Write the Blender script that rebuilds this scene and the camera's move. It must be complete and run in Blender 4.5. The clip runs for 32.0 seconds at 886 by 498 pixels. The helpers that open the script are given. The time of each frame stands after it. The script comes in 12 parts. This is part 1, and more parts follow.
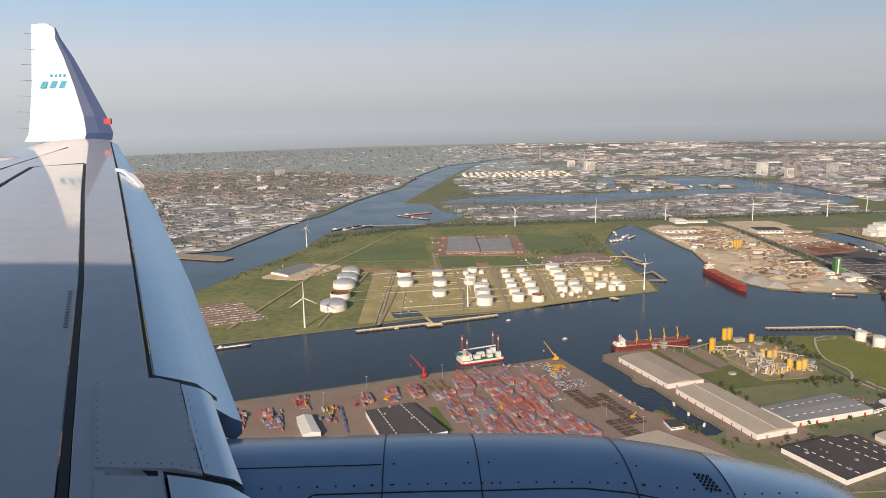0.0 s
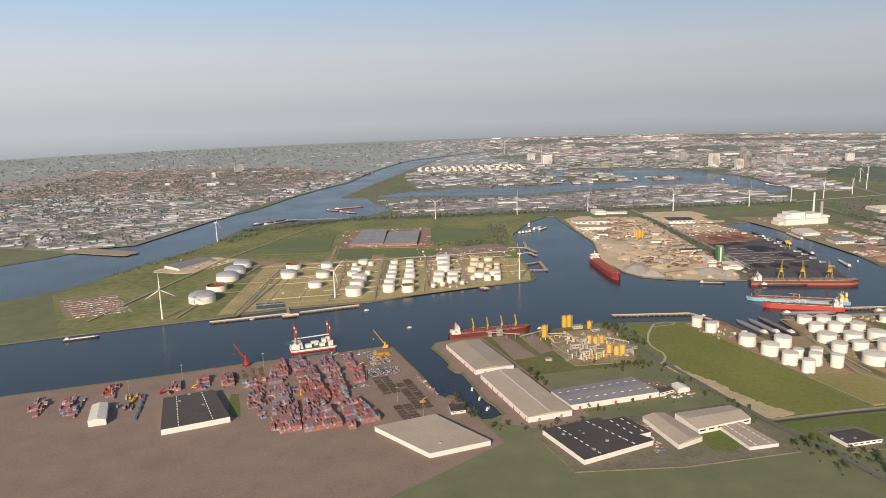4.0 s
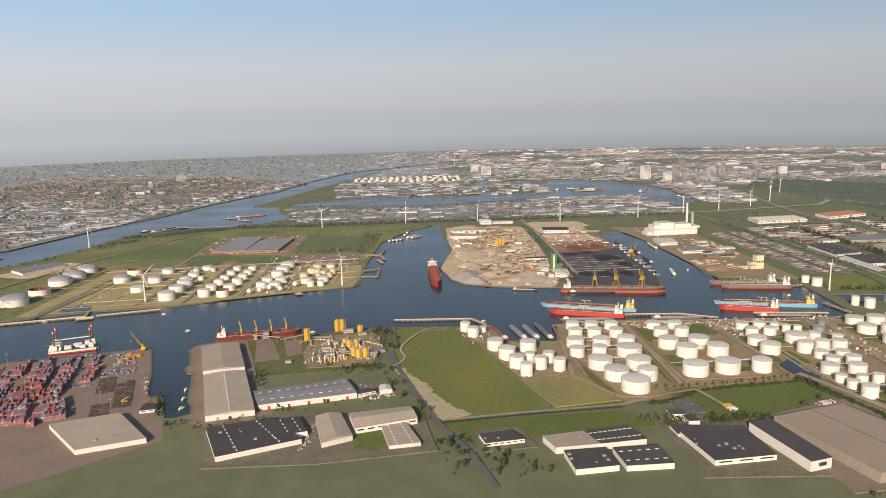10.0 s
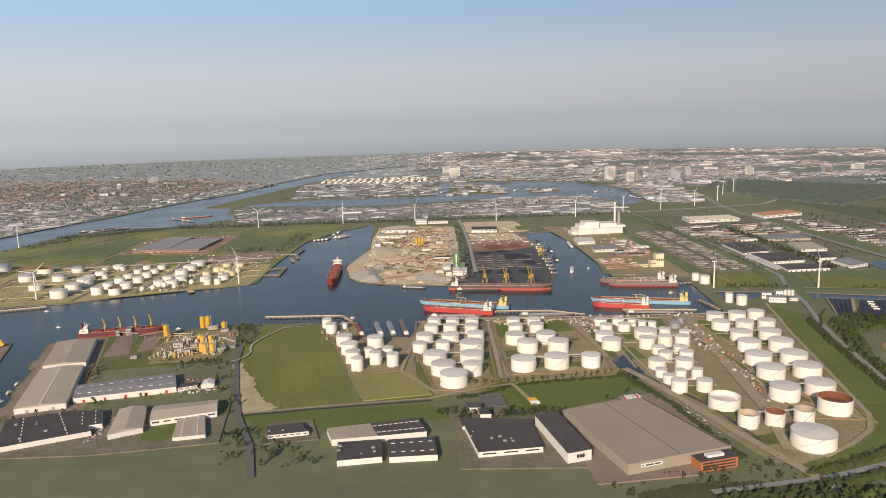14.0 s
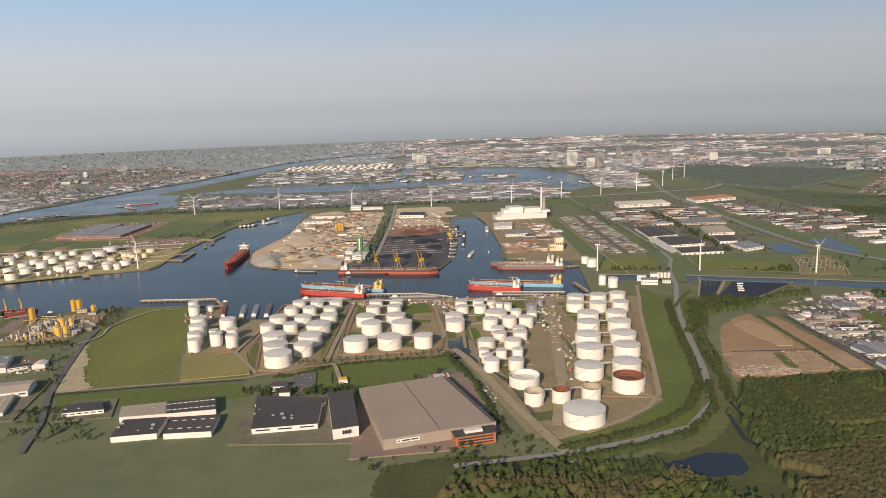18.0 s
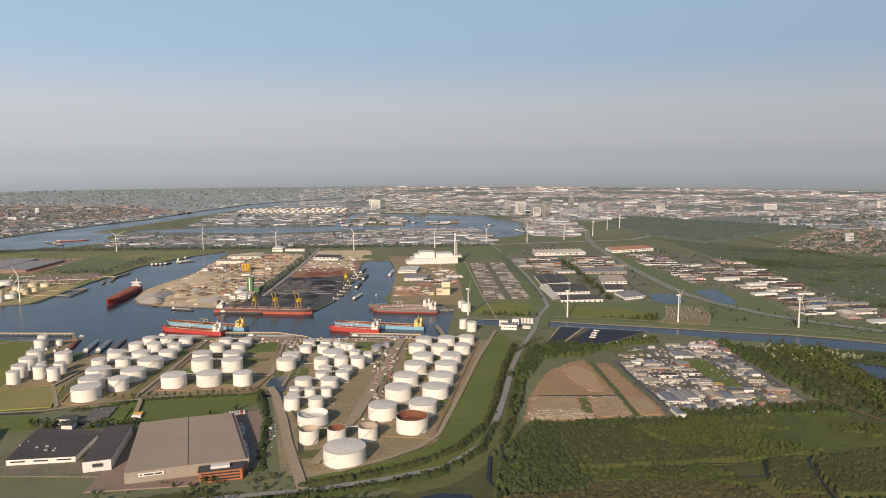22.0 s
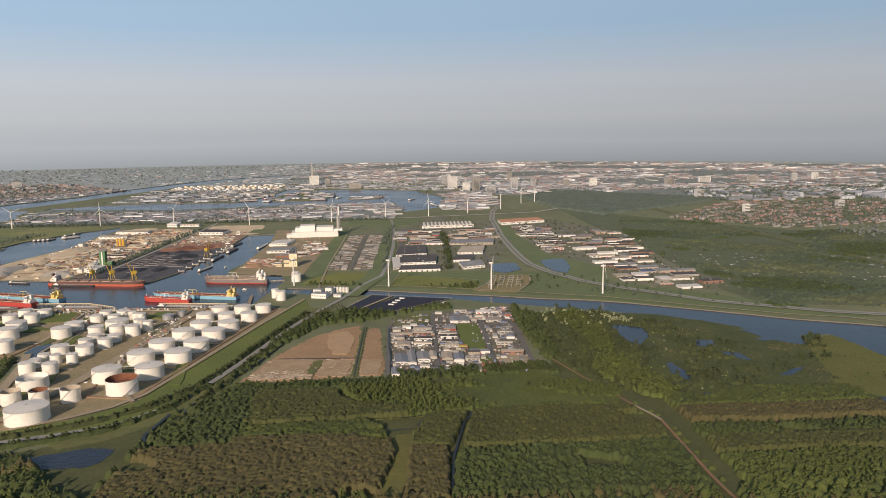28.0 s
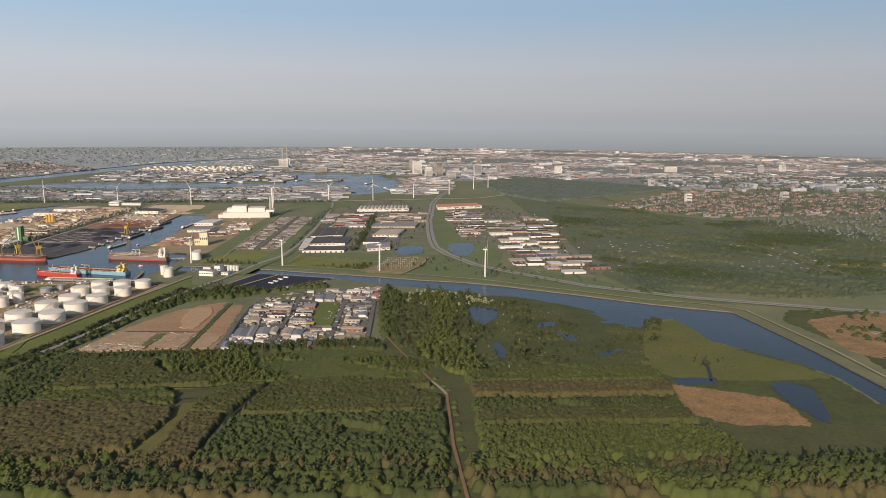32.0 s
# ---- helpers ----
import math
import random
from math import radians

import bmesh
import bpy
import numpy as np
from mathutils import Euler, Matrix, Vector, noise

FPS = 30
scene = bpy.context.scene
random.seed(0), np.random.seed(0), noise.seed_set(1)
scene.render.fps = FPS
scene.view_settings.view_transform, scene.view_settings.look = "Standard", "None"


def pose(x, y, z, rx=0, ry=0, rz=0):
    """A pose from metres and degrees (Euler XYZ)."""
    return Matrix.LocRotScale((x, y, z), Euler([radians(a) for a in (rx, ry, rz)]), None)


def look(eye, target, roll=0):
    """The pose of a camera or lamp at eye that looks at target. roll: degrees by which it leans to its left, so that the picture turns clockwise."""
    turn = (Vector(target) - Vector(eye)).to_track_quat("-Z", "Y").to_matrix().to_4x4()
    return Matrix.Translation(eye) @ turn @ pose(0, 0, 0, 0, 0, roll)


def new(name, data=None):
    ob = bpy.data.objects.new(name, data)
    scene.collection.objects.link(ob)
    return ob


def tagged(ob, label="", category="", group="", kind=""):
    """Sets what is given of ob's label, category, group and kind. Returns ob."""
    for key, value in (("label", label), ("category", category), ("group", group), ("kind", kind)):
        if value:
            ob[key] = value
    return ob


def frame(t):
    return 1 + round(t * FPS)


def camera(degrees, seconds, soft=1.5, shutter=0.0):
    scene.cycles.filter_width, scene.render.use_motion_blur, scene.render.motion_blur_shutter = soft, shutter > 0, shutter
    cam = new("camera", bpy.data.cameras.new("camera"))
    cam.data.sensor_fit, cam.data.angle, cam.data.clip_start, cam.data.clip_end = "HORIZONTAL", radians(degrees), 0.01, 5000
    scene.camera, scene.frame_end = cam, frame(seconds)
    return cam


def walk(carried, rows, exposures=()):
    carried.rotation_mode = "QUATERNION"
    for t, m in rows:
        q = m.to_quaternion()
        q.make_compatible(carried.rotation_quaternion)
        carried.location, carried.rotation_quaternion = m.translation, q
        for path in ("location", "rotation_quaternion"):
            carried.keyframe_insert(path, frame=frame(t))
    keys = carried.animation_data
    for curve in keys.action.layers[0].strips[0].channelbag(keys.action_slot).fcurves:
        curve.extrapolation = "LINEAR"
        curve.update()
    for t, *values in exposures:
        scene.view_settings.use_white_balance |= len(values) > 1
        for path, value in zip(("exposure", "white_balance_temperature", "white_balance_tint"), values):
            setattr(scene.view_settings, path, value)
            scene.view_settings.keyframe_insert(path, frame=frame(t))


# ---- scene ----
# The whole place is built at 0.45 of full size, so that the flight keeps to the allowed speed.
cam = camera(63.65, 32.0, soft=0.6)
# seconds, place in metres, tilt, lean, turn in degrees
PATH = [
    (0.0, 0.000, 0.000, 215.117, 78.878, 1.050, -2.541),
    (0.5, 19.052, -1.980, 214.173, 79.156, 1.109, -2.438),
    (1.0, 38.009, -3.897, 213.218, 79.260, 1.219, -2.480),
    (1.5, 56.871, -5.753, 212.254, 79.483, 1.083, -2.449),
    (2.0, 75.639, -7.550, 211.280, 79.600, 1.205, -2.524),
    (2.5, 94.315, -9.291, 210.298, 79.694, 1.154, -2.436),
    (3.0, 112.900, -10.977, 209.309, 79.322, 1.342, -2.342),
    (3.5, 131.395, -12.612, 208.312, 78.865, 1.486, -2.357),
    (4.5, 168.121, -15.737, 206.302, 78.452, 1.799, -2.601),
    (5.5, 204.501, -18.682, 204.271, 78.503, 2.163, -2.802),
    (6.0, 222.564, -20.094, 203.250, 79.204, 2.433, -2.708),
    (6.5, 240.545, -21.468, 202.227, 79.607, 2.546, -2.531),
    (7.0, 258.444, -22.808, 201.201, 79.836, 2.591, -2.427),
    (7.5, 276.262, -24.114, 200.174, 79.625, 2.525, -2.369),
    (8.0, 294.002, -25.390, 199.145, 79.081, 2.609, -2.473),
    (8.5, 311.663, -26.637, 198.117, 78.872, 2.424, -2.615),
    (9.0, 329.248, -27.859, 197.090, 79.352, 2.054, -2.491),
    (9.5, 346.757, -29.058, 196.063, 79.508, 1.865, -2.308),
    (10.0, 364.192, -30.235, 195.039, 79.622, 1.310, -2.211),
    (10.5, 381.553, -31.394, 194.017, 79.728, 0.685, -2.178),
    (11.0, 398.842, -32.537, 192.998, 80.825, 0.668, -2.132),
    (11.5, 416.060, -33.665, 191.984, 80.676, 0.916, -1.806),
    (12.0, 433.209, -34.782, 190.974, 79.831, 1.131, -1.625),
    (12.5, 450.289, -35.890, 189.969, 79.605, 1.383, -1.552),
    (13.0, 467.302, -36.990, 188.971, 79.655, 1.387, -1.530),
    (13.5, 484.249, -38.087, 187.979, 79.600, 1.524, -1.523),
    (14.0, 501.130, -39.181, 186.995, 79.863, 1.500, -1.489),
    (14.5, 517.948, -40.275, 186.019, 79.781, 1.430, -1.535),
    (15.5, 551.397, -42.473, 184.093, 79.772, 1.494, -1.332),
    (16.5, 584.606, -44.700, 182.208, 79.778, 1.609, -1.045),
    (17.0, 601.123, -45.831, 181.282, 79.729, 1.665, -0.882),
    (17.5, 617.583, -46.976, 180.369, 78.998, 1.701, -0.870),
    (18.0, 633.988, -48.137, 179.468, 78.931, 1.800, -1.046),
    (18.5, 650.339, -49.318, 178.581, 79.334, 1.557, -1.199),
    (19.0, 666.636, -50.519, 177.709, 80.511, 1.250, -1.331),
    (19.5, 682.882, -51.745, 176.851, 80.809, 1.054, -1.394),
    (20.0, 699.077, -52.997, 176.009, 81.242, 0.827, -1.520),
    (20.5, 715.222, -54.277, 175.183, 82.174, 0.482, -1.670),
    (21.0, 731.319, -55.588, 174.374, 82.838, 0.517, -1.718),
    (21.5, 747.369, -56.932, 173.582, 83.122, 0.366, -1.592),
    (22.0, 763.373, -58.312, 172.809, 82.723, 0.232, -1.594),
    (22.5, 779.332, -59.730, 172.055, 82.096, 0.106, -1.719),
    (23.0, 795.248, -61.187, 171.321, 82.057, 0.001, -1.818),
    (23.5, 811.122, -62.688, 170.607, 82.258, -0.117, -1.913),
    (24.0, 826.954, -64.233, 169.914, 82.295, -0.113, -1.965),
    (24.5, 842.746, -65.826, 169.243, 82.162, -0.091, -1.890),
    (25.0, 858.499, -67.469, 168.594, 81.269, -0.128, -1.821),
    (25.5, 874.215, -69.163, 167.969, 80.752, 0.064, -1.908),
    (26.0, 889.894, -70.912, 167.367, 80.805, 0.094, -2.173),
    (26.5, 905.538, -72.718, 166.789, 81.313, 0.293, -2.287),
    (27.5, 936.725, -76.509, 165.711, 81.059, 0.629, -2.236),
    (28.5, 967.785, -80.555, 164.739, 80.841, 0.834, -2.096),
    (29.0, 983.271, -82.680, 164.294, 81.437, 0.707, -1.986),
    (29.5, 998.728, -84.876, 163.878, 80.957, 0.486, -1.797),
    (30.0, 1014.159, -87.144, 163.491, 81.545, 0.219, -1.883),
    (30.5, 1029.563, -89.489, 163.134, 82.135, 0.079, -1.827),
    (31.0, 1044.944, -91.912, 162.808, 82.225, -0.098, -1.887),
    (31.5, 1060.301, -94.414, 162.513, 81.579, -0.234, -1.725),
    (32.0, 1075.635, -97.000, 162.250, 79.829, -0.343, -1.704),
]
walk(cam, [(t, pose(x, y, z, rx, ry, rz)) for t, x, y, z, rx, ry, rz in PATH], [(0.0, 0.04), (9.0, 0.02), (19.0, -0.08), (32.0, -0.14)])

from mathutils.geometry import tessellate_polygon

# ---- light ----
SUN_FROM = Vector((-0.30, -0.87, 0.39)).normalized()
world = bpy.data.worlds.new("sky")
scene.world = world
world.use_nodes = True
wn = world.node_tree.nodes
sky = wn.new("ShaderNodeTexSky")
sky.sky_type = "NISHITA"
sky.sun_disc = False
sky.sun_elevation = math.asin(SUN_FROM.z)
sky.sun_rotation = math.atan2(SUN_FROM.x, SUN_FROM.y)
sky.altitude = 0
sky.air_density = 1.3
sky.dust_density = 2.0
sky.ozone_density = 2.0
wn["Background"].inputs["Strength"].default_value = 0.10
wl = world.node_tree.links.new
wl(sky.outputs["Color"], wn["Background"].inputs["Color"])
# the pale haze that lies along the whole horizon
way, split = wn.new("ShaderNodeTexCoord"), wn.new("ShaderNodeSeparateXYZ")
wl(way.outputs["Generated"], split.inputs["Vector"])
haze = wn.new("ShaderNodeValToRGB")
he = haze.color_ramp.elements
he[0].position, he[0].color = 0.0, (0.445, 0.462, 0.485, 1)
he[1].position, he[1].color = 0.35, (0.36, 0.52, 0.74, 1)
he.new(0.025).color = (0.505, 0.517, 0.532, 1)
he.new(0.07).color = (0.525, 0.556, 0.60, 1)
he.new(0.14).color = (0.375, 0.515, 0.67, 1)
wl(split.outputs["Z"], haze.inputs["Fac"])
veil, both = wn.new("ShaderNodeBackground"), wn.new("ShaderNodeMixShader")
across = wn.new("ShaderNodeMapRange")  # brighter towards the west
across.inputs["From Min"].default_value, across.inputs["From Max"].default_value = -0.5, 0.7
across.inputs["To Min"].default_value, across.inputs["To Max"].default_value = 1.16, 0.88
wl(split.outputs["X"], across.inputs["Value"])
dim = wn.new("ShaderNodeVectorMath")
dim.operation = "SCALE"
wl(haze.outputs["Color"], dim.inputs[0])
wl(across.outputs["Result"], dim.inputs["Scale"])
wl(dim.outputs["Vector"], veil.inputs["Color"])
amount = wn.new("ShaderNodeMapRange")
amount.inputs["From Min"].default_value, amount.inputs["From Max"].default_value = 0.15, 0.45
wl(split.outputs["Z"], amount.inputs["Value"])
wl(amount.outputs["Result"], both.inputs["Fac"])
wl(veil.outputs["Background"], both.inputs[1])
wl(wn["Background"].outputs["Background"], both.inputs[2])
wl(both.outputs["Shader"], wn["World Output"].inputs["Surface"])
sun = new("sun", bpy.data.lights.new("sun", "SUN"))
sun.data.energy, sun.data.angle, sun.data.color = 5.3, radians(0.6), (1.0, 0.80, 0.625)
sun.matrix_world = look(SUN_FROM * 1000, (0, 0, 0))
scene.view_settings.exposure = 0.0

# ---- materials ----
MATS = {}


def mat(name, base, dark=None, rough=0.8, metal=0.0, scale=0.2, fine=3.0, bump=0.15, spread=0.0, ramp=(0.3, 0.7), island=False):
    """A surface whose colour drifts between two tones at a coarse and a fine scale, with a fine relief."""
    if name in MATS:
        return MATS[name]
    m = bpy.data.materials.new(name)
    m.use_nodes = True
    n, ln = m.node_tree.nodes, m.node_tree.links.new
    bsdf = n["Principled BSDF"]
    bsdf.inputs["Roughness"].default_value, bsdf.inputs["Metallic"].default_value = rough, metal
    dark = dark or tuple(c * 0.72 for c in base)
    geo = n.new("ShaderNodeNewGeometry")
    a, b = n.new("ShaderNodeTexNoise"), n.new("ShaderNodeTexNoise")
    for tex, s, d in ((a, scale, 4), (b, fine, 3)):
        tex.inputs["Scale"].default_value, tex.inputs["Detail"].default_value = s, d
        ln(geo.outputs["Position"], tex.inputs["Vector"])
    add = n.new("ShaderNodeMath")
    add.operation = "MULTIPLY_ADD"
    add.inputs[1].default_value, add.inputs[2].default_value = 0.5, 0.0
    ln(b.outputs["Fac"], add.inputs[0])
    mix = n.new("ShaderNodeMath")
    mix.operation = "MULTIPLY_ADD"
    mix.inputs[1].default_value = 0.5
    ln(a.outputs["Fac"], mix.inputs[0])
    ln(add.outputs[0], mix.inputs[2])
    ramp_node = n.new("ShaderNodeValToRGB")
    e = ramp_node.color_ramp.elements
    e[0].position, e[1].position = ramp
    e[0].color, e[1].color = (*dark, 1), (*base, 1)
    ln(mix.outputs[0], ramp_node.inputs["Fac"])
    col = ramp_node.outputs["Color"]
    if spread:
        hsv = n.new("ShaderNodeHueSaturation")
        mr = n.new("ShaderNodeMapRange")
        mr.inputs["To Min"].default_value, mr.inputs["To Max"].default_value = 1 - spread, 1 + spread
        if island:
            ln(geo.outputs["Random Per Island"], mr.inputs["Value"])
        else:
            info = n.new("ShaderNodeObjectInfo")
            ln(info.outputs["Random"], mr.inputs["Value"])
        ln(mr.outputs["Result"], hsv.inputs["Value"])
        ln(col, hsv.inputs["Color"])
        col = hsv.outputs["Color"]
    ln(col, bsdf.inputs["Base Color"])
    if bump:
        bp = n.new("ShaderNodeBump")
        bp.inputs["Strength"].default_value, bp.inputs["Distance"].default_value = bump, 0.3
        ln(b.outputs["Fac"], bp.inputs["Height"])
        ln(bp.outputs["Normal"], bsdf.inputs["Normal"])
    MATS[name] = m
    return m


def palette_mat(name, colours, rough=0.7, scale=1.5, metal=0.0):
    """Islands of one mesh, each with a colour of its own out of a few, and a little grime."""
    if name in MATS:
        return MATS[name]
    m = bpy.data.materials.new(name)
    m.use_nodes = True
    n, ln = m.node_tree.nodes, m.node_tree.links.new
    bsdf = n["Principled BSDF"]
    bsdf.inputs["Roughness"].default_value, bsdf.inputs["Metallic"].default_value = rough, metal
    geo = n.new("ShaderNodeNewGeometry")
    r = n.new("ShaderNodeValToRGB")
    r.color_ramp.interpolation = "CONSTANT"
    e = r.color_ramp.elements
    e[0].position, e[0].color = 0.0, (*colours[0], 1)
    e[1].position, e[1].color = 1 / len(colours), (*colours[1], 1)
    for i, c in enumerate(colours[2:], 2):
        e.new(i / len(colours)).color = (*c, 1)
    ln(geo.outputs["Random Per Island"], r.inputs["Fac"])
    tex = n.new("ShaderNodeTexNoise")
    tex.inputs["Scale"].default_value, tex.inputs["Detail"].default_value = scale, 4
    ln(geo.outputs["Position"], tex.inputs["Vector"])
    mr = n.new("ShaderNodeMapRange")
    mr.inputs["From Min"].default_value, mr.inputs["From Max"].default_value = 0.3, 0.7
    mr.inputs["To Min"].default_value, mr.inputs["To Max"].default_value = 0.72, 1.08
    ln(tex.outputs["Fac"], mr.inputs["Value"])
    mul = n.new("ShaderNodeVectorMath")
    mul.operation = "SCALE"
    ln(r.outputs["Color"], mul.inputs[0])
    ln(mr.outputs["Result"], mul.inputs["Scale"])
    ln(mul.outputs["Vector"], bsdf.inputs["Base Color"])
    MATS[name] = m
    return m


WHITE = mat("white_tank_paint", (0.80, 0.77, 0.71), (0.67, 0.62, 0.54), 0.55, scale=0.12, fine=0.9, bump=0.05, spread=0.05)
ROOFW = mat("tank_roof_paint", (0.70, 0.665, 0.61), (0.57, 0.53, 0.475), 0.6, scale=0.15, fine=1.2, bump=0.05, spread=0.08)
CREAM = mat("cream_tank_paint", (0.70, 0.60, 0.42), (0.56, 0.46, 0.30), 0.55, scale=0.12, fine=0.9, bump=0.05, spread=0.10)
GREYR = mat("grey_tank_roof", (0.36, 0.37, 0.40), (0.27, 0.28, 0.31), 0.5, scale=0.15, fine=1.0, bump=0.05)
RUST = mat("rusty_steel", (0.22, 0.09, 0.045), (0.13, 0.05, 0.03), 0.85, scale=0.3, fine=2.0)
STEEL = mat("galvanised_steel", (0.42, 0.42, 0.42), (0.30, 0.30, 0.31), 0.45, 0.4, scale=0.5, fine=4.0)
DARK = mat("dark_steel", (0.05, 0.05, 0.055), (0.03, 0.03, 0.035), 0.6)
CONC = mat("concrete", (0.36, 0.34, 0.31), (0.26, 0.245, 0.22), 0.9, scale=0.1, fine=1.5)
ASPH = mat("asphalt", (0.155, 0.148, 0.138), (0.11, 0.105, 0.10), 0.9, scale=0.06, fine=1.0)
QUAY = mat("quay_paving", (0.290, 0.212, 0.165), (0.190, 0.142, 0.112), 0.9, scale=0.05, fine=0.6)
DIRT = mat("bare_earth", (0.385, 0.245, 0.135), (0.25, 0.158, 0.088), 0.95, scale=0.03, fine=0.4, bump=0.4)
SAND = mat("sand_heap", (0.68, 0.55, 0.37), (0.40, 0.30, 0.19), 0.95, scale=0.05, fine=0.5, bump=0.4)
GRAVEL = mat("gravel_heap", (0.43, 0.40, 0.35), (0.33, 0.30, 0.26), 0.95, scale=0.08, fine=1.0, bump=0.4)
COAL = mat("coal", (0.115, 0.104, 0.102), (0.045, 0.042, 0.046), 0.75, scale=0.07, fine=0.8, bump=0.5)
GRASS = mat("meadow_grass", (0.142, 0.168, 0.036), (0.080, 0.110, 0.024), 0.95, scale=0.018, fine=0.35, bump=0.3)
ROUGHG = mat("rough_grass", (0.158, 0.158, 0.055), (0.080, 0.096, 0.030), 0.95, scale=0.03, fine=0.25, bump=0.4)
# second grass colour, tinted bluer and paler to stand in for haze
FARGRASS = mat("hazed_far_grass", (0.150, 0.182, 0.072), (0.092, 0.124, 0.052), 0.95, scale=0.018, fine=0.25, bump=0.3)
TERM = mat("terminal_ground", (0.355, 0.265, 0.165), (0.170, 0.158, 0.078), 0.95, scale=0.045, fine=0.4, bump=0.3)
LEAF = mat("foliage", (0.056, 0.075, 0.018), (0.031, 0.044, 0.012), 0.9, scale=0.04, fine=0.7, bump=0.2, spread=0.09, island=True)
# paled and blued: distance haze is mixed into this leaf colour
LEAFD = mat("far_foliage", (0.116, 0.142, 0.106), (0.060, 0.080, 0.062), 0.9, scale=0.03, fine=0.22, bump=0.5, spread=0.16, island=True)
# paler still, with more haze painted into the green
LEAFH = mat("hazed_foliage", (0.180, 0.202, 0.190), (0.140, 0.160, 0.150), 0.9, scale=0.01, fine=0.1, bump=0.3, spread=0.2, island=True)
MLEAF = mat("wetland_foliage", (0.058, 0.071, 0.020), (0.030, 0.040, 0.012), 0.9, scale=0.05, fine=0.6, bump=0.2, spread=0.09, island=True)
LAND = mat("mixed_land", (0.185, 0.190, 0.095), (0.105, 0.125, 0.066), 0.95, scale=0.006, fine=0.05, bump=0.2)
# far ground, lightened: haze is put into its base colour
CITYG = mat("town_ground", (0.235, 0.245, 0.235), (0.125, 0.150, 0.130), 0.95, scale=0.012, fine=0.08, bump=0.2)
ROOFTAN = mat("tan_roofing", (0.445, 0.38, 0.30), (0.345, 0.29, 0.225), 0.85, scale=0.05, fine=0.8, spread=0.1)
ROOFDARK = mat("dark_roofing", (0.090, 0.080, 0.075), (0.058, 0.052, 0.050), 0.8, scale=0.06, fine=0.8, spread=0.15)
ROOFGREY = mat("grey_roofing", (0.27, 0.27, 0.275), (0.20, 0.20, 0.205), 0.8, scale=0.05, fine=0.8, spread=0.12)
WALLW = mat("white_cladding", (0.72, 0.70, 0.66), (0.60, 0.57, 0.52), 0.6, scale=0.2, fine=2.0, bump=0.05, spread=0.06)
TANW = mat("tan_cladding", (0.38, 0.33, 0.27), (0.29, 0.25, 0.2), 0.8, scale=0.2, fine=1.5, spread=0.15)
BRICKF = mat("dull_brick", (0.36, 0.215, 0.165), (0.27, 0.16, 0.125), 0.85, scale=0.1, fine=1.0)
BRICK = mat("orange_brick", (0.42, 0.15, 0.06), (0.32, 0.11, 0.045), 0.85, scale=0.4, fine=3.0)
YELLOW = mat("yellow_paint", (0.60, 0.36, 0.04), (0.48, 0.27, 0.03), 0.5, scale=0.2, fine=2.0, bump=0.05, spread=0.08)
ORANGE = mat("orange_paint", (0.62, 0.405, 0.085), (0.50, 0.31, 0.06), 0.5, scale=0.2, fine=2.0, bump=0.05, spread=0.08)
RED = mat("red_paint", (0.48, 0.035, 0.03), (0.36, 0.028, 0.025), 0.5, scale=0.2, fine=2.0, bump=0.05)
HULLRED = mat("hull_red", (0.34, 0.045, 0.035), (0.24, 0.035, 0.028), 0.6, scale=0.15, fine=1.5, bump=0.05)
DECKRED = mat("deck_red", (0.30, 0.085, 0.055), (0.21, 0.06, 0.04), 0.8, scale=0.2, fine=2.0)
BLUEH = mat("hull_blue", (0.22, 0.42, 0.55), (0.17, 0.34, 0.46), 0.5, scale=0.15, fine=1.5, bump=0.05)
GREENP = mat("green_paint", (0.04, 0.16, 0.08), (0.03, 0.12, 0.06), 0.6)
GLASS = mat("window_glass", (0.05, 0.06, 0.07), (0.03, 0.035, 0.04), 0.12, bump=0)
PANEL = mat("solar_panel", (0.032, 0.029, 0.040), (0.021, 0.018, 0.028), 0.55, scale=0.3, fine=3.0, bump=0)

WATER = bpy.data.materials.new("harbour_water")
WATER.use_nodes = True
_n, _l = WATER.node_tree.nodes, WATER.node_tree.links.new
_b = _n["Principled BSDF"]
_b.inputs["Base Color"].default_value = (0.027, 0.035, 0.048, 1)
_b.inputs["Roughness"].default_value = 0.28
_b.inputs["IOR"].default_value = 1.33
_b.inputs["Specular IOR Level"].default_value = 0.4
_g = _n.new("ShaderNodeNewGeometry")
_t, _t2 = _n.new("ShaderNodeTexNoise"), _n.new("ShaderNodeTexNoise")
_t.inputs["Scale"].default_value, _t.inputs["Detail"].default_value = 0.35, 5
_t2.inputs["Scale"].default_value, _t2.inputs["Detail"].default_value = 0.012, 3
_l(_g.outputs["Position"], _t.inputs["Vector"])
_l(_g.outputs["Position"], _t2.inputs["Vector"])
_bp = _n.new("ShaderNodeBump")
_bp.inputs["Strength"].default_value, _bp.inputs["Distance"].default_value = 0.2, 0.5
_l(_t.outputs["Fac"], _bp.inputs["Height"])
_l(_bp.outputs["Normal"], _b.inputs["Normal"])
_mr = _n.new("ShaderNodeMapRange")
_mr.inputs["To Min"].default_value, _mr.inputs["To Max"].default_value = 0.10, 0.30
_l(_t2.outputs["Fac"], _mr.inputs["Value"])
_l(_mr.outputs["Result"], _b.inputs["Roughness"])


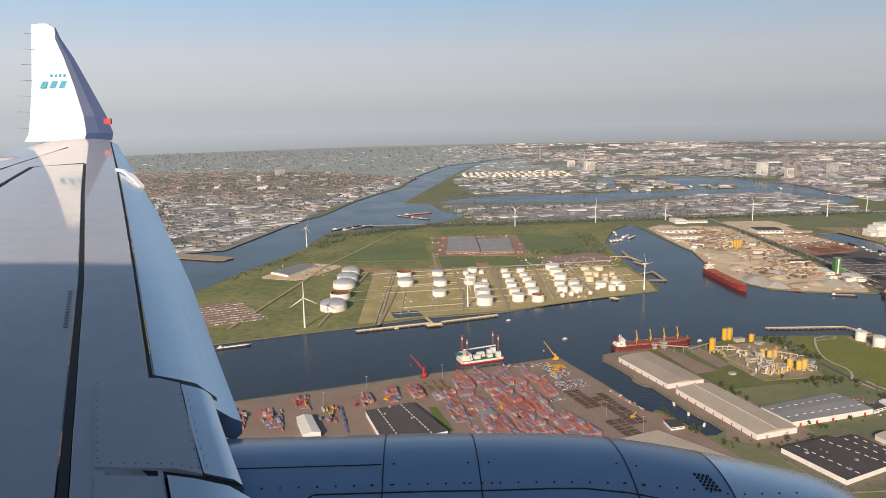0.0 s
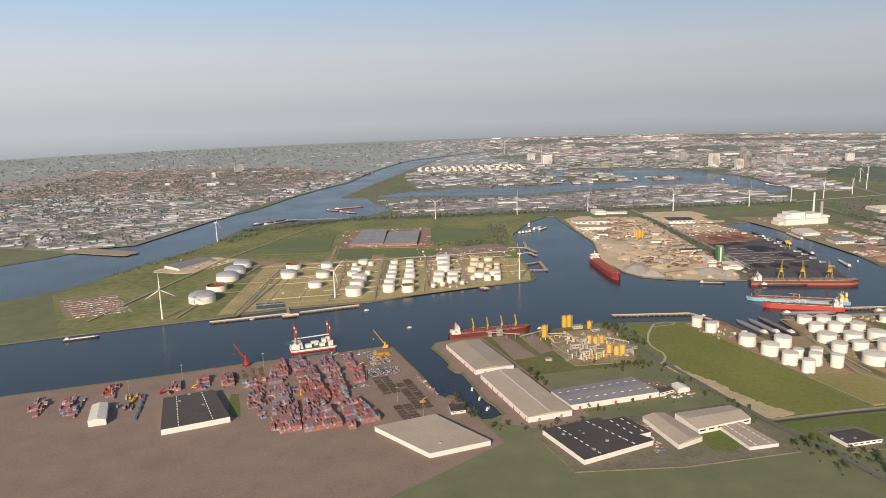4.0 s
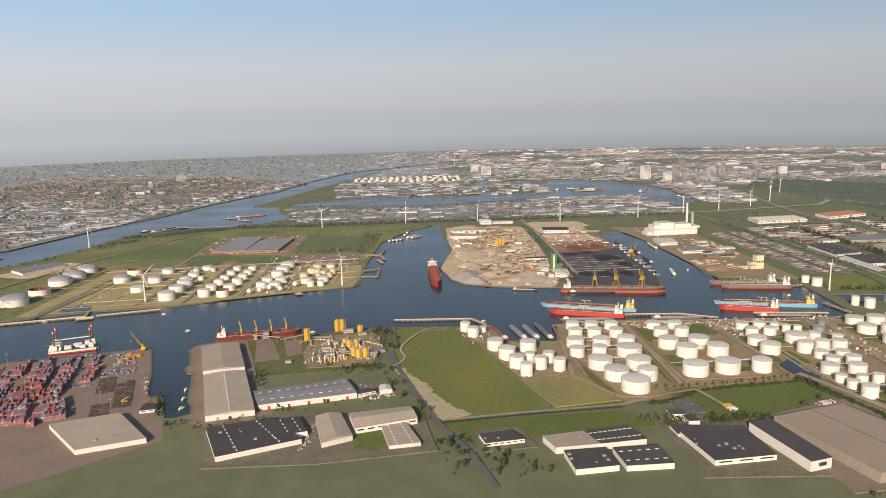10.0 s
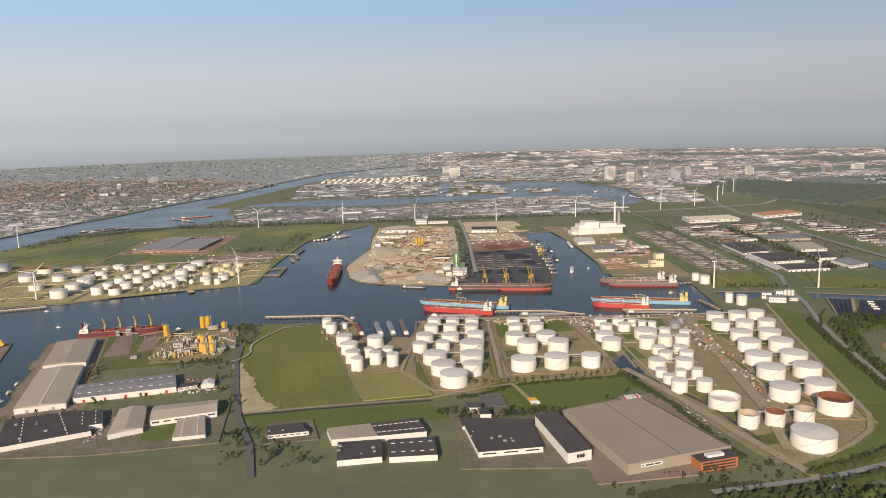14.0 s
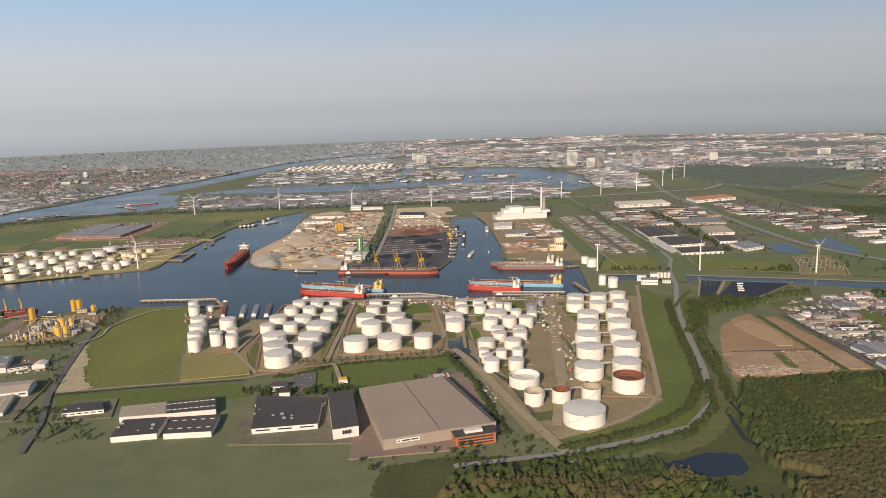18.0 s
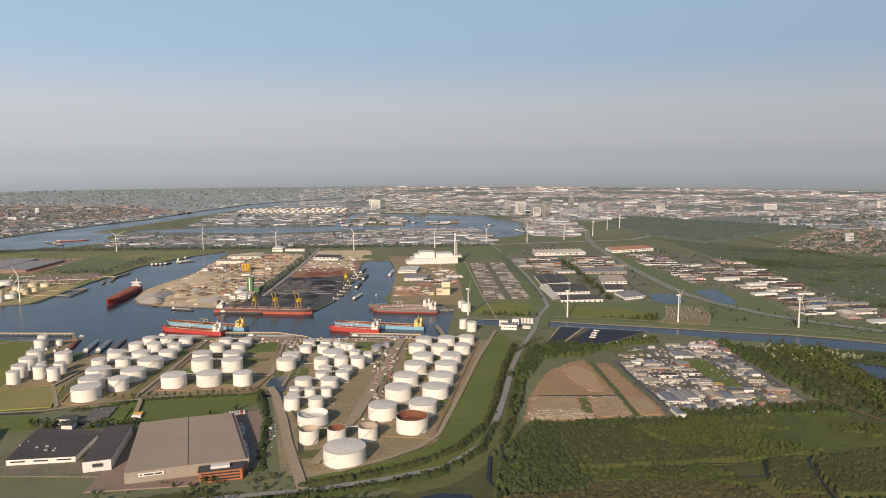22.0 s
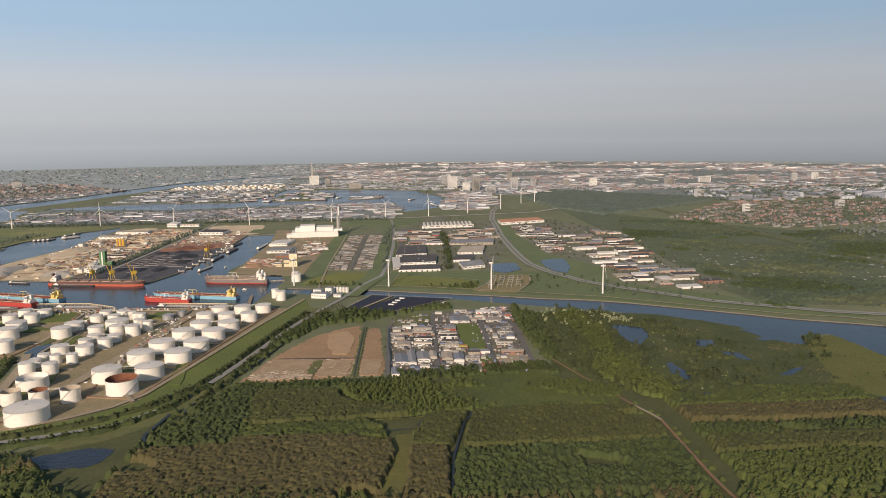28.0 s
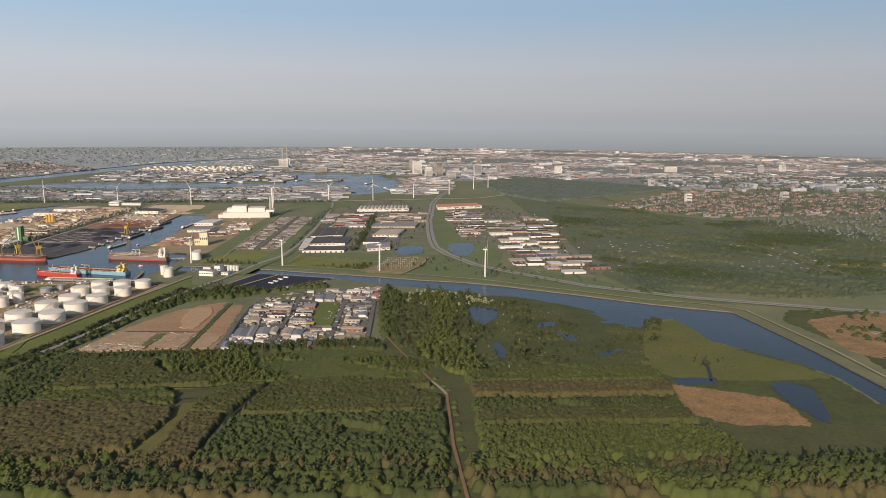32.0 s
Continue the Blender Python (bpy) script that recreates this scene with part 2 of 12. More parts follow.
# ---- mesh helpers ----
def mesh_of(bm, material, name, smooth=False):
    me = bpy.data.meshes.new(name)
    bm.normal_update()
    bm.to_mesh(me)
    bm.free()
    for m in material if isinstance(material, (list, tuple)) else [material]:
        me.materials.append(m)
    if smooth:
        for p in me.polygons:
            p.use_smooth = True
        me.set_sharp_from_angle(angle=radians(35))
    return me


def part(name, bm, material, parent=None, label="", smooth=False):
    ob = new(name, mesh_of(bm, material, name, smooth))
    if parent:
        ob.parent = parent
    return tagged(ob, label)


def empty(name, x, y, z=0.0, turn=0.0, label="", category="", group="", kind=""):
    ob = new(name)
    ob.matrix_basis = pose(x, y, z, 0, 0, turn)
    ob.empty_display_size = 0.5
    return tagged(ob, label, category, group, kind)


def box(bm, x0, y0, z0, x1, y1, z1, m=None, idx=0):
    v = [bm.verts.new((x, y, z)) for z in (z0, z1) for x, y in ((x0, y0), (x1, y0), (x1, y1), (x0, y1))]
    if m is not None:
        for w in v:
            w.co = m @ w.co
    for f in ((3, 2, 1, 0), (4, 5, 6, 7), (0, 1, 5, 4), (1, 2, 6, 5), (2, 3, 7, 6), (3, 0, 4, 7)):
        bm.faces.new([v[i] for i in f]).material_index = idx
    return bm


def bar(bm, a, b, w, w2=None, idx=0):
    """A square bar from a to b."""
    a, b = Vector(a), Vector(b)
    d = b - a
    q = d.to_track_quat("Z", "Y").to_matrix().to_4x4()
    m = Matrix.Translation(a) @ q
    return box(bm, -w / 2, -(w2 or w) / 2, 0, w / 2, (w2 or w) / 2, d.length, m, idx)


def turned(bm, profile, seg=24, m=None, idx=0, cap=True):
    """A shape turned round the z axis from (radius, height) rows."""
    rings = []
    for r, z in profile:
        if r < 1e-6:
            rings.append([bm.verts.new((0, 0, z))])
        else:
            rings.append([bm.verts.new((r * math.cos(2 * math.pi * i / seg), r * math.sin(2 * math.pi * i / seg), z)) for i in range(seg)])
    for lo, hi in zip(rings, rings[1:]):
        for i in range(seg):
            j = (i + 1) % seg
            if len(lo) == 1 and len(hi) == 1:
                continue
            if len(lo) == 1:
                f = (lo[0], hi[j], hi[i])
            elif len(hi) == 1:
                f = (lo[i], lo[j], hi[0])
            else:
                f = (lo[i], lo[j], hi[j], hi[i])
            bm.faces.new(f).material_index = idx
    if cap and len(rings[0]) > 2:
        bm.faces.new(rings[0][::-1]).material_index = idx
    if cap and len(rings[-1]) > 2:
        bm.faces.new(rings[-1]).material_index = idx
    if m is not None:
        for ring in rings:
            for w in ring:
                w.co = m @ w.co
    return bm


def prism(bm, pts, z0, z1, idx=0):
    """An upright slab over a polygon of the plan."""
    area = sum(a[0] * b[1] - b[0] * a[1] for a, b in zip(pts, pts[1:] + pts[:1]))
    if area < 0:
        pts = pts[::-1]
    lo = [bm.verts.new((x, y, z0)) for x, y in pts]
    hi = [bm.verts.new((x, y, z1)) for x, y in pts]
    for i in range(len(pts)):
        j = (i + 1) % len(pts)
        bm.faces.new((lo[i], lo[j], hi[j], hi[i])).material_index = idx
    if len(pts) <= 4:
        bm.faces.new(hi).material_index = idx
        return bm
    for tri in tessellate_polygon([[Vector((x, y, 0)) for x, y in pts]]):
        a, b, c = (hi[k] for k in tri)
        turn = (b.co - a.co).cross(c.co - a.co).z
        if abs(turn) > 1e-6:
            bm.faces.new((a, b, c) if turn > 0 else (a, c, b)).material_index = idx
    return bm


def raw(name, verts, faces, material, parent=None, smooth=False):
    """One mesh from plain arrays, for large joined pieces. Faces: an array of triangles or of quads."""
    me = bpy.data.meshes.new(name)
    verts, faces = np.asarray(verts, np.float32), np.asarray(faces, np.int32)
    k = faces.shape[1]
    me.vertices.add(len(verts))
    me.vertices.foreach_set("co", verts.ravel())
    me.loops.add(faces.size)
    me.loops.foreach_set("vertex_index", faces.ravel())
    me.polygons.add(len(faces))
    me.polygons.foreach_set("loop_start", np.arange(0, faces.size, k, dtype=np.int32))
    me.polygons.foreach_set("use_smooth", np.full(len(faces), smooth, bool))
    me.update(calc_edges=True)
    me.materials.append(material)
    ob = new(name, me)
    if parent:
        ob.parent = parent
    return ob


BOXV = np.array([(x, y, z) for z in (0, 1) for x, y in ((-.5, -.5), (.5, -.5), (.5, .5), (-.5, .5))], np.float32)
BOXF = np.array([(4, 5, 6, 7), (0, 1, 5, 4), (1, 2, 6, 5), (2, 3, 7, 6), (3, 0, 4, 7)], np.int32)


def boxes(name, rows, material, parent=None):
    """Many upright boxes joined: rows of x, y, z, length, width, height, turn in degrees."""
    r = np.asarray(rows, np.float32)
    c, s = np.cos(np.radians(r[:, 6])), np.sin(np.radians(r[:, 6]))
    v = BOXV[None] * r[:, None, 3:6]
    out = np.stack([v[..., 0] * c[:, None] - v[..., 1] * s[:, None] + r[:, None, 0], v[..., 0] * s[:, None] + v[..., 1] * c[:, None] + r[:, None, 1], v[..., 2] + r[:, None, 2]], -1)
    f = BOXF[None] + (np.arange(len(r)) * 8)[:, None, None]
    return raw(name, out.reshape(-1, 3), f.reshape(-1, 4), material, parent)


def inside(x, y, poly):
    hit = False
    for (x0, y0), (x1, y1) in zip(poly, poly[1:] + poly[:1]):
        if (y0 > y) != (y1 > y) and x < (x1 - x0) * (y - y0) / (y1 - y0) + x0:
            hit = not hit
    return hit


def in_poly(px, py, poly):
    """inside() for arrays."""
    hit = np.zeros(px.shape, bool)
    for (x0, y0), (x1, y1) in zip(poly, poly[1:] + poly[:1]):
        if y0 != y1:
            hit ^= ((y0 > py) != (y1 > py)) & (px < (x1 - x0) * (py - y0) / (y1 - y0) + x0)
    return hit


# ---- ground and water ----
from mathutils.geometry import delaunay_2d_cdt

HARBOUR = [(-900, 300), (-146, 515), (-63, 538), (10, 561), (78, 576), (124, 590), (139, 547), (151, 513), (161, 477), (166, 470), (171, 475), (177, 466), (182, 451), (189, 431), (196, 431),
           (204, 437), (200, 452), (195, 461), (191, 475), (186, 498), (181, 517), (176, 519), (171, 531), (172, 540), (164, 566), (159, 578), (163, 592), (176, 598), (254, 610), (316, 629), (402, 624), (432, 625), (439, 575), (483, 570), (493, 621), (568, 628), (653, 619),
           (784, 610), (792, 690), (797, 739), (786, 778), (728, 786), (714, 815), (723, 877), (723, 940), (718, 1039), (712, 1147), (662, 1140),
           (664, 950), (654, 800), (638, 744), (518, 768), (454, 780), (416, 799), (402, 826), (390, 895), (413, 1025), (409, 1095)]
HARBOUR += [(403, 1276), (391, 1278), (349, 1222), (304, 1109), (295, 999), (292, 935), (291, 851), (293, 816), (286, 804), (223, 785),
            (153, 761), (99, 737), (8, 722), (-56, 698), (-121, 679), (-196, 654), (-320, 610), (-560, 540), (-900, 480)]
CANAL = [(806, 674), (861, 659), (908, 655), (941, 640), (991, 628), (1042, 604), (1092, 582), (1130, 567), (1164, 541), (1204, 508), (1209, 490), (1237, 483), (1250, 459), (1262, 471), (1286, 476),
         (1292, 448), (1294, 416), (1311, 392), (1335, 362), (1346, 335), (1346, 284), (1352, 150), (1372, 150), (1366, 315), (1361, 392),
         (1353, 456), (1347, 498), (1286, 525), (1224, 562), (1154, 601), (1120, 615), (1076, 626), (1023, 645), (944, 668), (885, 687), (823, 697), (806, 700)]
IJ = [(-1200, 640), (-560, 900), (-400, 1050), (-355, 1120), (-319, 1148), (-295, 1248), (-264, 1334), (-226, 1417), (-187, 1504), (-142, 1702), (-85, 1878), (-29, 2004), (-1, 2247), (35, 2397), (121, 2710), (194, 2861), (420, 3100),
      (470, 3060), (258, 2809), (175, 2514), (126, 2309), (67, 2057), (20, 1854), (-25, 1657), (40, 1640), (52, 1590), (62, 1530), (104, 1480), (100, 1432), (61, 1370), (2, 1312), (-60, 1302),
      (-122, 1297), (-149, 1271), (-169, 1206), (-175, 1116), (-195, 1041), (-231, 985), (-264, 876), (-300, 820), (-560, 660), (-1200, 480)]
# the far port's basins, with a pier in the midst of them
WEST = [(60, 1652), (183, 1626), (301, 1614), (400, 1612), (500, 1634), (600, 1662), (700, 1690), (785, 1700), (856, 1686), (894, 1700), (906, 1613), (915, 1519), (925, 1480), (960, 1509), (1000, 1560),
        (1008, 1630), (1012, 1721), (1022, 1820), (1002, 1900), (975, 1960), (949, 2077), (783, 2155), (609, 2165), (543, 2194), (536, 2018), (515, 1830), (490, 1768), (362, 1776), (247, 1777), (135, 1740), (60, 1692)]
PIER = [(556, 1796), (667, 1784), (711, 1830), (717, 1972), (690, 2060), (600, 2070), (570, 2010)]
DOCK = [(770, 1810), (850, 1818), (862, 1900), (775, 1892)]
POND_A = [(1112, 843), (1130, 850), (1146, 854), (1142, 791), (1130, 752), (1116, 767), (1110, 804)]
POND_B = [(1044, 818), (1062, 829), (1078, 824), (1079, 782), (1056, 760), (1041, 777)]
POND_C = [(1116, 500), (1128, 506), (1139, 498), (1140, 476), (1134, 466), (1124, 474)]
POND_D = [(622, 470), (638, 478), (650, 470), (655, 452), (645, 446)]
WATERS = [HARBOUR, CANAL, IJ, WEST, POND_A, POND_B, POND_C, POND_D]
CX, CY, REACH, HAZE_TOP = 550, 0, 4400, 110
SEA = -0.9

verts, edges = [], []


def loop(pts):
    k = len(verts)
    verts.extend(Vector((float(x), float(y))) for x, y in pts)
    edges.extend((k + i, k + (i + 1) % len(pts)) for i in range(len(pts)))


loop([(CX + REACH * math.cos(a * math.pi / 32), CY + REACH * math.sin(a * math.pi / 32)) for a in range(64)])
for w in WATERS + [PIER, DOCK]:
    loop(w)
cv, ce, cf, *_ = delaunay_2d_cdt(verts, edges, [], 0, 1e-4)
bm = bmesh.new()
bv = [bm.verts.new((v.x, v.y, 0)) for v in cv]
for f in cf:
    x, y = sum(cv[i].x for i in f) / 3, sum(cv[i].y for i in f) / 3
    if inside(x, y, PIER) or inside(x, y, DOCK) or not any(inside(x, y, w) for w in WATERS):
        bm.faces.new([bv[i] for i in f])
for v in [v for v in bm.verts if not v.link_faces]:
    bm.verts.remove(v)
shore = [e for e in bm.edges if len(e.link_faces) == 1]
fall = bmesh.ops.extrude_edge_only(bm, edges=shore)["geom"]
for v in fall:
    if isinstance(v, bmesh.types.BMVert):
        v.co.z = SEA - 0.6
for f in bm.faces:
    if abs(f.normal.z) < 0.5:
        f.material_index = 1
bm.normal_update()
for f in bm.faces:
    if f.normal.z < -0.5:
        f.normal_flip()
ground = part("ground", bm, [LAND, mat("quay_wall", (0.20, 0.18, 0.15), (0.12, 0.11, 0.09), 0.9, scale=0.1, fine=1.0)])
tagged(ground, "flat green and brown harbour land with concrete quay edges", "ground", kind="structure")
bm = bmesh.new()
bm.faces.new([bm.verts.new((CX + REACH * math.cos(a * math.pi / 32), CY + REACH * math.sin(a * math.pi / 32), SEA)) for a in range(64)])
tagged(part("water", bm, WATER), "dark blue rippled harbour water between the quays", "water", kind="structure")

# a glowing ring all round, painted as low hazy land along the horizon
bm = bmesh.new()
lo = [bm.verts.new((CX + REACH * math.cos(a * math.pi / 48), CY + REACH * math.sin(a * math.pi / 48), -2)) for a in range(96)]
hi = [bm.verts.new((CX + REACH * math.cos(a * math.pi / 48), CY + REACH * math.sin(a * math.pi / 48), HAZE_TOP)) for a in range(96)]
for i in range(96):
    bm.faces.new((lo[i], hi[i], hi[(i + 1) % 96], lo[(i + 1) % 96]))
FAR = bpy.data.materials.new("glowing_haze_land")  # glows; an upward gradient paints haze, up to the sky's tone
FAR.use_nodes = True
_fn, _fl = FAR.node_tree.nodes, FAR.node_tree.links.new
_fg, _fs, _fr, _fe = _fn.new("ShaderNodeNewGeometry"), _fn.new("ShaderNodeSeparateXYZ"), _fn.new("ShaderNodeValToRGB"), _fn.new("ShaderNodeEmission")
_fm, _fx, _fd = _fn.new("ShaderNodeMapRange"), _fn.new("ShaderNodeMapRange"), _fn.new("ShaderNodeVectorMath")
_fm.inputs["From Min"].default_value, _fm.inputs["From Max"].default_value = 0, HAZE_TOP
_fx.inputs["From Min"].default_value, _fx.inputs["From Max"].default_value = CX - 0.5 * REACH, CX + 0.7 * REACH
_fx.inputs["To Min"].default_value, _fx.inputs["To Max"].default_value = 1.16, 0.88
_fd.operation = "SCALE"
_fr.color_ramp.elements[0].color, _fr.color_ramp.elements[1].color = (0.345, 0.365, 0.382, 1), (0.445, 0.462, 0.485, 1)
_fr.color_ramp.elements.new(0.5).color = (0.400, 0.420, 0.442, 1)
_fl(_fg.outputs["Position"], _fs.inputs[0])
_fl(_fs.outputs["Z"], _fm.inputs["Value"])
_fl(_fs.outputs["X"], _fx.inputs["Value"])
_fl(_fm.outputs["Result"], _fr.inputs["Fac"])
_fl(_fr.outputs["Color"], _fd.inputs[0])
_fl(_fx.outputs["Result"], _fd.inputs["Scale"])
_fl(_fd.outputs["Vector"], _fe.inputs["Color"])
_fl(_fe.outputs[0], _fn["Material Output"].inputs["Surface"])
tagged(part("backdrop", bm, FAR), "glowing backdrop ring painted as pale hazy land along the horizon", "land", kind="structure")

LAYER = [0.04]
NATURAL = {"pool", "glade", "marsh", "lawn", "reed_field", "sand_patch", "rubble_ground", "bare_field", "dark_field", "crop_field", "woodland_ground", "wood_clearing", "roadside_grass", "sand_yard", "sand_plot", "coal_yard", "ore_yard", "river_bank_plot"}


def ragged(pts, seed=1, amp=0.8):
    """Rounds the corners of an outline and makes it uneven, as ground that grew has it."""
    r = random.Random(seed)
    pts = [(a[0] + (b[0] - a[0]) * k / 3, a[1] + (b[1] - a[1]) * k / 3) for a, b in zip(pts, pts[1:] + pts[:1]) for k in range(3)]
    for _ in range(1):
        pts = [q for a, b in zip(pts, pts[1:] + pts[:1]) for q in ((a[0] * 0.75 + b[0] * 0.25, a[1] * 0.75 + b[1] * 0.25), (a[0] * 0.25 + b[0] * 0.75, a[1] * 0.25 + b[1] * 0.75))]
    out = []
    for a, b in zip(pts, pts[1:] + pts[:1]):
        n = max(1, min(14, int(math.hypot(b[0] - a[0], b[1] - a[1]) / 2.6)))
        for k in range(n):
            out.append((a[0] + (b[0] - a[0]) * k / n + r.uniform(-amp, amp), a[1] + (b[1] - a[1]) * k / n + r.uniform(-amp, amp)))
    return out


def patch(name, pts, material, label, category="field", lift=None, rough=None):
    """A thin sheet of another surface on the ground."""
    if rough is None and name in NATURAL:
        rough = 0.8 if name == "pool" else 1.3
    if rough:
        pts = ragged(list(pts), int(pts[0][0]), rough)
    LAYER[0] += 0.004
    bm = bmesh.new()
    prism(bm, [(float(x), float(y)) for x, y in pts], 0.004, lift or LAYER[0])
    return tagged(part(name, bm, material), label, category, kind="structure")


def strip(name, pts, width, material, label, category="road", lift=None):
    """A road or path along a line of the plan."""
    LAYER[0] += 0.004
    z = (lift or 0) + LAYER[0] + 0.5
    bm = bmesh.new()
    prev = None
    for i, p in enumerate(pts):
        a, b = Vector(pts[max(i - 1, 0)]), Vector(pts[min(i + 1, len(pts) - 1)])
        n = (b - a).normalized().orthogonal() * width / 2
        row = (bm.verts.new((p[0] + n.x, p[1] + n.y, z)), bm.verts.new((p[0] - n.x, p[1] - n.y, z)))
        if prev:
            bm.faces.new((prev[0], prev[1], row[1], row[0]))
        prev = row
    bm.normal_update()
    for f in bm.faces:
        if f.normal.z < 0:
            f.normal_flip()
    return tagged(part(name, bm, material), label, category, kind="structure")


LUSH = mat("lush_meadow", (0.192, 0.192, 0.044), (0.112, 0.138, 0.030), 0.95, scale=0.014, fine=0.3, bump=0.3, ramp=(0.36, 0.64))
patch("terminal_yard", [(-600, 384), (-146, 513), (-63, 536), (10, 559), (78, 574), (123, 588), (138, 546), (150, 512), (160, 476), (166, 469), (176, 465), (181, 450), (188, 430), (200, 396), (120, 330), (-600, 200)], QUAY, "brown paved container terminal yard on the quay", "yard")
patch("warehouse_quay", [(161, 580), (165, 592), (177, 596), (205, 600), (262, 430), (240, 405), (200, 425), (206, 438), (202, 452), (197, 461), (193, 475), (188, 498), (183, 518), (178, 520), (173, 532), (174, 541), (166, 566)], QUAY, "brown paved quay beside the white warehouses", "yard")
patch("plant_yard", [(206, 600), (254, 608), (300, 622), (335, 600), (330, 520), (235, 505)], ROUGHG, "worn grass round the yellow silos", "field")
patch("meadow", [(346, 622), (402, 620), (412, 575), (448, 426), (396, 413), (372, 412), (350, 500), (340, 556)], LUSH, "flat green meadow between tank farm and silos", "field")
patch("meadow", [(450, 426), (500, 424), (488, 500), (462, 475)], GRASS, "yellowish green strip of meadow beside the tanks", "field")
patch("tank_ground", [(400, 618), (432, 623), (438, 574), (484, 568), (494, 618), (568, 626), (653, 617), (784, 608), (826, 606), (771, 362), (740, 334), (700, 315), (684, 318), (650, 455), (505, 428), (484, 478), (440, 478), (410, 580)], TERM, "brown and olive ground of the tank terminal", "yard")
patch("meadow", [(537, 450), (640, 458), (652, 440), (606, 401), (545, 392)], GRASS, "green field behind the tank terminal", "field")
patch("meadow", [(376, 407), (499, 416), (512, 390), (394, 378)], GRASS, "long green strip of grass beside the path", "field")
patch("peninsula_grass", [(-280, 815), (-196, 656), (-56, 700), (8, 724), (99, 739), (286, 806), (291, 851), (292, 935), (304, 1109), (349, 1222), (391, 1278), (300, 1300), (-20, 1290), (-150, 1210)], mat("peninsula_field", (0.235, 0.225, 0.085), (0.105, 0.135, 0.045), 0.95, scale=0.014, fine=0.12, bump=0.4, ramp=(0.38, 0.62)), "flat green grassland of the tank peninsula", "field")
patch("peninsula_tank_ground", [(-60, 705), (8, 726), (99, 741), (284, 806), (289, 850), (285, 930), (-55, 960)], mat("olive_ground", (0.46, 0.37, 0.20), (0.25, 0.225, 0.075), 0.95, scale=0.04, fine=0.3, bump=0.3), "olive and brown ground of the far tank terminal", "yard")
patch("sand_yard", [(404, 828), (418, 801), (456, 782), (520, 770), (532, 800), (545, 1000), (560, 1230), (415, 1250), (411, 1095), (415, 1025), (392, 895)], SAND, "pale sand and rubble yard on the pier", "yard")
patch("coal_yard", [(534, 772), (636, 746), (652, 800), (662, 950), (662, 1000), (560, 1010), (548, 880)], COAL, "black coal yard behind the ship", "yard")
patch("ore_yard", [(560, 1012), (661, 1004), (660, 1138), (640, 1200), (570, 1200)], mat("ore_ground", (0.33, 0.215, 0.15), (0.19, 0.12, 0.085), 0.95, scale=0.04, fine=0.4, bump=0.4), "rust-brown ore yard", "yard")
patch("bare_field", [(829, 392), (836, 430), (847, 462), (862, 500), (878, 520), (899, 536), (902, 516), (903, 480), (904, 442), (902, 398), (875, 394)], DIRT, "bare brown building field with tracks", "field")
patch("bare_field", [(908, 526), (919, 522), (922, 467), (927, 413), (924, 400), (909, 400), (908, 440)], DIRT, "narrow bare strip of sandy ground", "field")
patch("works_yard", [(926, 550), (965, 572), (1041, 594), (1036, 412), (1004, 402), (934, 394)], mat("works_paving", (0.20, 0.172, 0.138), (0.100, 0.094, 0.068), 0.9, scale=0.06, fine=0.6), "worn brown-grey yard of the small works units", "yard")
REED = mat("reed", (0.37, 0.225, 0.105), (0.12, 0.085, 0.036), 0.95, scale=0.09, fine=0.5, bump=0.5)


# ---- tank terminals ----
TANKS = []


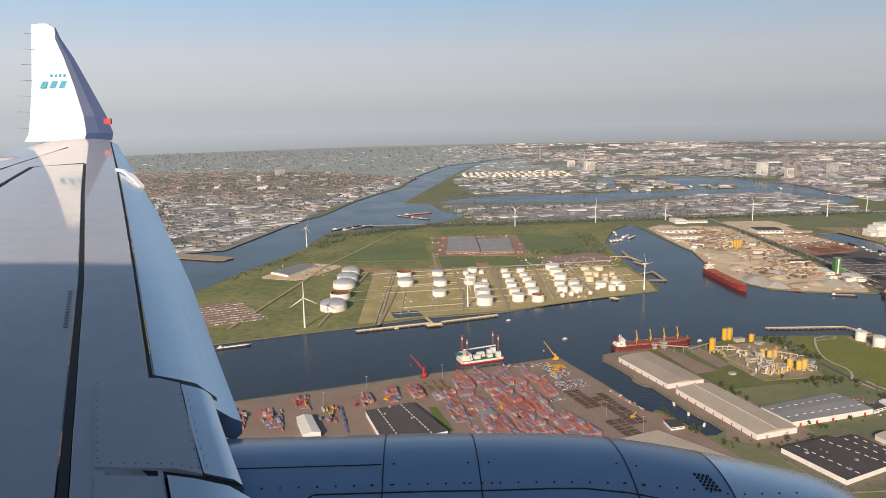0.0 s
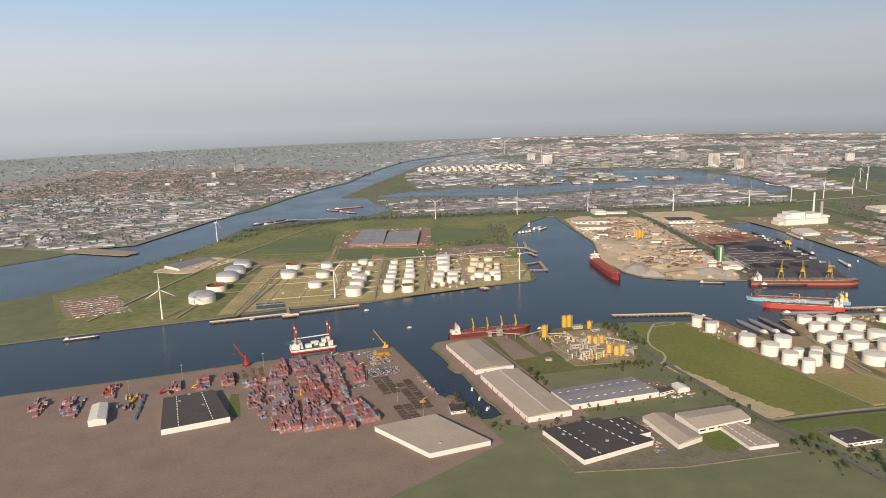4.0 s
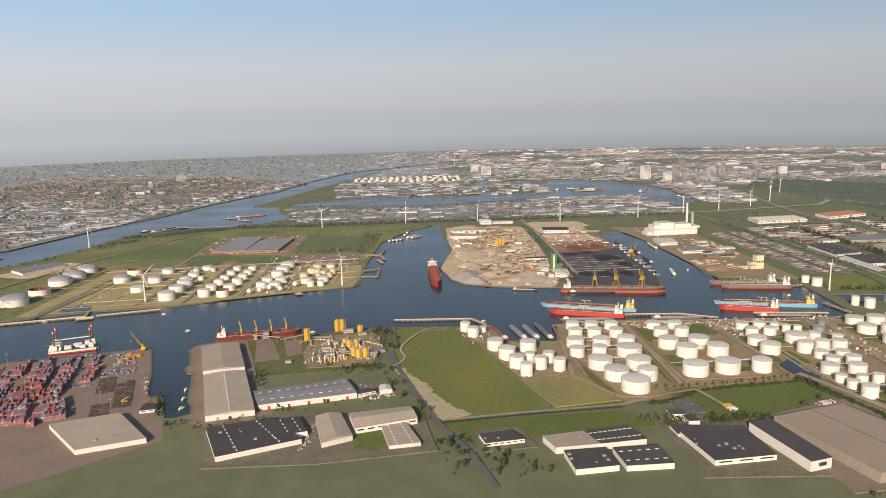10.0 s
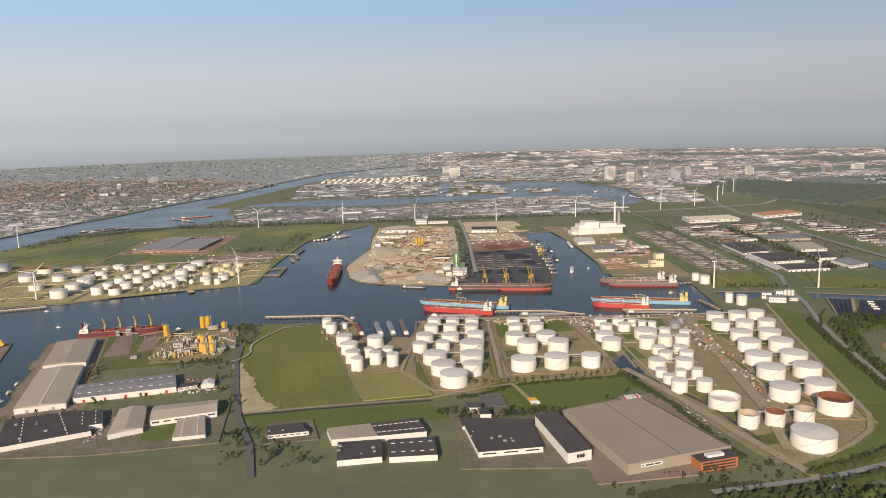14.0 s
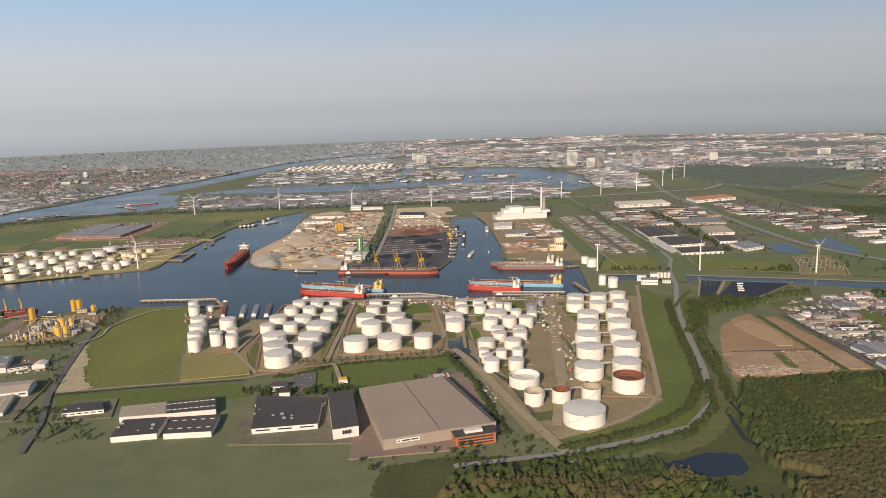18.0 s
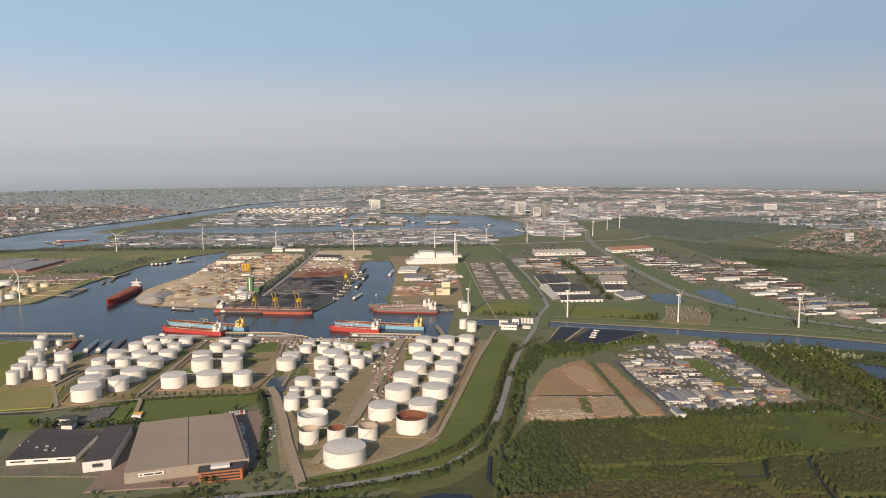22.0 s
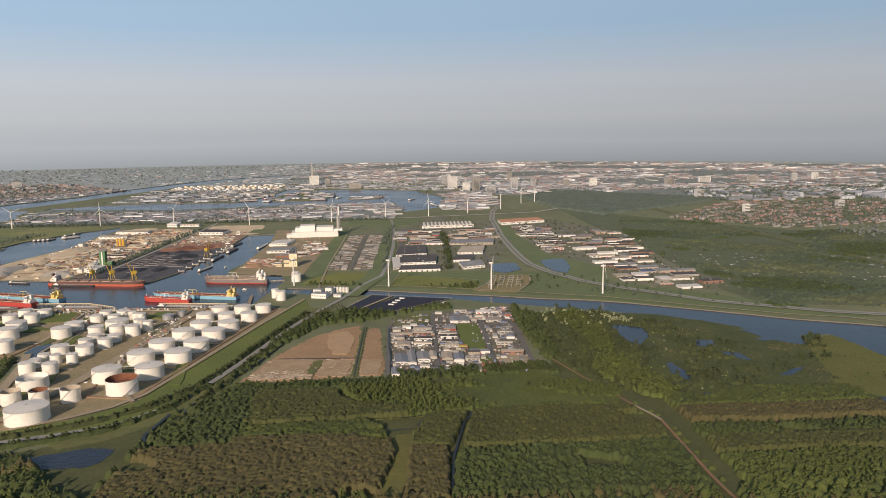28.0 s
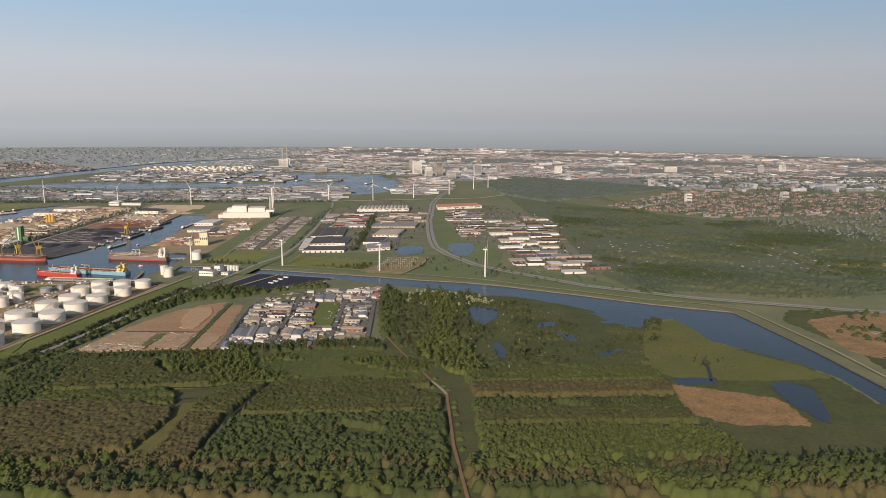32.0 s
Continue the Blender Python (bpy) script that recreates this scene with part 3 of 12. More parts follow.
def tank(x, y, r, h, shell=WHITE, roof=ROOFW, kind="cone", label="white steel storage tank with a low cone roof", group="storage tanks", cat="storage tank", seg=32):
    TANKS.append((x, y, r, h))
    ob = empty("storage_tank", x, y, 0, (x * 37 + y * 11) % 360, label, cat, group)
    bm = bmesh.new()
    turned(bm, [(r * 1.06, 0), (r * 1.06, 0.25), (r, 0.25)], seg, cap=False)
    part("foundation", bm, CONC, ob, smooth=False)
    bm = bmesh.new()
    rows = [(r, 0.2)]
    for k in (0.33, 0.66):
        rows += [(r, h * k), (r + 0.04, h * k), (r + 0.04, h * k + 0.12), (r, h * k + 0.12)]
    rows += [(r, h - 0.2), (r + 0.10, h - 0.2), (r + 0.10, h)]
    if kind == "open":
        rows += [(r - 0.12, h)]
    turned(bm, rows, seg, cap=False)
    part("shell", bm, shell, ob, smooth=True)
    bm = bmesh.new()
    if kind == "open":
        turned(bm, [(r - 0.14, h * 0.66), (r * 0.9, h * 0.66), (r * 0.86, h * 0.60), (0, h * 0.61)], seg, cap=False)
        part("floating_roof", bm, roof, ob, smooth=True)
        bm = bmesh.new()
        turned(bm, [(r - 0.12, h - 0.002), (r - 0.13, h * 0.5)], seg, cap=False)
        part("inner_wall", bm, roof, ob, smooth=True)
        bm = bmesh.new()
        bar(bm, (-r + 0.2, 0, h), (r * 0.3, 0, h * 0.54), 0.5, 0.12)
        part("ladder", bm, STEEL, ob)
    else:
        peak = {"cone": 0.09, "dome": 0.32}[kind] * r
        rows = [(r * math.cos(a), h + peak * math.sin(a)) for a in (0, 0.25, 0.5, 0.8, 1.1, 1.35)] if kind == "dome" else [(r, h), (r * 0.5, h + peak * 0.55)]
        turned(bm, rows + [(0, h + peak)], seg, cap=False)
        part("roof", bm, roof, ob, smooth=True)
        bm = bmesh.new()
        turned(bm, [(0.35, h + peak * 0.9), (0.35, h + peak + 0.35), (0, h + peak + 0.45)], 8, cap=False)
        part("vent", bm, STEEL, ob)
    bm = bmesh.new()
    n, a0 = 18, 3.6
    last = None
    for i in range(n + 1):
        a, z = a0 + 1.3 * i / n, h * i / n + 0.2
        ring = [bm.verts.new((q * math.cos(a), q * math.sin(a), z + d)) for q, d in ((r + 0.12, 0), (r + 0.58, 0), (r + 0.58, 0.09), (r + 0.12, 0.09))]
        if last:
            for k in range(4):
                bm.faces.new((last[k], last[(k + 1) % 4], ring[(k + 1) % 4], ring[k]))
        else:
            bm.faces.new(ring)
        last = ring
    bm.faces.new(last[::-1])
    bmesh.ops.recalc_face_normals(bm, faces=bm.faces[:])
    part("stair", bm, STEEL, ob)
    bm = bmesh.new()
    m = max(16, seg // 2)
    for i in range(m):
        a, b = 2 * math.pi * i / m, 2 * math.pi * (i + 1) / m
        pa, pb = (r * math.cos(a), r * math.sin(a)), (r * math.cos(b), r * math.sin(b))
        bar(bm, (*pa, h + 0.42), (*pb, h + 0.42), 0.05)
        bar(bm, (*pa, h), (*pa, h + 0.42), 0.05)
    part("railing", bm, STEEL, ob)
    return ob


G1 = "white tanks in the small bund"
for row in [(405, 607, 4.6, 9.0), (411, 590, 5.0, 9.0), (421, 604, 3.4, 4.9), (427, 553, 7.0, 8.8), (434, 528, 7.0, 9.6), (454, 546, 7.0, 8.8), (439, 506, 6.0, 9.8), (444, 488, 4.8, 10.0),
            (451, 516, 3.9, 8.6), (457, 502, 4.9, 9.8), (466, 516, 4.7, 8.6), (471, 496, 4.8, 10.0)]:
    tank(*row, group=G1)
G2 = "white tanks of the middle terminal"
for row in [(505, 605, 6.4, 6.5), (522, 603, 6.3, 6.5), (540, 601, 6.4, 6.5), (502, 580, 6.3, 7.6), (519, 579, 6.3, 7.6), (538, 577, 6.3, 7.6), (496, 553, 7.7, 7.5), (518, 551, 7.7, 7.5),
            (540, 553, 7.5, 7.5), (492, 528, 6.1, 7.8), (511, 530, 6.1, 7.6), (535, 527, 10.2, 7.8), (504, 500, 9.5, 8.0), (533, 496, 9.5, 8.2), (510, 475, 9.4, 8.2), (532, 471, 7.3, 8.9), (517, 451, 10.2, 9.0)]:
    tank(*row, group=G2)
for row in [(578, 597, 6.4, 6.5), (597, 595, 6.3, 6.5), (577, 573, 6.5, 7.7), (596, 574, 6.5, 7.7), (573, 543, 8.4, 8.4), (599, 543, 8.4, 8.4), (580, 519, 8.6, 9.3), (605, 518, 8.6, 9.3),
            (571, 478, 9.5, 9.0), (597, 481, 9.5, 9.0), (623, 480, 7.3, 9.4)]:
    tank(*row, group=G2)
G3 = "white tanks of the dense terminal"
for row in [(657, 588, 5.6, 5.9), (673, 588, 5.6, 5.9), (657, 568, 5.6, 6.7), (673, 568, 5.5, 6.7), (649, 542, 7.8, 7.0), (649, 519, 8.0, 8.6), (684, 582, 4.0, 6.3), (691, 574, 3.6, 6.5), (698, 568, 3.6, 7.4),
            (685, 545, 9.6, 7.5), (678, 519, 6.3, 9.0), (694, 522, 5.8, 8.8), (708, 521, 6.1, 8.8), (703, 549, 4.9, 6.8), (715, 536, 4.3, 8.4)]:
    tank(*row, group=G3)
for row in [(683, 504, 5.4, 6.0), (700, 503, 5.4, 6.0), (683, 488, 5.4, 6.8), (699, 487, 5.5, 7.2), (671, 471, 6.6, 6.8), (691, 469, 6.6, 7.0), (668, 452, 4.1, 6.0), (680, 446, 4.0, 7.2), (692, 446, 4.0, 7.5),
            (669, 439, 4.0, 6.4), (671, 423, 5.5, 8.6), (688, 422, 5.4, 8.3)]:
    tank(*row, group=G3)
for row in [(720, 573, 5.1, 4.4), (729, 584, 3.1, 4.8)]:
    tank(*row, STEEL, GREYR, "cone", "dull grey steel storage tank", G3)
tank(690, 394, 10.0, 7.6, WHITE, ROOFW, "open", "wide white open-top tank with a pale floating roof", G3)
tank(692, 364, 6.0, 8.6, WHITE, ROOFTAN, "open", "white open-top tank with a dusty floating roof", G3)
tank(709, 365, 5.8, 8.6, WHITE, RUST, "open", "white open-top tank rusty inside", G3)
tank(728, 367, 6.0, 8.6, WHITE, ROOFTAN, "open", "white open-top tank with a dusty floating roof", G3)
tank(755, 381, 10.1, 9.6, WHITE, RUST, "open", "wide white open-top tank with a rust-brown inside", G3)
G4 = "large white tanks in two rows"
for row in [(763, 590, 7.8, 7.2), (757, 562, 7.8, 8.0), (762, 532, 9.0, 7.6), (756, 504, 9.1, 8.4), (749, 473, 9.7, 8.2), (744, 443, 9.7, 8.6), (735, 405, 9.7, 8.8), (784, 591, 7.8, 7.2), (777, 560, 7.6, 8.0),
            (786, 532, 9.0, 7.6), (781, 503, 9.3, 8.4), (776, 473, 9.7, 8.2), (771, 444, 9.7, 8.6), (762, 411, 9.7, 8.4), (803, 594, 7.4, 7.2), (797, 561, 7.4, 8.0), (717, 336, 12.2, 8.6)]:
    tank(*row, group=G4)
for row in [(807, 754, 4.2, 8.0), (811, 737, 5.6, 9.0), (803, 653, 3.8, 9.4), (811, 642, 5.0, 9.6)]:
    tank(*row, group="tanks at the dock corner", label="tall white tank at the corner of the dock")
for i, (x, y, r, h) in enumerate(TANKS):
    for x1, y1, r1, h1 in TANKS[i + 1:]:
        gap = math.hypot(x1 - x, y1 - y) - r - r1
        if 0.8 < gap < 12 and abs(y1 - y) < 9 and abs(h1 - h) < 1.0 and x > 480:
            ob = empty("gangway", x, y, 0, math.degrees(math.atan2(y1 - y, x1 - x)), "narrow pale steel gangway between two tank tops", "gangway", "gangways")
            bm = bmesh.new()
            bar(bm, (r, 0, h - 0.1), (r + gap, 0, h1 - 0.1), 0.55, 0.14)
            part("deck", bm, WHITE, ob)
            for sy in (-0.26, 0.26):
                bm = bmesh.new()
                bar(bm, (r, sy, h + 0.45), (r + gap, sy, h1 + 0.45), 0.06)
                for u in (0.02, 0.35, 0.65, 0.98):
                    bar(bm, (r + gap * u, sy, h - 0.05 + (h1 - h) * u), (r + gap * u, sy, h + 0.45 + (h1 - h) * u), 0.05)
                part("handrail", bm, WHITE, ob)
G5 = "tanks of the far terminal"
for row in [(-91, 765, 14.5, 7.7), (-88, 865, 13.9, 6.6), (-87, 900, 13.5, 6.6), (-86, 938, 12.1, 6.4), (-12, 866, 10.1, 7.2), (30, 914, 8.1, 6.1), (31, 862, 8.7, 6.5)]:
    tank(*row, WHITE, GREYR, "dome", "white tank with a grey domed roof", G5)
for row in [(-88, 814, 11.8, 6.8), (-14, 915, 10.0, 6.8), (138, 775, 7.3, 7.9)]:
    tank(*row, WHITE, RUST, "open", "white open-top tank rusty inside", G5)
for row in [(28, 812, 8.3, 6.1), (77, 768, 9.4, 9.0), (78, 800, 9.1, 9.0), (79, 828, 9.2, 9.0), (77, 930, 6.8, 5.4), (67, 912, 3.7, 5.4), (71, 889, 7.0, 5.2), (68, 864, 7.0, 5.2), (88, 918, 3.6, 4.8), (87, 866, 3.6, 5.0),
            (118, 894, 5.8, 5.2), (119, 922, 5.3, 4.8), (118, 862, 6.0, 5.8), (117, 838, 6.4, 6.3), (116, 808, 6.6, 6.9), (116, 778, 7.0, 8.6)]:
    tank(*row, group=G5, seg=24)
for row in [(140, 919, 5.6, 5.3), (140, 893, 5.5, 5.3), (140, 866, 6.0, 6.4), (140, 838, 6.8, 6.9), (138, 806, 7.2, 6.9), (185, 932, 9.6, 6.6), (184, 901, 8.8, 7.5), (183, 870, 8.2, 8.0), (176, 840, 6.9, 6.4), (193, 838, 6.9, 6.4),
            (174, 814, 6.7, 6.4), (191, 812, 7.2, 6.8), (225, 832, 6.8, 5.8), (245, 838, 6.9, 5.8), (233, 812, 4.4, 6.9), (245, 813, 4.4, 6.9)]:
    tank(*row, group=G5, seg=24)
for row in [(227, 922, 6.0, 4.8), (245, 920, 6.0, 4.8), (224, 890, 6.4, 6.0), (218, 860, 5.6, 6.5), (232, 883, 4.2, 6.0), (241, 873, 4.2, 6.0), (237, 857, 3.9, 5.8), (252, 881, 4.0, 5.9), (250, 862, 3.9, 5.8)]:
    tank(*row, CREAM, CREAM, "cone", "cream coloured storage tank", G5, seg=24)


def sphere_tank(x, y, r):
    ob = empty("gas_sphere", x, y, 0, 0, "white spherical gas tank on steel legs", "gas tank", "gas spheres")
    bm = bmesh.new()
    bmesh.ops.create_uvsphere(bm, u_segments=20, v_segments=12, radius=r, matrix=Matrix.Translation((0, 0, r + 1.2)))
    part("ball", bm, WHITE, ob, smooth=True)
    for i in range(6):
        a = i * math.pi / 3
        bm = bmesh.new()
        bar(bm, (r * 0.95 * math.cos(a), r * 0.95 * math.sin(a), 0), (r * 0.95 * math.cos(a), r * 0.95 * math.sin(a), r + 1.2), 0.3)
        part("leg", bm, STEEL, ob)


for x, y, r in [(167, 780, 2.9), (178, 784, 3.2), (187, 796, 3.2), (201, 789, 2.6), (215, 809, 3.2)]:
    sphere_tank(x, y, r)


def silo(x, y, r, h, material, label):
    ob = empty("silo", x, y, 0, 0, label, "silo", "yellow silos")
    bm = bmesh.new()
    rows = [(r, 0)]
    for k in range(1, 6):
        rows += [(r, h * k / 6 - 0.08), (r + 0.06, h * k / 6 - 0.08), (r + 0.06, h * k / 6 + 0.08), (r, h * k / 6 + 0.08)]
    turned(bm, rows + [(r, h)], 20, cap=False)
    part("shell", bm, material, ob, smooth=True)
    bm = bmesh.new()
    turned(bm, [(r, h), (r * 0.5, h + 0.35), (0, h + 0.6)], 20, cap=False)
    part("roof", bm, material, ob)
    bm = bmesh.new()
    box(bm, r, -0.35, 0, r + 0.5, 0.35, h + 0.6)
    part("ladder_cage", bm, STEEL, ob)
    bm = bmesh.new()
    box(bm, -0.4, -0.4, h + 0.4, 0.4, 0.4, h + 1.1)
    part("hatch", bm, STEEL, ob)


for x, y, r, h in [(285, 622, 2.4, 10.5), (290, 623, 2.4, 10.5), (261, 593, 2.5, 11.5), (307, 615, 2.3, 6.6)]:
    silo(x, y, r, h, YELLOW, "tall bright yellow silo")
for x, y, r, h in [(297, 574, 2.2, 6.8), (301, 569, 2.2, 7.2), (307, 572, 2.2, 6.7), (307, 547, 2.4, 7.5), (311.5, 541, 2.3, 7.9), (317, 543, 2.5, 8.2)]:
    silo(x, y, r, h, ORANGE, "orange-yellow silo at the plant")


# ---- warehouses and sheds ----
def shed(name, quad, h, roof, wall=WALLW, label="", category="warehouse", pitch=0.0, ridge_along=True, doors=0, door_mat=RED, lights=0, group="", windows=0, vents=0):
    """A hall over four corners of the plan, in order; the first side is the one away from the camera."""
    q = [Vector((float(x), float(y))) for x, y in quad]
    if sum(a.x * b.y - b.x * a.y for a, b in zip(q, q[1:] + q[:1])) < 0:
        q = [q[1], q[0], q[3], q[2]]
    c = sum(q, Vector((0, 0))) / 4
    ob = empty(name, c.x, c.y, 0, 0, label, category, group)
    q = [p - c for p in q]
    bm = bmesh.new()
    lo = [bm.verts.new((p.x, p.y, 0)) for p in q]
    hi = [bm.verts.new((p.x, p.y, h)) for p in q]
    for i in range(4):
        j = (i + 1) % 4
        bm.faces.new((lo[i], lo[j], hi[j], hi[i]))
    part("wall", bm, wall, ob)
    # ridge between the middles of the shorter sides
    k = 0 if ((q[1] - q[0]).length < (q[2] - q[1]).length) == ridge_along else 1
    a, b, d, e = q[k], q[(k + 1) % 4], q[(k + 2) % 4], q[(k + 3) % 4]
    bm = bmesh.new()
    o = 1 + 0.3 / max((b - a).length, 1)

    def at(p, z):
        return bm.verts.new((p.x * o, p.y * o, z))
    m0, m1 = (a + b) / 2, (d + e) / 2
    t = [at(p, h) for p in (a, b, d, e)]
    r0, r1 = at(m0, h + pitch + 0.02), at(m1, h + pitch + 0.02)
    u = [at(p, h + 0.22) for p in (a, b, d, e)]
    for f in ((t[0], u[0], u[3], t[3]), (t[2], u[2], u[1], t[1])):
        bm.faces.new(f)
    w0, w1 = at(m0, h + pitch + 0.24), at(m1, h + pitch + 0.24)
    bm.faces.new((u[1], u[2], w1, w0)), bm.faces.new((w0, w1, u[3], u[0]))
    bm.faces.new((t[0], t[1], u[1], w0, u[0])), bm.faces.new((t[2], t[3], u[3], w1, u[2]))
    bmesh.ops.recalc_face_normals(bm, faces=bm.faces[:])
    part("roof", bm, roof, ob)
    if pitch > 0.05:
        bm = bmesh.new()
        for m_, x, y in ((m0, a, b), (m1, d, e)):
            bm.faces.new([bm.verts.new((p.x, p.y, z)) for p, z in ((x, h), (y, h), (m_, h + pitch))])
        part("gable", bm, wall, ob)
    front = min(range(4), key=lambda i: (q[i].y + q[(i + 1) % 4].y) if (q[(i + 1) % 4] - q[i]).length > 8 else 1e9)
    p0, p1 = q[front], q[(front + 1) % 4]
    along, out = (p1 - p0).normalized(), None
    out = Vector((along.y, -along.x))
    m = Matrix(((along.x, out.x, 0, p0.x), (along.y, out.y, 0, p0.y), (0, 0, 1, 0), (0, 0, 0, 1)))
    length = (p1 - p0).length
    for i in range(doors):
        s = length * (i + 0.5) / doors
        bm = bmesh.new()
        box(bm, s - 0.9, 0.004, 0, s + 0.9, 0.06, min(2.2, h * 0.6), m)
        part("door", bm, door_mat, ob)
    for i in range(windows):
        s = length * (i + 0.5) / windows
        bm = bmesh.new()
        box(bm, s - 0.32 * length / windows, 0.004, h * 0.55, s + 0.32 * length / windows, 0.05, h * 0.75, m)
        part("window", bm, GLASS, ob)
    rng = random.Random(int(c.x * 7 + c.y))
    if lights:
        n = max(1, lights // 2)
        for sgn in (0.25, 0.75):
            for i in range(n):
                s = (i + 0.5) / n
                p = (a.lerp(b, sgn)).lerp(e.lerp(d, sgn), s)
                z = h + 0.24 + pitch * (1 - abs(sgn - 0.5) * 2)
                dirv = (m1 - m0).normalized()
                mm = Matrix(((dirv.x, -dirv.y, 0, p.x), (dirv.y, dirv.x, 0, p.y), (0, 0, 1, z), (0, 0, 0, 1)))
                bm = bmesh.new()
                box(bm, -1.2, -0.35, -0.05, 1.2, 0.35, 0.22, mm)
                part("rooflight", bm, ROOFW, ob)
    for i in range(vents):
        p = (a.lerp(b, rng.uniform(0.15, 0.85))).lerp(e.lerp(d, rng.uniform(0.1, 0.9)), 0.0 + rng.random() * 0.9)
        bm = bmesh.new()
        s = rng.uniform(0.4, 1.1)
        box(bm, p.x - s, p.y - s * 0.7, h + 0.15, p.x + s, p.y + s * 0.7, h + 0.3 + s * 0.8)
        part("roof_unit", bm, STEEL, ob)
    return ob


def roof_strip(ob, a, b, z, width, material, name, label=""):
    """A long thin strip on a roof, between two points of the plan."""
    bm = bmesh.new()
    c = ob.location
    bar(bm, (a[0] - c.x, a[1] - c.y, z), (b[0] - c.x, b[1] - c.y, z), width, 0.12)
    return part(name, bm, material, ob, label)


def side_doors(ob, a, b, n, material, w=1.0, h=2.0):
    """Doors in a row along one side of a hall, from a to b of the plan."""
    c = ob.location
    d = Vector((b[0] - a[0], b[1] - a[1]))
    m = pose(a[0] - c.x, a[1] - c.y, 0, 0, 0, math.degrees(math.atan2(d.y, d.x)))
    for i in range(n):
        bm = bmesh.new()
        u = d.length * (i + 0.5) / n
        box(bm, u - w / 2, -0.08, 0, u + w / 2, 0.08, h, m)
        part("door", bm, material, ob)


wh = shed("warehouse", [(172, 574), (202, 584), (223, 518), (192, 511)], 4, ROOFTAN, label="long white quay warehouse with a low tan roof", pitch=1.2, doors=2, group="quay warehouses", door_mat=STEEL)
side_doors(wh, (172, 574), (192, 511), 7, RED)
wh = shed("warehouse", [(195, 502), (225, 510), (250, 430), (219, 422)], 4, ROOFTAN, label="long white quay warehouse with a tan double roof", pitch=1.2, doors=2, group="quay warehouses", door_mat=STEEL)
side_doors(wh, (195, 502), (219, 422), 9, RED)
roof_strip(wh, (210, 505.5), (234.3, 426.5), 5.5, 1.1, ROOFW, "ridge_light", "pale translucent ridge strip")
shed("warehouse", [(242, 464), (306, 483), (317, 454), (251, 438)], 4, ROOFGREY, label="long white hall with a grey roof and red doors", pitch=0.8, doors=5, lights=20)
shed("office", [(318, 463), (329, 465), (330, 459), (318, 454)], 3, ROOFDARK, label="small white office with a dark flat roof", category="office building", windows=3)
shed("house", [(332, 470), (340, 470), (342, 461), (333, 459)], 2.6, ROOFW, label="small white house with a pale roof", category="house", pitch=1.2)
shed("hall", [(225, 403), (264, 416), (289, 382), (242, 362)], 4, ROOFDARK, label="wide hall with a dark roof and skylight strips", lights=16, vents=6)
shed("hall", [(266, 412), (281, 416), (291, 393), (276, 389)], 4, ROOFDARK, label="dark flat-roofed hall beside the road", lights=8)
shed("hall", [(293, 415), (309, 419), (320, 384), (302, 375)], 4, ROOFTAN, label="beige hall with a rounded roof", pitch=1.4, vents=2)
shed("hall", [(315, 417), (355, 425), (360, 405), (321, 393)], 4.5, ROOFTAN, label="pale hall with a low pitched roof", pitch=1.5, windows=6)
shed("hall", [(337, 399), (353, 402), (362, 373), (343, 370)], 3, ROOFTAN, label="tan flat shed with rooflights", lights=14)
shed("hall", [(398, 381), (418, 385), (425, 372), (401, 368)], 3.2, ROOFDARK, label="small white office hall with a dark roof", windows=6, vents=2, category="office building")
shed("hall", [(436, 373), (462, 378), (468, 360), (441, 357)], 4, ROOFTAN, label="white hall with a tan roof", vents=2)
shed("hall", [(462, 378), (491, 384), (497, 364), (468, 360)], 4, ROOFDARK, label="white hall with a dark roof and rooflights", lights=18)
shed("hall", [(520, 372), (561, 371), (563, 338), (526, 334)], 4, ROOFDARK, label="wide white hall with a dark brown roof", vents=7, windows=3)
shed("hall", [(518, 385), (563, 379), (562, 370.6), (519, 371.6)], 2.8, ROOFDARK, label="low dark-roofed wing behind the wide hall", windows=4)
shed("office", [(523, 405), (533, 404), (532, 396), (523, 396.5)], 4.5, ROOFDARK, label="white office block with a dark flat roof", category="office building", windows=4)
shed("office", [(530, 395), (537, 395), (538, 386), (531, 386)], 4.2, ROOFDARK, label="small white office wing with a dark roof", category="office building", windows=3)
shed("hall", [(445, 354), (470, 356), (472, 334), (447, 331)], 3.5, ROOFDARK, label="dark-roofed hall with pale roof ducts", vents=5)
shed("hall", [(474, 355), (501, 357), (503, 334), (476, 333)], 3.5, ROOFDARK, label="dark-roofed hall with skylights", lights=10)
shed("hall", [(564, 375), (579, 379), (588, 327), (574, 323)], 7, ROOFDARK, label="tall narrow hall with a dark roof and white front", windows=0)
dh = shed("distribution_hall", [(583, 382), (638, 398), (665, 325), (603, 308)], 6.7, mat("beige_roofing", (0.37, 0.295, 0.225), (0.295, 0.235, 0.18), 0.85, scale=0.03, fine=0.6), TANW, label="huge distribution hall with a flat beige-brown roof", pitch=0.3)
roof_strip(dh, (610.6, 389.8), (633.9, 317), 7.3, 0.35, ROOFDARK, "roof_seam", "dark roof seam")
roof_strip(dh, (637.2, 396.6), (663.8, 325.4), 7.0, 1.3, ROOFDARK, "gutter", "dark gutter along the roof edge")
sg = empty("hall_sign", 610, 309.2, 5.0, math.degrees(math.atan2(17, 62)), "white sign board with plain dark bars on the hall front", "sign")
bm = bmesh.new()
box(bm, 0, -0.22, -0.9, 13, -0.06, 1.1)
part("board", bm, WALLW, sg)
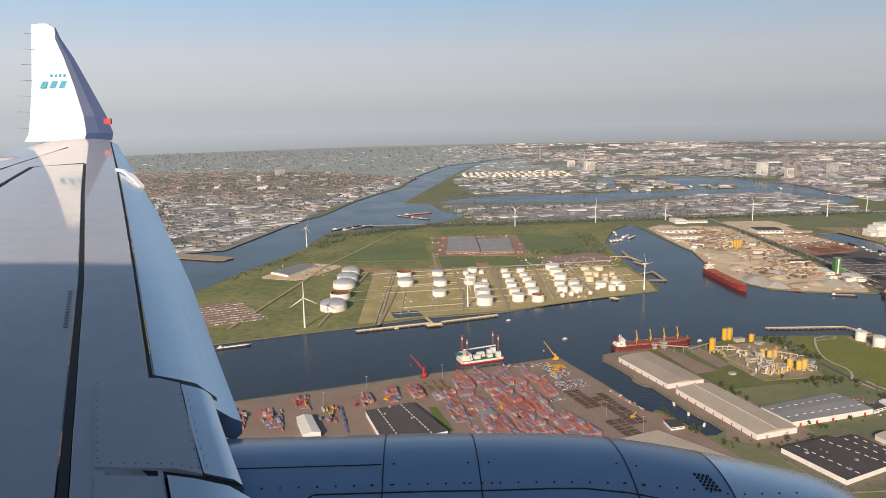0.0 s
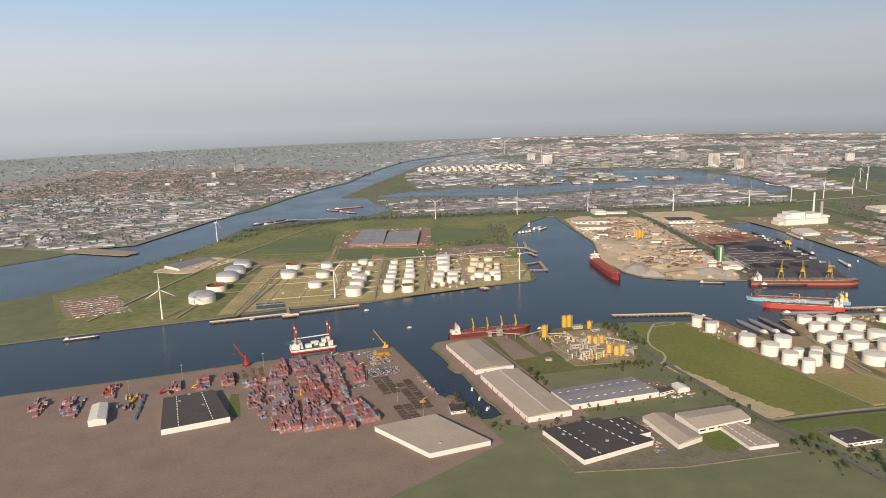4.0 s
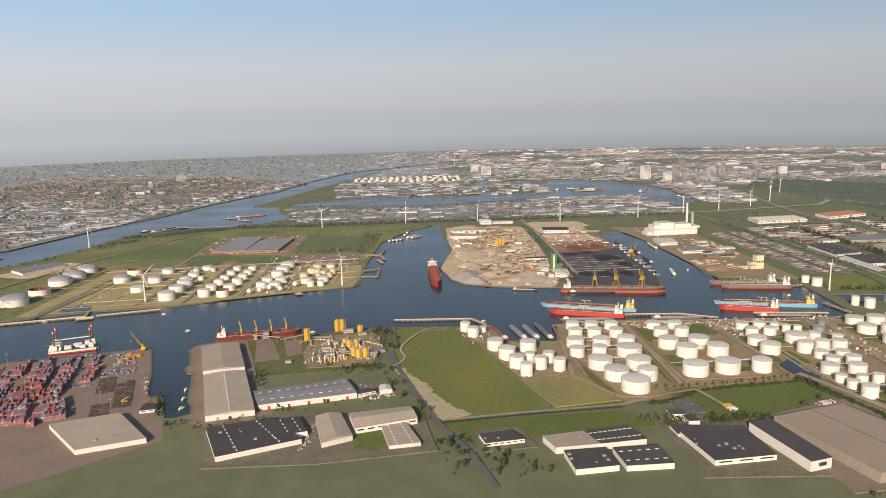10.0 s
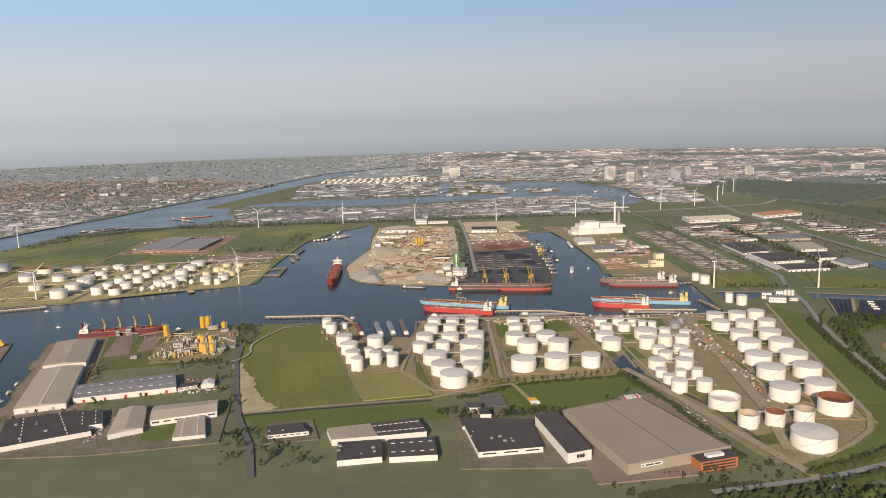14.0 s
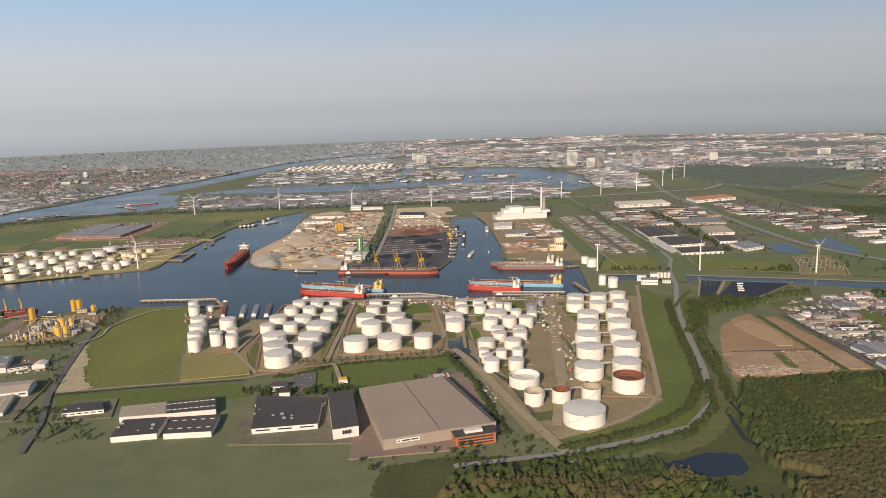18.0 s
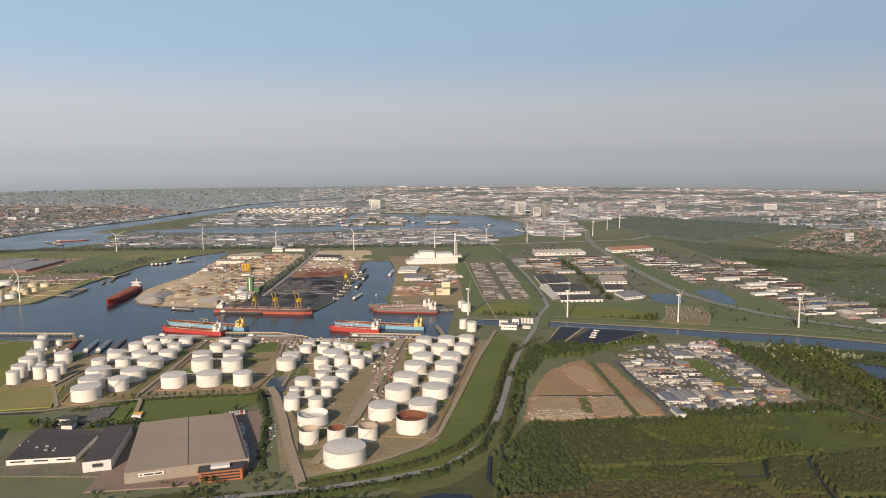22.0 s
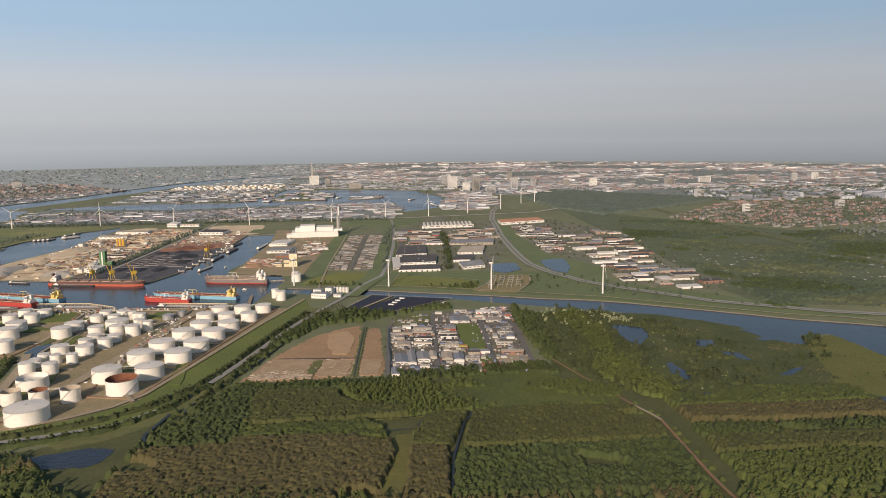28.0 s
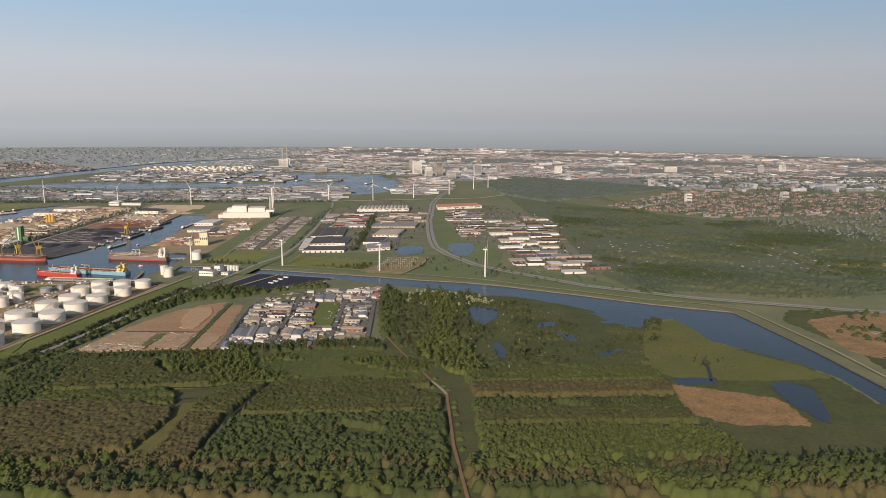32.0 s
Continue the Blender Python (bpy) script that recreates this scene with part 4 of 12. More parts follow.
for k, (u, w) in enumerate(((0.8, 0.9), (3.0, 4.6), (8.2, 3.8))):
    bm = bmesh.new()
    box(bm, u, -0.28, -0.3, u + w, -0.23, 0.5)
    part("sign_bar", bm, DARK, sg)
of = shed("office", [(640, 317), (663, 323), (664, 314), (642, 309)], 6, ROOFDARK, BRICK, label="orange brick office block with a dark roof and white roof unit", category="office building")
for k in range(3):
    bm = bmesh.new()
    m = pose(642 - of.location.x, 309 - of.location.y, 0, 0, 0, math.degrees(math.atan2(5, 22)))
    box(bm, 1.2, -0.07, 0.9 + k * 1.7, 21.2, 0.05, 1.7 + k * 1.7, m)
    part("window_band", bm, GLASS, of)
bm = bmesh.new()
box(bm, -5.5, -1.6, 6.2, 4.5, 1.8, 7.6, pose(0, 0, 0, 0, 0, 13))
part("roof_unit", bm, WALLW, of, "white roof unit")
shed("hall", [(-38, 481), (-5, 493), (19, 444), (-22, 428)], 4, ROOFDARK, label="container terminal shed with a dark roof", lights=24, vents=3)
shed("hall", [(-86, 474), (-76, 477), (-66, 449), (-77, 446)], 4, ROOFW, label="small white terminal shed", pitch=1.2)
shed("hall", [(118, 420), (158, 435), (191, 393), (153, 380)], 3.2, ROOFTAN, label="low tan quay hall with a white roof edge", vents=3)
shed("hut", [(168, 452), (178, 452), (179, 442), (169, 440)], 2.2, ROOFDARK, label="small hut on the quay with a dark roof", category="hut", windows=2)
shed("hall", [(-194, 948), (-163, 994), (-138, 984), (-167, 925)], 3.5, ROOFGREY, label="grey boat hall at the canal", pitch=1.2)
shed("factory", [(59, 1180), (101, 1174), (99, 1053), (48, 1051)], 4, ROOFGREY, BRICKF, label="brick factory hall with a grey roof", vents=8, windows=10, category="factory")
shed("factory", [(104, 1147), (156, 1155), (150, 1046), (100, 1044)], 4, ROOFGREY, BRICKF, label="brick factory hall with a dark grey roof", vents=8, windows=10, category="factory")


# ---- wind turbines ----
def turbine(x, y, hub, blade, turn, spin):
    ob = empty("wind_turbine", x, y, 0, turn, "white three-bladed wind turbine", "wind turbine", "wind turbines")
    bm = bmesh.new()
    turned(bm, [(1.0, 0), (0.98, 0.3), (0.55, hub)], 16)
    part("tower", bm, WALLW, ob, smooth=True)
    bm = bmesh.new()
    box(bm, -0.7, -1.4, hub - 0.2, 0.7, 2.6, hub + 1.2)
    bmesh.ops.bevel(bm, geom=bm.edges[:], offset=0.25, segments=2, affect="EDGES")
    part("nacelle", bm, WALLW, ob)
    rot = empty("rotor", 0, -1.7, hub + 0.5)
    rot.parent = ob
    rot.matrix_basis = pose(0, -1.7, hub + 0.5, 0, spin, 0)
    bm = bmesh.new()
    turned(bm, [(0.6, -0.5), (0.6, 0.2), (0.35, 0.7), (0, 0.9)], 12, pose(0, 0, 0, 90, 0, 0))
    part("hub", bm, WALLW, rot, smooth=True)
    for i in range(3):
        bm = bmesh.new()
        prof = [(0.05, 0.35, 0.35), (0.15, 0.62, 0.22), (0.5, 0.42, 0.13), (0.95, 0.14, 0.06), (1.0, 0.04, 0.03)]
        prev = None
        m = pose(0, 0, 0, 0, i * 120, 0)
        for s, c, th in prof:
            row = [bm.verts.new(m @ Vector(p)) for p in ((-c, 0, s * blade), (0, -th, s * blade), (c, 0, s * blade), (0, th, s * blade))]
            if prev:
                for k in range(4):
                    bm.faces.new((prev[k], prev[(k + 1) % 4], row[(k + 1) % 4], row[k]))
            prev = row
        bm.faces.new(prev)
        part("blade", bm, WALLW, rot)


for i, (x, y) in enumerate([(-113, 700), (57, 757), (271, 811), (-173, 1138), (186, 1290), (341, 1312), (478, 1322), (631, 1290), (785, 1310), (888, 1351), (975, 1388), (1059, 1428), (1138, 1504), (1202, 1629), (1240, 1660)]):
    turbine(x, y, 31, 17, 20 + (i * 53) % 40, (i * 47) % 120)
for i, (x, y) in enumerate([(812, 714), (919, 698), (1030, 669), (1143, 640)]):
    turbine(x, y, 29, 17, 80 + i * 4, 30 + i * 20)


# ---- ships ----
def hull_mesh(length, beam, depth, draft_band, fine_stern=0.75):
    """A hull along x with its bow at +x; the waterline band has the second material."""
    bm = bmesh.new()
    rows = []
    for s, w in ((-0.5, fine_stern), (-0.46, 0.92), (-0.35, 1.0), (0.30, 1.0), (0.40, 0.82), (0.46, 0.50), (0.495, 0.10)):
        sheer = depth * (1.0 + 0.22 * max(0, (s - 0.3) / 0.2) ** 1.5)
        x, hw = s * length, w * beam / 2
        xl = x - (0.02 * length if s > 0.42 else 0)
        rows.append([bm.verts.new(p) for p in ((xl, -hw * 0.96, SEA - 0.4), (xl, -hw, SEA + draft_band), (x, -hw, sheer + SEA), (x, hw, sheer + SEA), (xl, hw, SEA + draft_band), (xl, hw * 0.96, SEA - 0.4))])
    for a, b in zip(rows, rows[1:]):
        for k in range(5):
            f = bm.faces.new((a[k], b[k], b[k + 1], a[k + 1]))
            f.material_index = 1 if k in (0, 4) else (2 if k == 2 else 0)
    for r in (rows[0], rows[-1]):
        bm.faces.new(r)
    bmesh.ops.recalc_face_normals(bm, faces=bm.faces[:])
    return bm


def tiers(name, owner, material, x0, x1, w, z, sizes):
    """A deck house of several storeys: the lowest is the part, those above are its sub-parts."""
    base = None
    for i, (k, h) in enumerate(sizes):
        bm = bmesh.new()
        box(bm, x0 + (x1 - x0) * 0.06 * i, -w / 2 * k, z, x1 - (x1 - x0) * 0.03 * i, w / 2 * k, z + h)
        if base:
            part("storey", bm, material, base)
        else:
            base = part(name, bm, material, owner)
        z += h
    return base, z


def ship(name, stern, bow, beam, depth, hull, low, deck, house, label, category, hatches=0, cranes=0, tanker=False, jib_mat=YELLOW, low_share=0.28):
    a, b = Vector(stern), Vector(bow)
    c, d = (a + b) / 2, b - a
    ln_ = d.length
    ob = empty(name, c.x, c.y, 0, math.degrees(math.atan2(d.y, d.x)), label, category, "ships")
    part("hull", hull_mesh(ln_, beam, depth, depth * low_share), [hull, low, deck], ob)
    top = depth + SEA
    hx = -0.47 * ln_
    hl = min(7.5, ln_ * 0.11)
    sup, z = tiers("superstructure", ob, house, hx + hl * 0.35, hx + hl, beam * 0.9, top, ((1.0, 1.3), (0.82, 1.25), (0.74, 1.25), (0.66, 1.25), (1.1, 0.9), (0.55, 0.7)))
    tiers("engine_casing", ob, house, hx - 0.6, hx + hl * 0.36, beam * 0.8, top, ((1.0, 1.2), (0.8, 1.1), (0.6, 0.9)))
    bm = bmesh.new()
    bar(bm, (hx + hl * 0.5, 0, z), (hx + hl * 0.5, 0, z + 3.4), 0.34)
    for k in (0.9, 1.8, 2.7):
        bar(bm, (hx + hl * 0.5, -1.5 + k * 0.3, z + k), (hx + hl * 0.5, 1.5 - k * 0.3, z + k), 0.2)
    part("radar_mast", bm, house, ob)
    for i in range(4):
        zz = top + 0.5 + i * 1.27
        bm = bmesh.new()
        box(bm, hx + hl, -beam * 0.30, zz, hx + hl + 0.04, beam * 0.30, zz + 0.35)
        part("window_band", bm, GLASS, sup)
    bm = bmesh.new()
    box(bm, hx - 0.4, -beam * 0.16, z - 2.6, hx + hl * 0.25, beam * 0.16, z + 1.6)
    bmesh.ops.bevel(bm, geom=bm.edges[:], offset=0.25, segments=2, affect="EDGES")
    part("funnel", bm, house if tanker else hull, ob)
    bm = bmesh.new()
    bar(bm, (hx + hl * 0.7, 0, z), (hx + hl * 0.7, 0, z + 2.6), 0.22)
    bar(bm, (hx + hl * 0.7, -1.2, z + 1.7), (hx + hl * 0.7, 1.2, z + 1.7), 0.14)
    part("mast", bm, house, ob)
    bm = bmesh.new()
    bar(bm, (0.44 * ln_, 0, top), (0.44 * ln_, 0, top + 3.2), 0.2)
    part("foremast", bm, house, ob)
    for sgn in (-1, 1):
        bm = bmesh.new()
        turned(bm, [(0, -1.3), (0.5, -1.0), (0.55, 0), (0.5, 1.0), (0, 1.3)], 8, pose(hx + hl * 0.4, sgn * beam * 0.45, top + 2.4, 0, 90, 0))
        part("lifeboat", bm, ORANGE, ob)
    bm = bmesh.new()
    for sgn in (-1, 1):
        bar(bm, (hx + hl, sgn * beam * 0.48, top + 0.5), (0.32 * ln_, sgn * beam * 0.48, top + 0.5), 0.07)
        for i in range(24):
            x = hx + hl + (0.32 * ln_ - hx - hl) * i / 23
            bar(bm, (x, sgn * beam * 0.48, top), (x, sgn * beam * 0.48, top + 0.5), 0.06)
    part("railing", bm, house, ob)
    x0, x1 = hx + hl + 1.0, 0.40 * ln_
    for i in range(hatches):
        u, v = x0 + (x1 - x0) * i / hatches, x0 + (x1 - x0) * (i + 0.82) / hatches
        bm = bmesh.new()
        box(bm, u + 0.3, -beam * 0.33, top, v, beam * 0.33, top + 0.9)
        for k in range(3):
            box(bm, u + 0.3 + (v - u) * (k + 0.2) / 3.2, -beam * 0.34, top + 0.9, u + 0.5 + (v - u) * (k + 0.5) / 3.2, beam * 0.34, top + 1.05)
        part("hatch_cover", bm, deck, ob)
    for i in range(cranes):
        x = x0 + (x1 - x0) * (i + 0.9) / (cranes + 0.4)
        crane = empty("deck_crane", x, 0, top)
        crane.parent = ob
        bm = bmesh.new()
        turned(bm, [(0.6, 0), (0.55, 3.4)], 10)
        box(bm, -0.8, -0.8, 3.2, 0.8, 0.8, 4.8)
        part("post", bm, jib_mat, crane)
        bm = bmesh.new()
        bar(bm, (0.4, 0, 4.2), (-1.2, -0.5, 12.4), 0.62, 0.9)
        part("jib", bm, jib_mat, crane)
    if tanker:
        bm = bmesh.new()
        for k in (-0.6, -0.2, 0.2, 0.6):
            bar(bm, (hx + hl, k, top + 0.8), (0.36 * ln_, k, top + 0.8), 0.22)
        for i in range(12):
            x = hx + hl + (0.36 * ln_ - hx - hl) * i / 11
            bar(bm, (x, -1, top), (x, -1, top + 0.8), 0.14)
            bar(bm, (x, 1, top), (x, 1, top + 0.8), 0.14)
        part("deck_pipe_rack", bm, deck, ob)
        bm = bmesh.new()
        for k in (-1.5, -0.5, 0.5, 1.5):
            bar(bm, (k, -beam * 0.44, top + 1.1), (k, beam * 0.44, top + 1.1), 0.24)
        part("manifold", bm, YELLOW if house is CREAMH else STEEL, ob)
        rg = random.Random(int(ln_ * 10))
        for k in range(16):
            bm = bmesh.new()
            x, y = rg.uniform(hx + hl + 1, 0.4 * ln_), rg.choice((-1, 1)) * rg.uniform(0.16, 0.4) * beam
            box(bm, x, y - 0.4, top, x + rg.uniform(0.5, 1.8), y + 0.4, top + rg.uniform(0.4, 1.1))
            part("deck_house" if k < 2 else "tank_hatch", bm, house if k % 3 == 0 else STEEL if k % 3 == 1 else deck, ob)
        bm = bmesh.new()
        for k in (-0.35, 0.35):
            bar(bm, (hx + hl, beam * k, top + 0.35), (0.38 * ln_, beam * k, top + 0.35), 0.2)
        part("deck_line", bm, CREAM, ob)
        for sgn in (-1, 1):
            bm = bmesh.new()
            bar(bm, (2.6 * sgn, 0, top), (2.6 * sgn, 0, top + 4.6), 0.42)
            bar(bm, (2.6 * sgn, 0, top + 4.4), (2.6 * sgn + 4.2, 0.6, top + 5.0), 0.34)
            part("hose_crane", bm, house, ob)
    return ob


DECKBR = mat("brown_deck_paint", (0.34, 0.225, 0.165), (0.24, 0.155, 0.11), 0.8, scale=0.3, fine=2.0)
CREAMH = mat("cream_house_paint", (0.70, 0.56, 0.24), (0.56, 0.43, 0.16), 0.55, scale=0.3, fine=2.0, bump=0.05)
HULLBLACK = mat("hull_black", (0.045, 0.04, 0.04), (0.03, 0.028, 0.028), 0.55)
HULLGREY = mat("hull_grey", (0.20, 0.17, 0.16), (0.14, 0.12, 0.11), 0.6, scale=0.2, fine=1.5)
BRIGHTRED = mat("hull_bright_red", (0.46, 0.065, 0.050), (0.36, 0.05, 0.042), 0.5, scale=0.2, fine=1.5, bump=0.05)
MAROON = mat("maroon_hull", (0.130, 0.032, 0.032), (0.085, 0.024, 0.025), 0.6, scale=0.15, fine=1.5, bump=0.05)
BROWNHULL = mat("brown_black_hull", (0.125, 0.062, 0.052), (0.075, 0.045, 0.040), 0.65, scale=0.2, fine=1.5, bump=0.05)
RUSTRED = mat("antifouling_red", (0.46, 0.115, 0.065), (0.34, 0.08, 0.05), 0.65, scale=0.15, fine=1.5, bump=0.05)
ship("bulk_carrier", (176, 605), (253, 619), 12, 4.6, MAROON, HULLRED, DECKRED, WALLW, "maroon bulk carrier with four yellow cranes at the quay", "ship", hatches=5, cranes=4)
ship("bulk_carrier", (381, 896), (385, 790), 13, 6.0, HULLRED, HULLRED, DECKRED, WALLW, "red bulk carrier riding high in the bay", "ship", hatches=7)
ship("bulk_carrier", (524, 753), (640, 735), 14, 4.8, BROWNHULL, RUSTRED, DECKBR, WALLW, "large brown and red bulk carrier unloading at the coal quay", "ship", hatches=7, low_share=0.52)
ship("tanker", (582, 660), (490, 692), 12, 3.6, BLUEH, BLUEH, DECKRED, CREAMH, "light blue tanker with a cream superstructure", "ship", tanker=True)
ship("tanker", (564, 640), (494, 665), 11, 4.2, BRIGHTRED, BRIGHTRED, DECKRED, WALLW, "bright red tanker moored alongside a blue one", "ship", tanker=True)
ship("tanker", (764, 655), (668, 679), 12, 3.6, BLUEH, BLUEH, DECKRED, CREAMH, "light blue tanker with a yellow superstructure at the jetty", "ship", tanker=True)
ship("tanker", (719, 642), (666, 659), 9, 4.0, BRIGHTRED, BRIGHTRED, BRIGHTRED, WALLW, "bright red coastal tanker at the jetty", "ship", tanker=True)
ship("tanker", (779, 733), (704, 745), 10, 4.6, HULLGREY, HULLRED, DECKBR, WALLW, "grey and red tanker with a white superstructure", "ship", tanker=True)
ship("tanker", (772, 752), (698, 762), 9, 4.2, HULLGREY, HULLRED, DECKBR, WALLW, "second grey tanker behind the first one", "ship", tanker=True)


def barge(a, b, beam, hull, deck, label, house=WALLW):
    a, b = Vector(a), Vector(b)
    c, d = (a + b) / 2, b - a
    ob = empty("barge", c.x, c.y, 0, math.degrees(math.atan2(d.y, d.x)), label, "barge", "inland barges")
    L_ = d.length
    part("hull", hull_mesh(L_, beam, 1.3, 0.3), [hull, hull, deck], ob)
    bm = bmesh.new()
    box(bm, -L_ * 0.30, -beam * 0.36, 0.4, L_ * 0.36, beam * 0.36, 1.0)
    bmesh.ops.bevel(bm, geom=[e for e in bm.edges if e.verts[0].co.z > 0.9 and e.verts[1].co.z > 0.9], offset=0.2, segments=1, affect="EDGES")
    part("hold_cover", bm, deck, ob)
    bm = bmesh.new()
    box(bm, -L_ * 0.45, -beam * 0.36, 0.3, -L_ * 0.34, beam * 0.36, 1.7)
    box(bm, -L_ * 0.42, -beam * 0.26, 1.7, -L_ * 0.37, beam * 0.26, 2.5)
    part("wheelhouse", bm, house, ob)
    bm = bmesh.new()
    for k in (-0.12, 0.12):
        bar(bm, (-L_ * 0.3, beam * k, 1.1), (L_ * 0.36, beam * k, 1.1), 0.14)
    part("deck_pipe", bm, STEEL, ob)


for a, b, w, hm, dm, lab in [((440, 578), (430, 622), 5, HULLRED, DECKRED, "reddish inland barge with hatches"), ((457, 578), (449, 622), 5.5, HULLGREY, STEEL, "grey inland tank barge"),
                             ((468, 578), (461, 623), 5.5, HULLGREY, STEEL, "grey inland tank barge"), ((480, 574), (473, 628), 5.5, HULLBLACK, HULLGREY, "dark inland tank barge"),
                             ((588, 632), (640, 628), 5, HULLGREY, STEEL, "grey tank barge at the jetty"), ((500, 637), (552, 632), 4.5, HULLGREY, STEEL, "grey barge below the red tanker"),
                             ((690, 627), (745, 619), 5, HULLBLACK, STEEL, "dark barge along the tank quay"), ((530, 744), (582, 737), 5, HULLBLACK, COAL, "dark coal barge beside the bulk carrier"),
                             ((676, 812), (684, 850), 4.5, HULLGREY, WALLW, "white inland barge under way in the dock"), ((672, 885), (676, 935), 5, HULLBLACK, COAL, "coal barge moored at the yard"),
                             ((676, 950), (680, 1000), 5, HULLBLACK, COAL, "coal barge moored at the yard"), ((667, 1010), (672, 1060), 5, HULLBLACK, COAL, "coal barge moored at the yard"),
                             ((712, 985), (716, 1040), 5, HULLGREY, WALLW, "white barge at the far quay"), ((-186, 642), (-156, 652), 3.5, HULLBLACK, WALLW, "small white barge by the bank"),
                             ((470, 764), (498, 757), 3.5, HULLBLACK, STEEL, "small dark barge off the sand pier"), ((345, 1150), (362, 1175), 5, WALLW, WALLW, "white barge in the bay"), ((352, 1140), (370, 1165), 5, HULLGREY, WALLW, "grey barge in the bay"),
                             ((-130, 1290), (-80, 1352), 8, HULLGREY, STEEL, "barge train on the wide canal"), ((-150, 1300), (-100, 1360), 8, HULLBLACK, STEEL, "dark barge train on the wide canal"), ((-20, 1470), (40, 1500), 8, HULLRED, GRAVEL, "long barge with gravel")]:
    barge(a, b, w, hm, dm, lab)


def boat(x, y, turn):
    ob = empty("small_boat", x, y, 0, turn, "small white motor boat", "boat", "small boats")
    part("hull", hull_mesh(5.0, 1.7, 0.9, 0.2), [WALLW, HULLBLACK, WALLW], ob)
    bm = bmesh.new()
    box(bm, -1.4, -0.55, -0.1, 0.6, 0.55, 0.9)
    part("cabin", bm, WALLW, ob)


for x, y, t_ in [(187, 484, 80), (191, 466, 70), (195, 448, 60), (262, 622, 15), (703, 840, 70), (140, 640, 20), (-20, 690, 20), (95, 705, 20), (425, 640, 10), (760, 700, 20), (735, 850, 60)]:
    boat(x, y, t_)


# ---- jetties ----
TIMBER = mat("weathered_deck", (0.34, 0.265, 0.185), (0.22, 0.17, 0.12), 0.9, scale=0.2, fine=1.5)


def jetty(name, a, b, width, label, pipes=3, piles=14, rail=True):
    a, b = Vector(a), Vector(b)
    d = b - a
    ob = empty(name, a.x, a.y, 0, math.degrees(math.atan2(d.y, d.x)), label, "jetty", "jetties")
    L_ = d.length
    bm = bmesh.new()
    box(bm, 0, -width / 2, 0.2, L_, width / 2, 0.6)
    part("deck", bm, TIMBER if rail else CONC, ob)
    for i in range(piles):
        for y in (-width * 0.4, width * 0.4):
            bm = bmesh.new()
            bar(bm, (L_ * (i + 0.5) / piles, y, SEA - 1), (L_ * (i + 0.5) / piles, y, 0.2), 0.45)
            part("post", bm, STEEL, ob)
    for k in range(pipes):
        bm = bmesh.new()
        y = -width * 0.3 + width * 0.6 * k / max(1, pipes - 1)
        bar(bm, (0, y, 1.0), (L_, y, 1.0), 0.35)
        part("pipe", bm, CREAM, ob)
    if rail:
        bm = bmesh.new()
        for y in (-width / 2, width / 2):
            bar(bm, (0, y, 1.1), (L_, y, 1.1), 0.08)
            for i in range(int(L_ / 2.5)):
                bar(bm, (i * 2.5, y, 0.6), (i * 2.5, y, 1.1), 0.07)
        part("railing", bm, TIMBER, ob)
    return ob


jetty("jetty", (-60, 681), (16, 701), 4.5, "long concrete oil jetty with white pipes")
jetty("jetty", (26, 703), (86, 722), 4.5, "long concrete oil jetty with white pipes")
jetty("loading_platform", (10, 693), (26, 697), 9, "loading platform with steel pipes", 5, 5)
jetty("jetty", (16, 700), (10, 722), 3, "short jetty link to the bank", 3, 4)
jetty("jetty", (338, 650), (414, 646), 3.5, "white jetty in front of the meadow", 2)
jetty("jetty", (414, 646), (426, 624), 3, "short jetty link to the tanks", 2, 4)
jetty("jetty", (560, 644), (618, 640), 3.5, "concrete mooring jetty for ships", 2)
jetty("jetty", (618, 640), (650, 622), 3, "jetty link to the tank quay", 2, 6)
jetty("jetty", (690, 635), (760, 626), 3.5, "concrete mooring jetty for ships", 3)
jetty("jetty", (782, 625), (776, 665), 3.5, "dolphin jetty at the dock corner", 1, 8)
jetty("jetty", (284, 1000), (308, 995), 3, "timber mooring pier in the bay", 2, 6)
jetty("loading_platform", (306, 964), (314, 938), 4, "timber loading platform with mooring posts", 2, 6)
jetty("loading_platform", (308, 995), (316, 962), 5, "timber loading platform with mooring posts", 2, 6)
jetty("loading_platform", (308, 996), (312, 1040), 4, "timber loading platform with mooring posts", 2, 6)
jetty("jetty", (290, 889), (311, 900), 3, "timber mooring pier in the bay", 1, 5)
jetty("jetty", (290, 855), (311, 852), 3.5, "timber mooring pier in the bay", 1, 5)
jetty("loading_platform", (311, 849), (311, 902), 3.5, "timber loading platform with mooring posts", 2, 8)
jetty("jetty", (222, 778), (228, 770), 7, "loading platform off the tank peninsula", 4, 3)
jetty("jetty", (773, 738), (797, 741), 2.5, "thin jetty to the tankers", 1, 5)


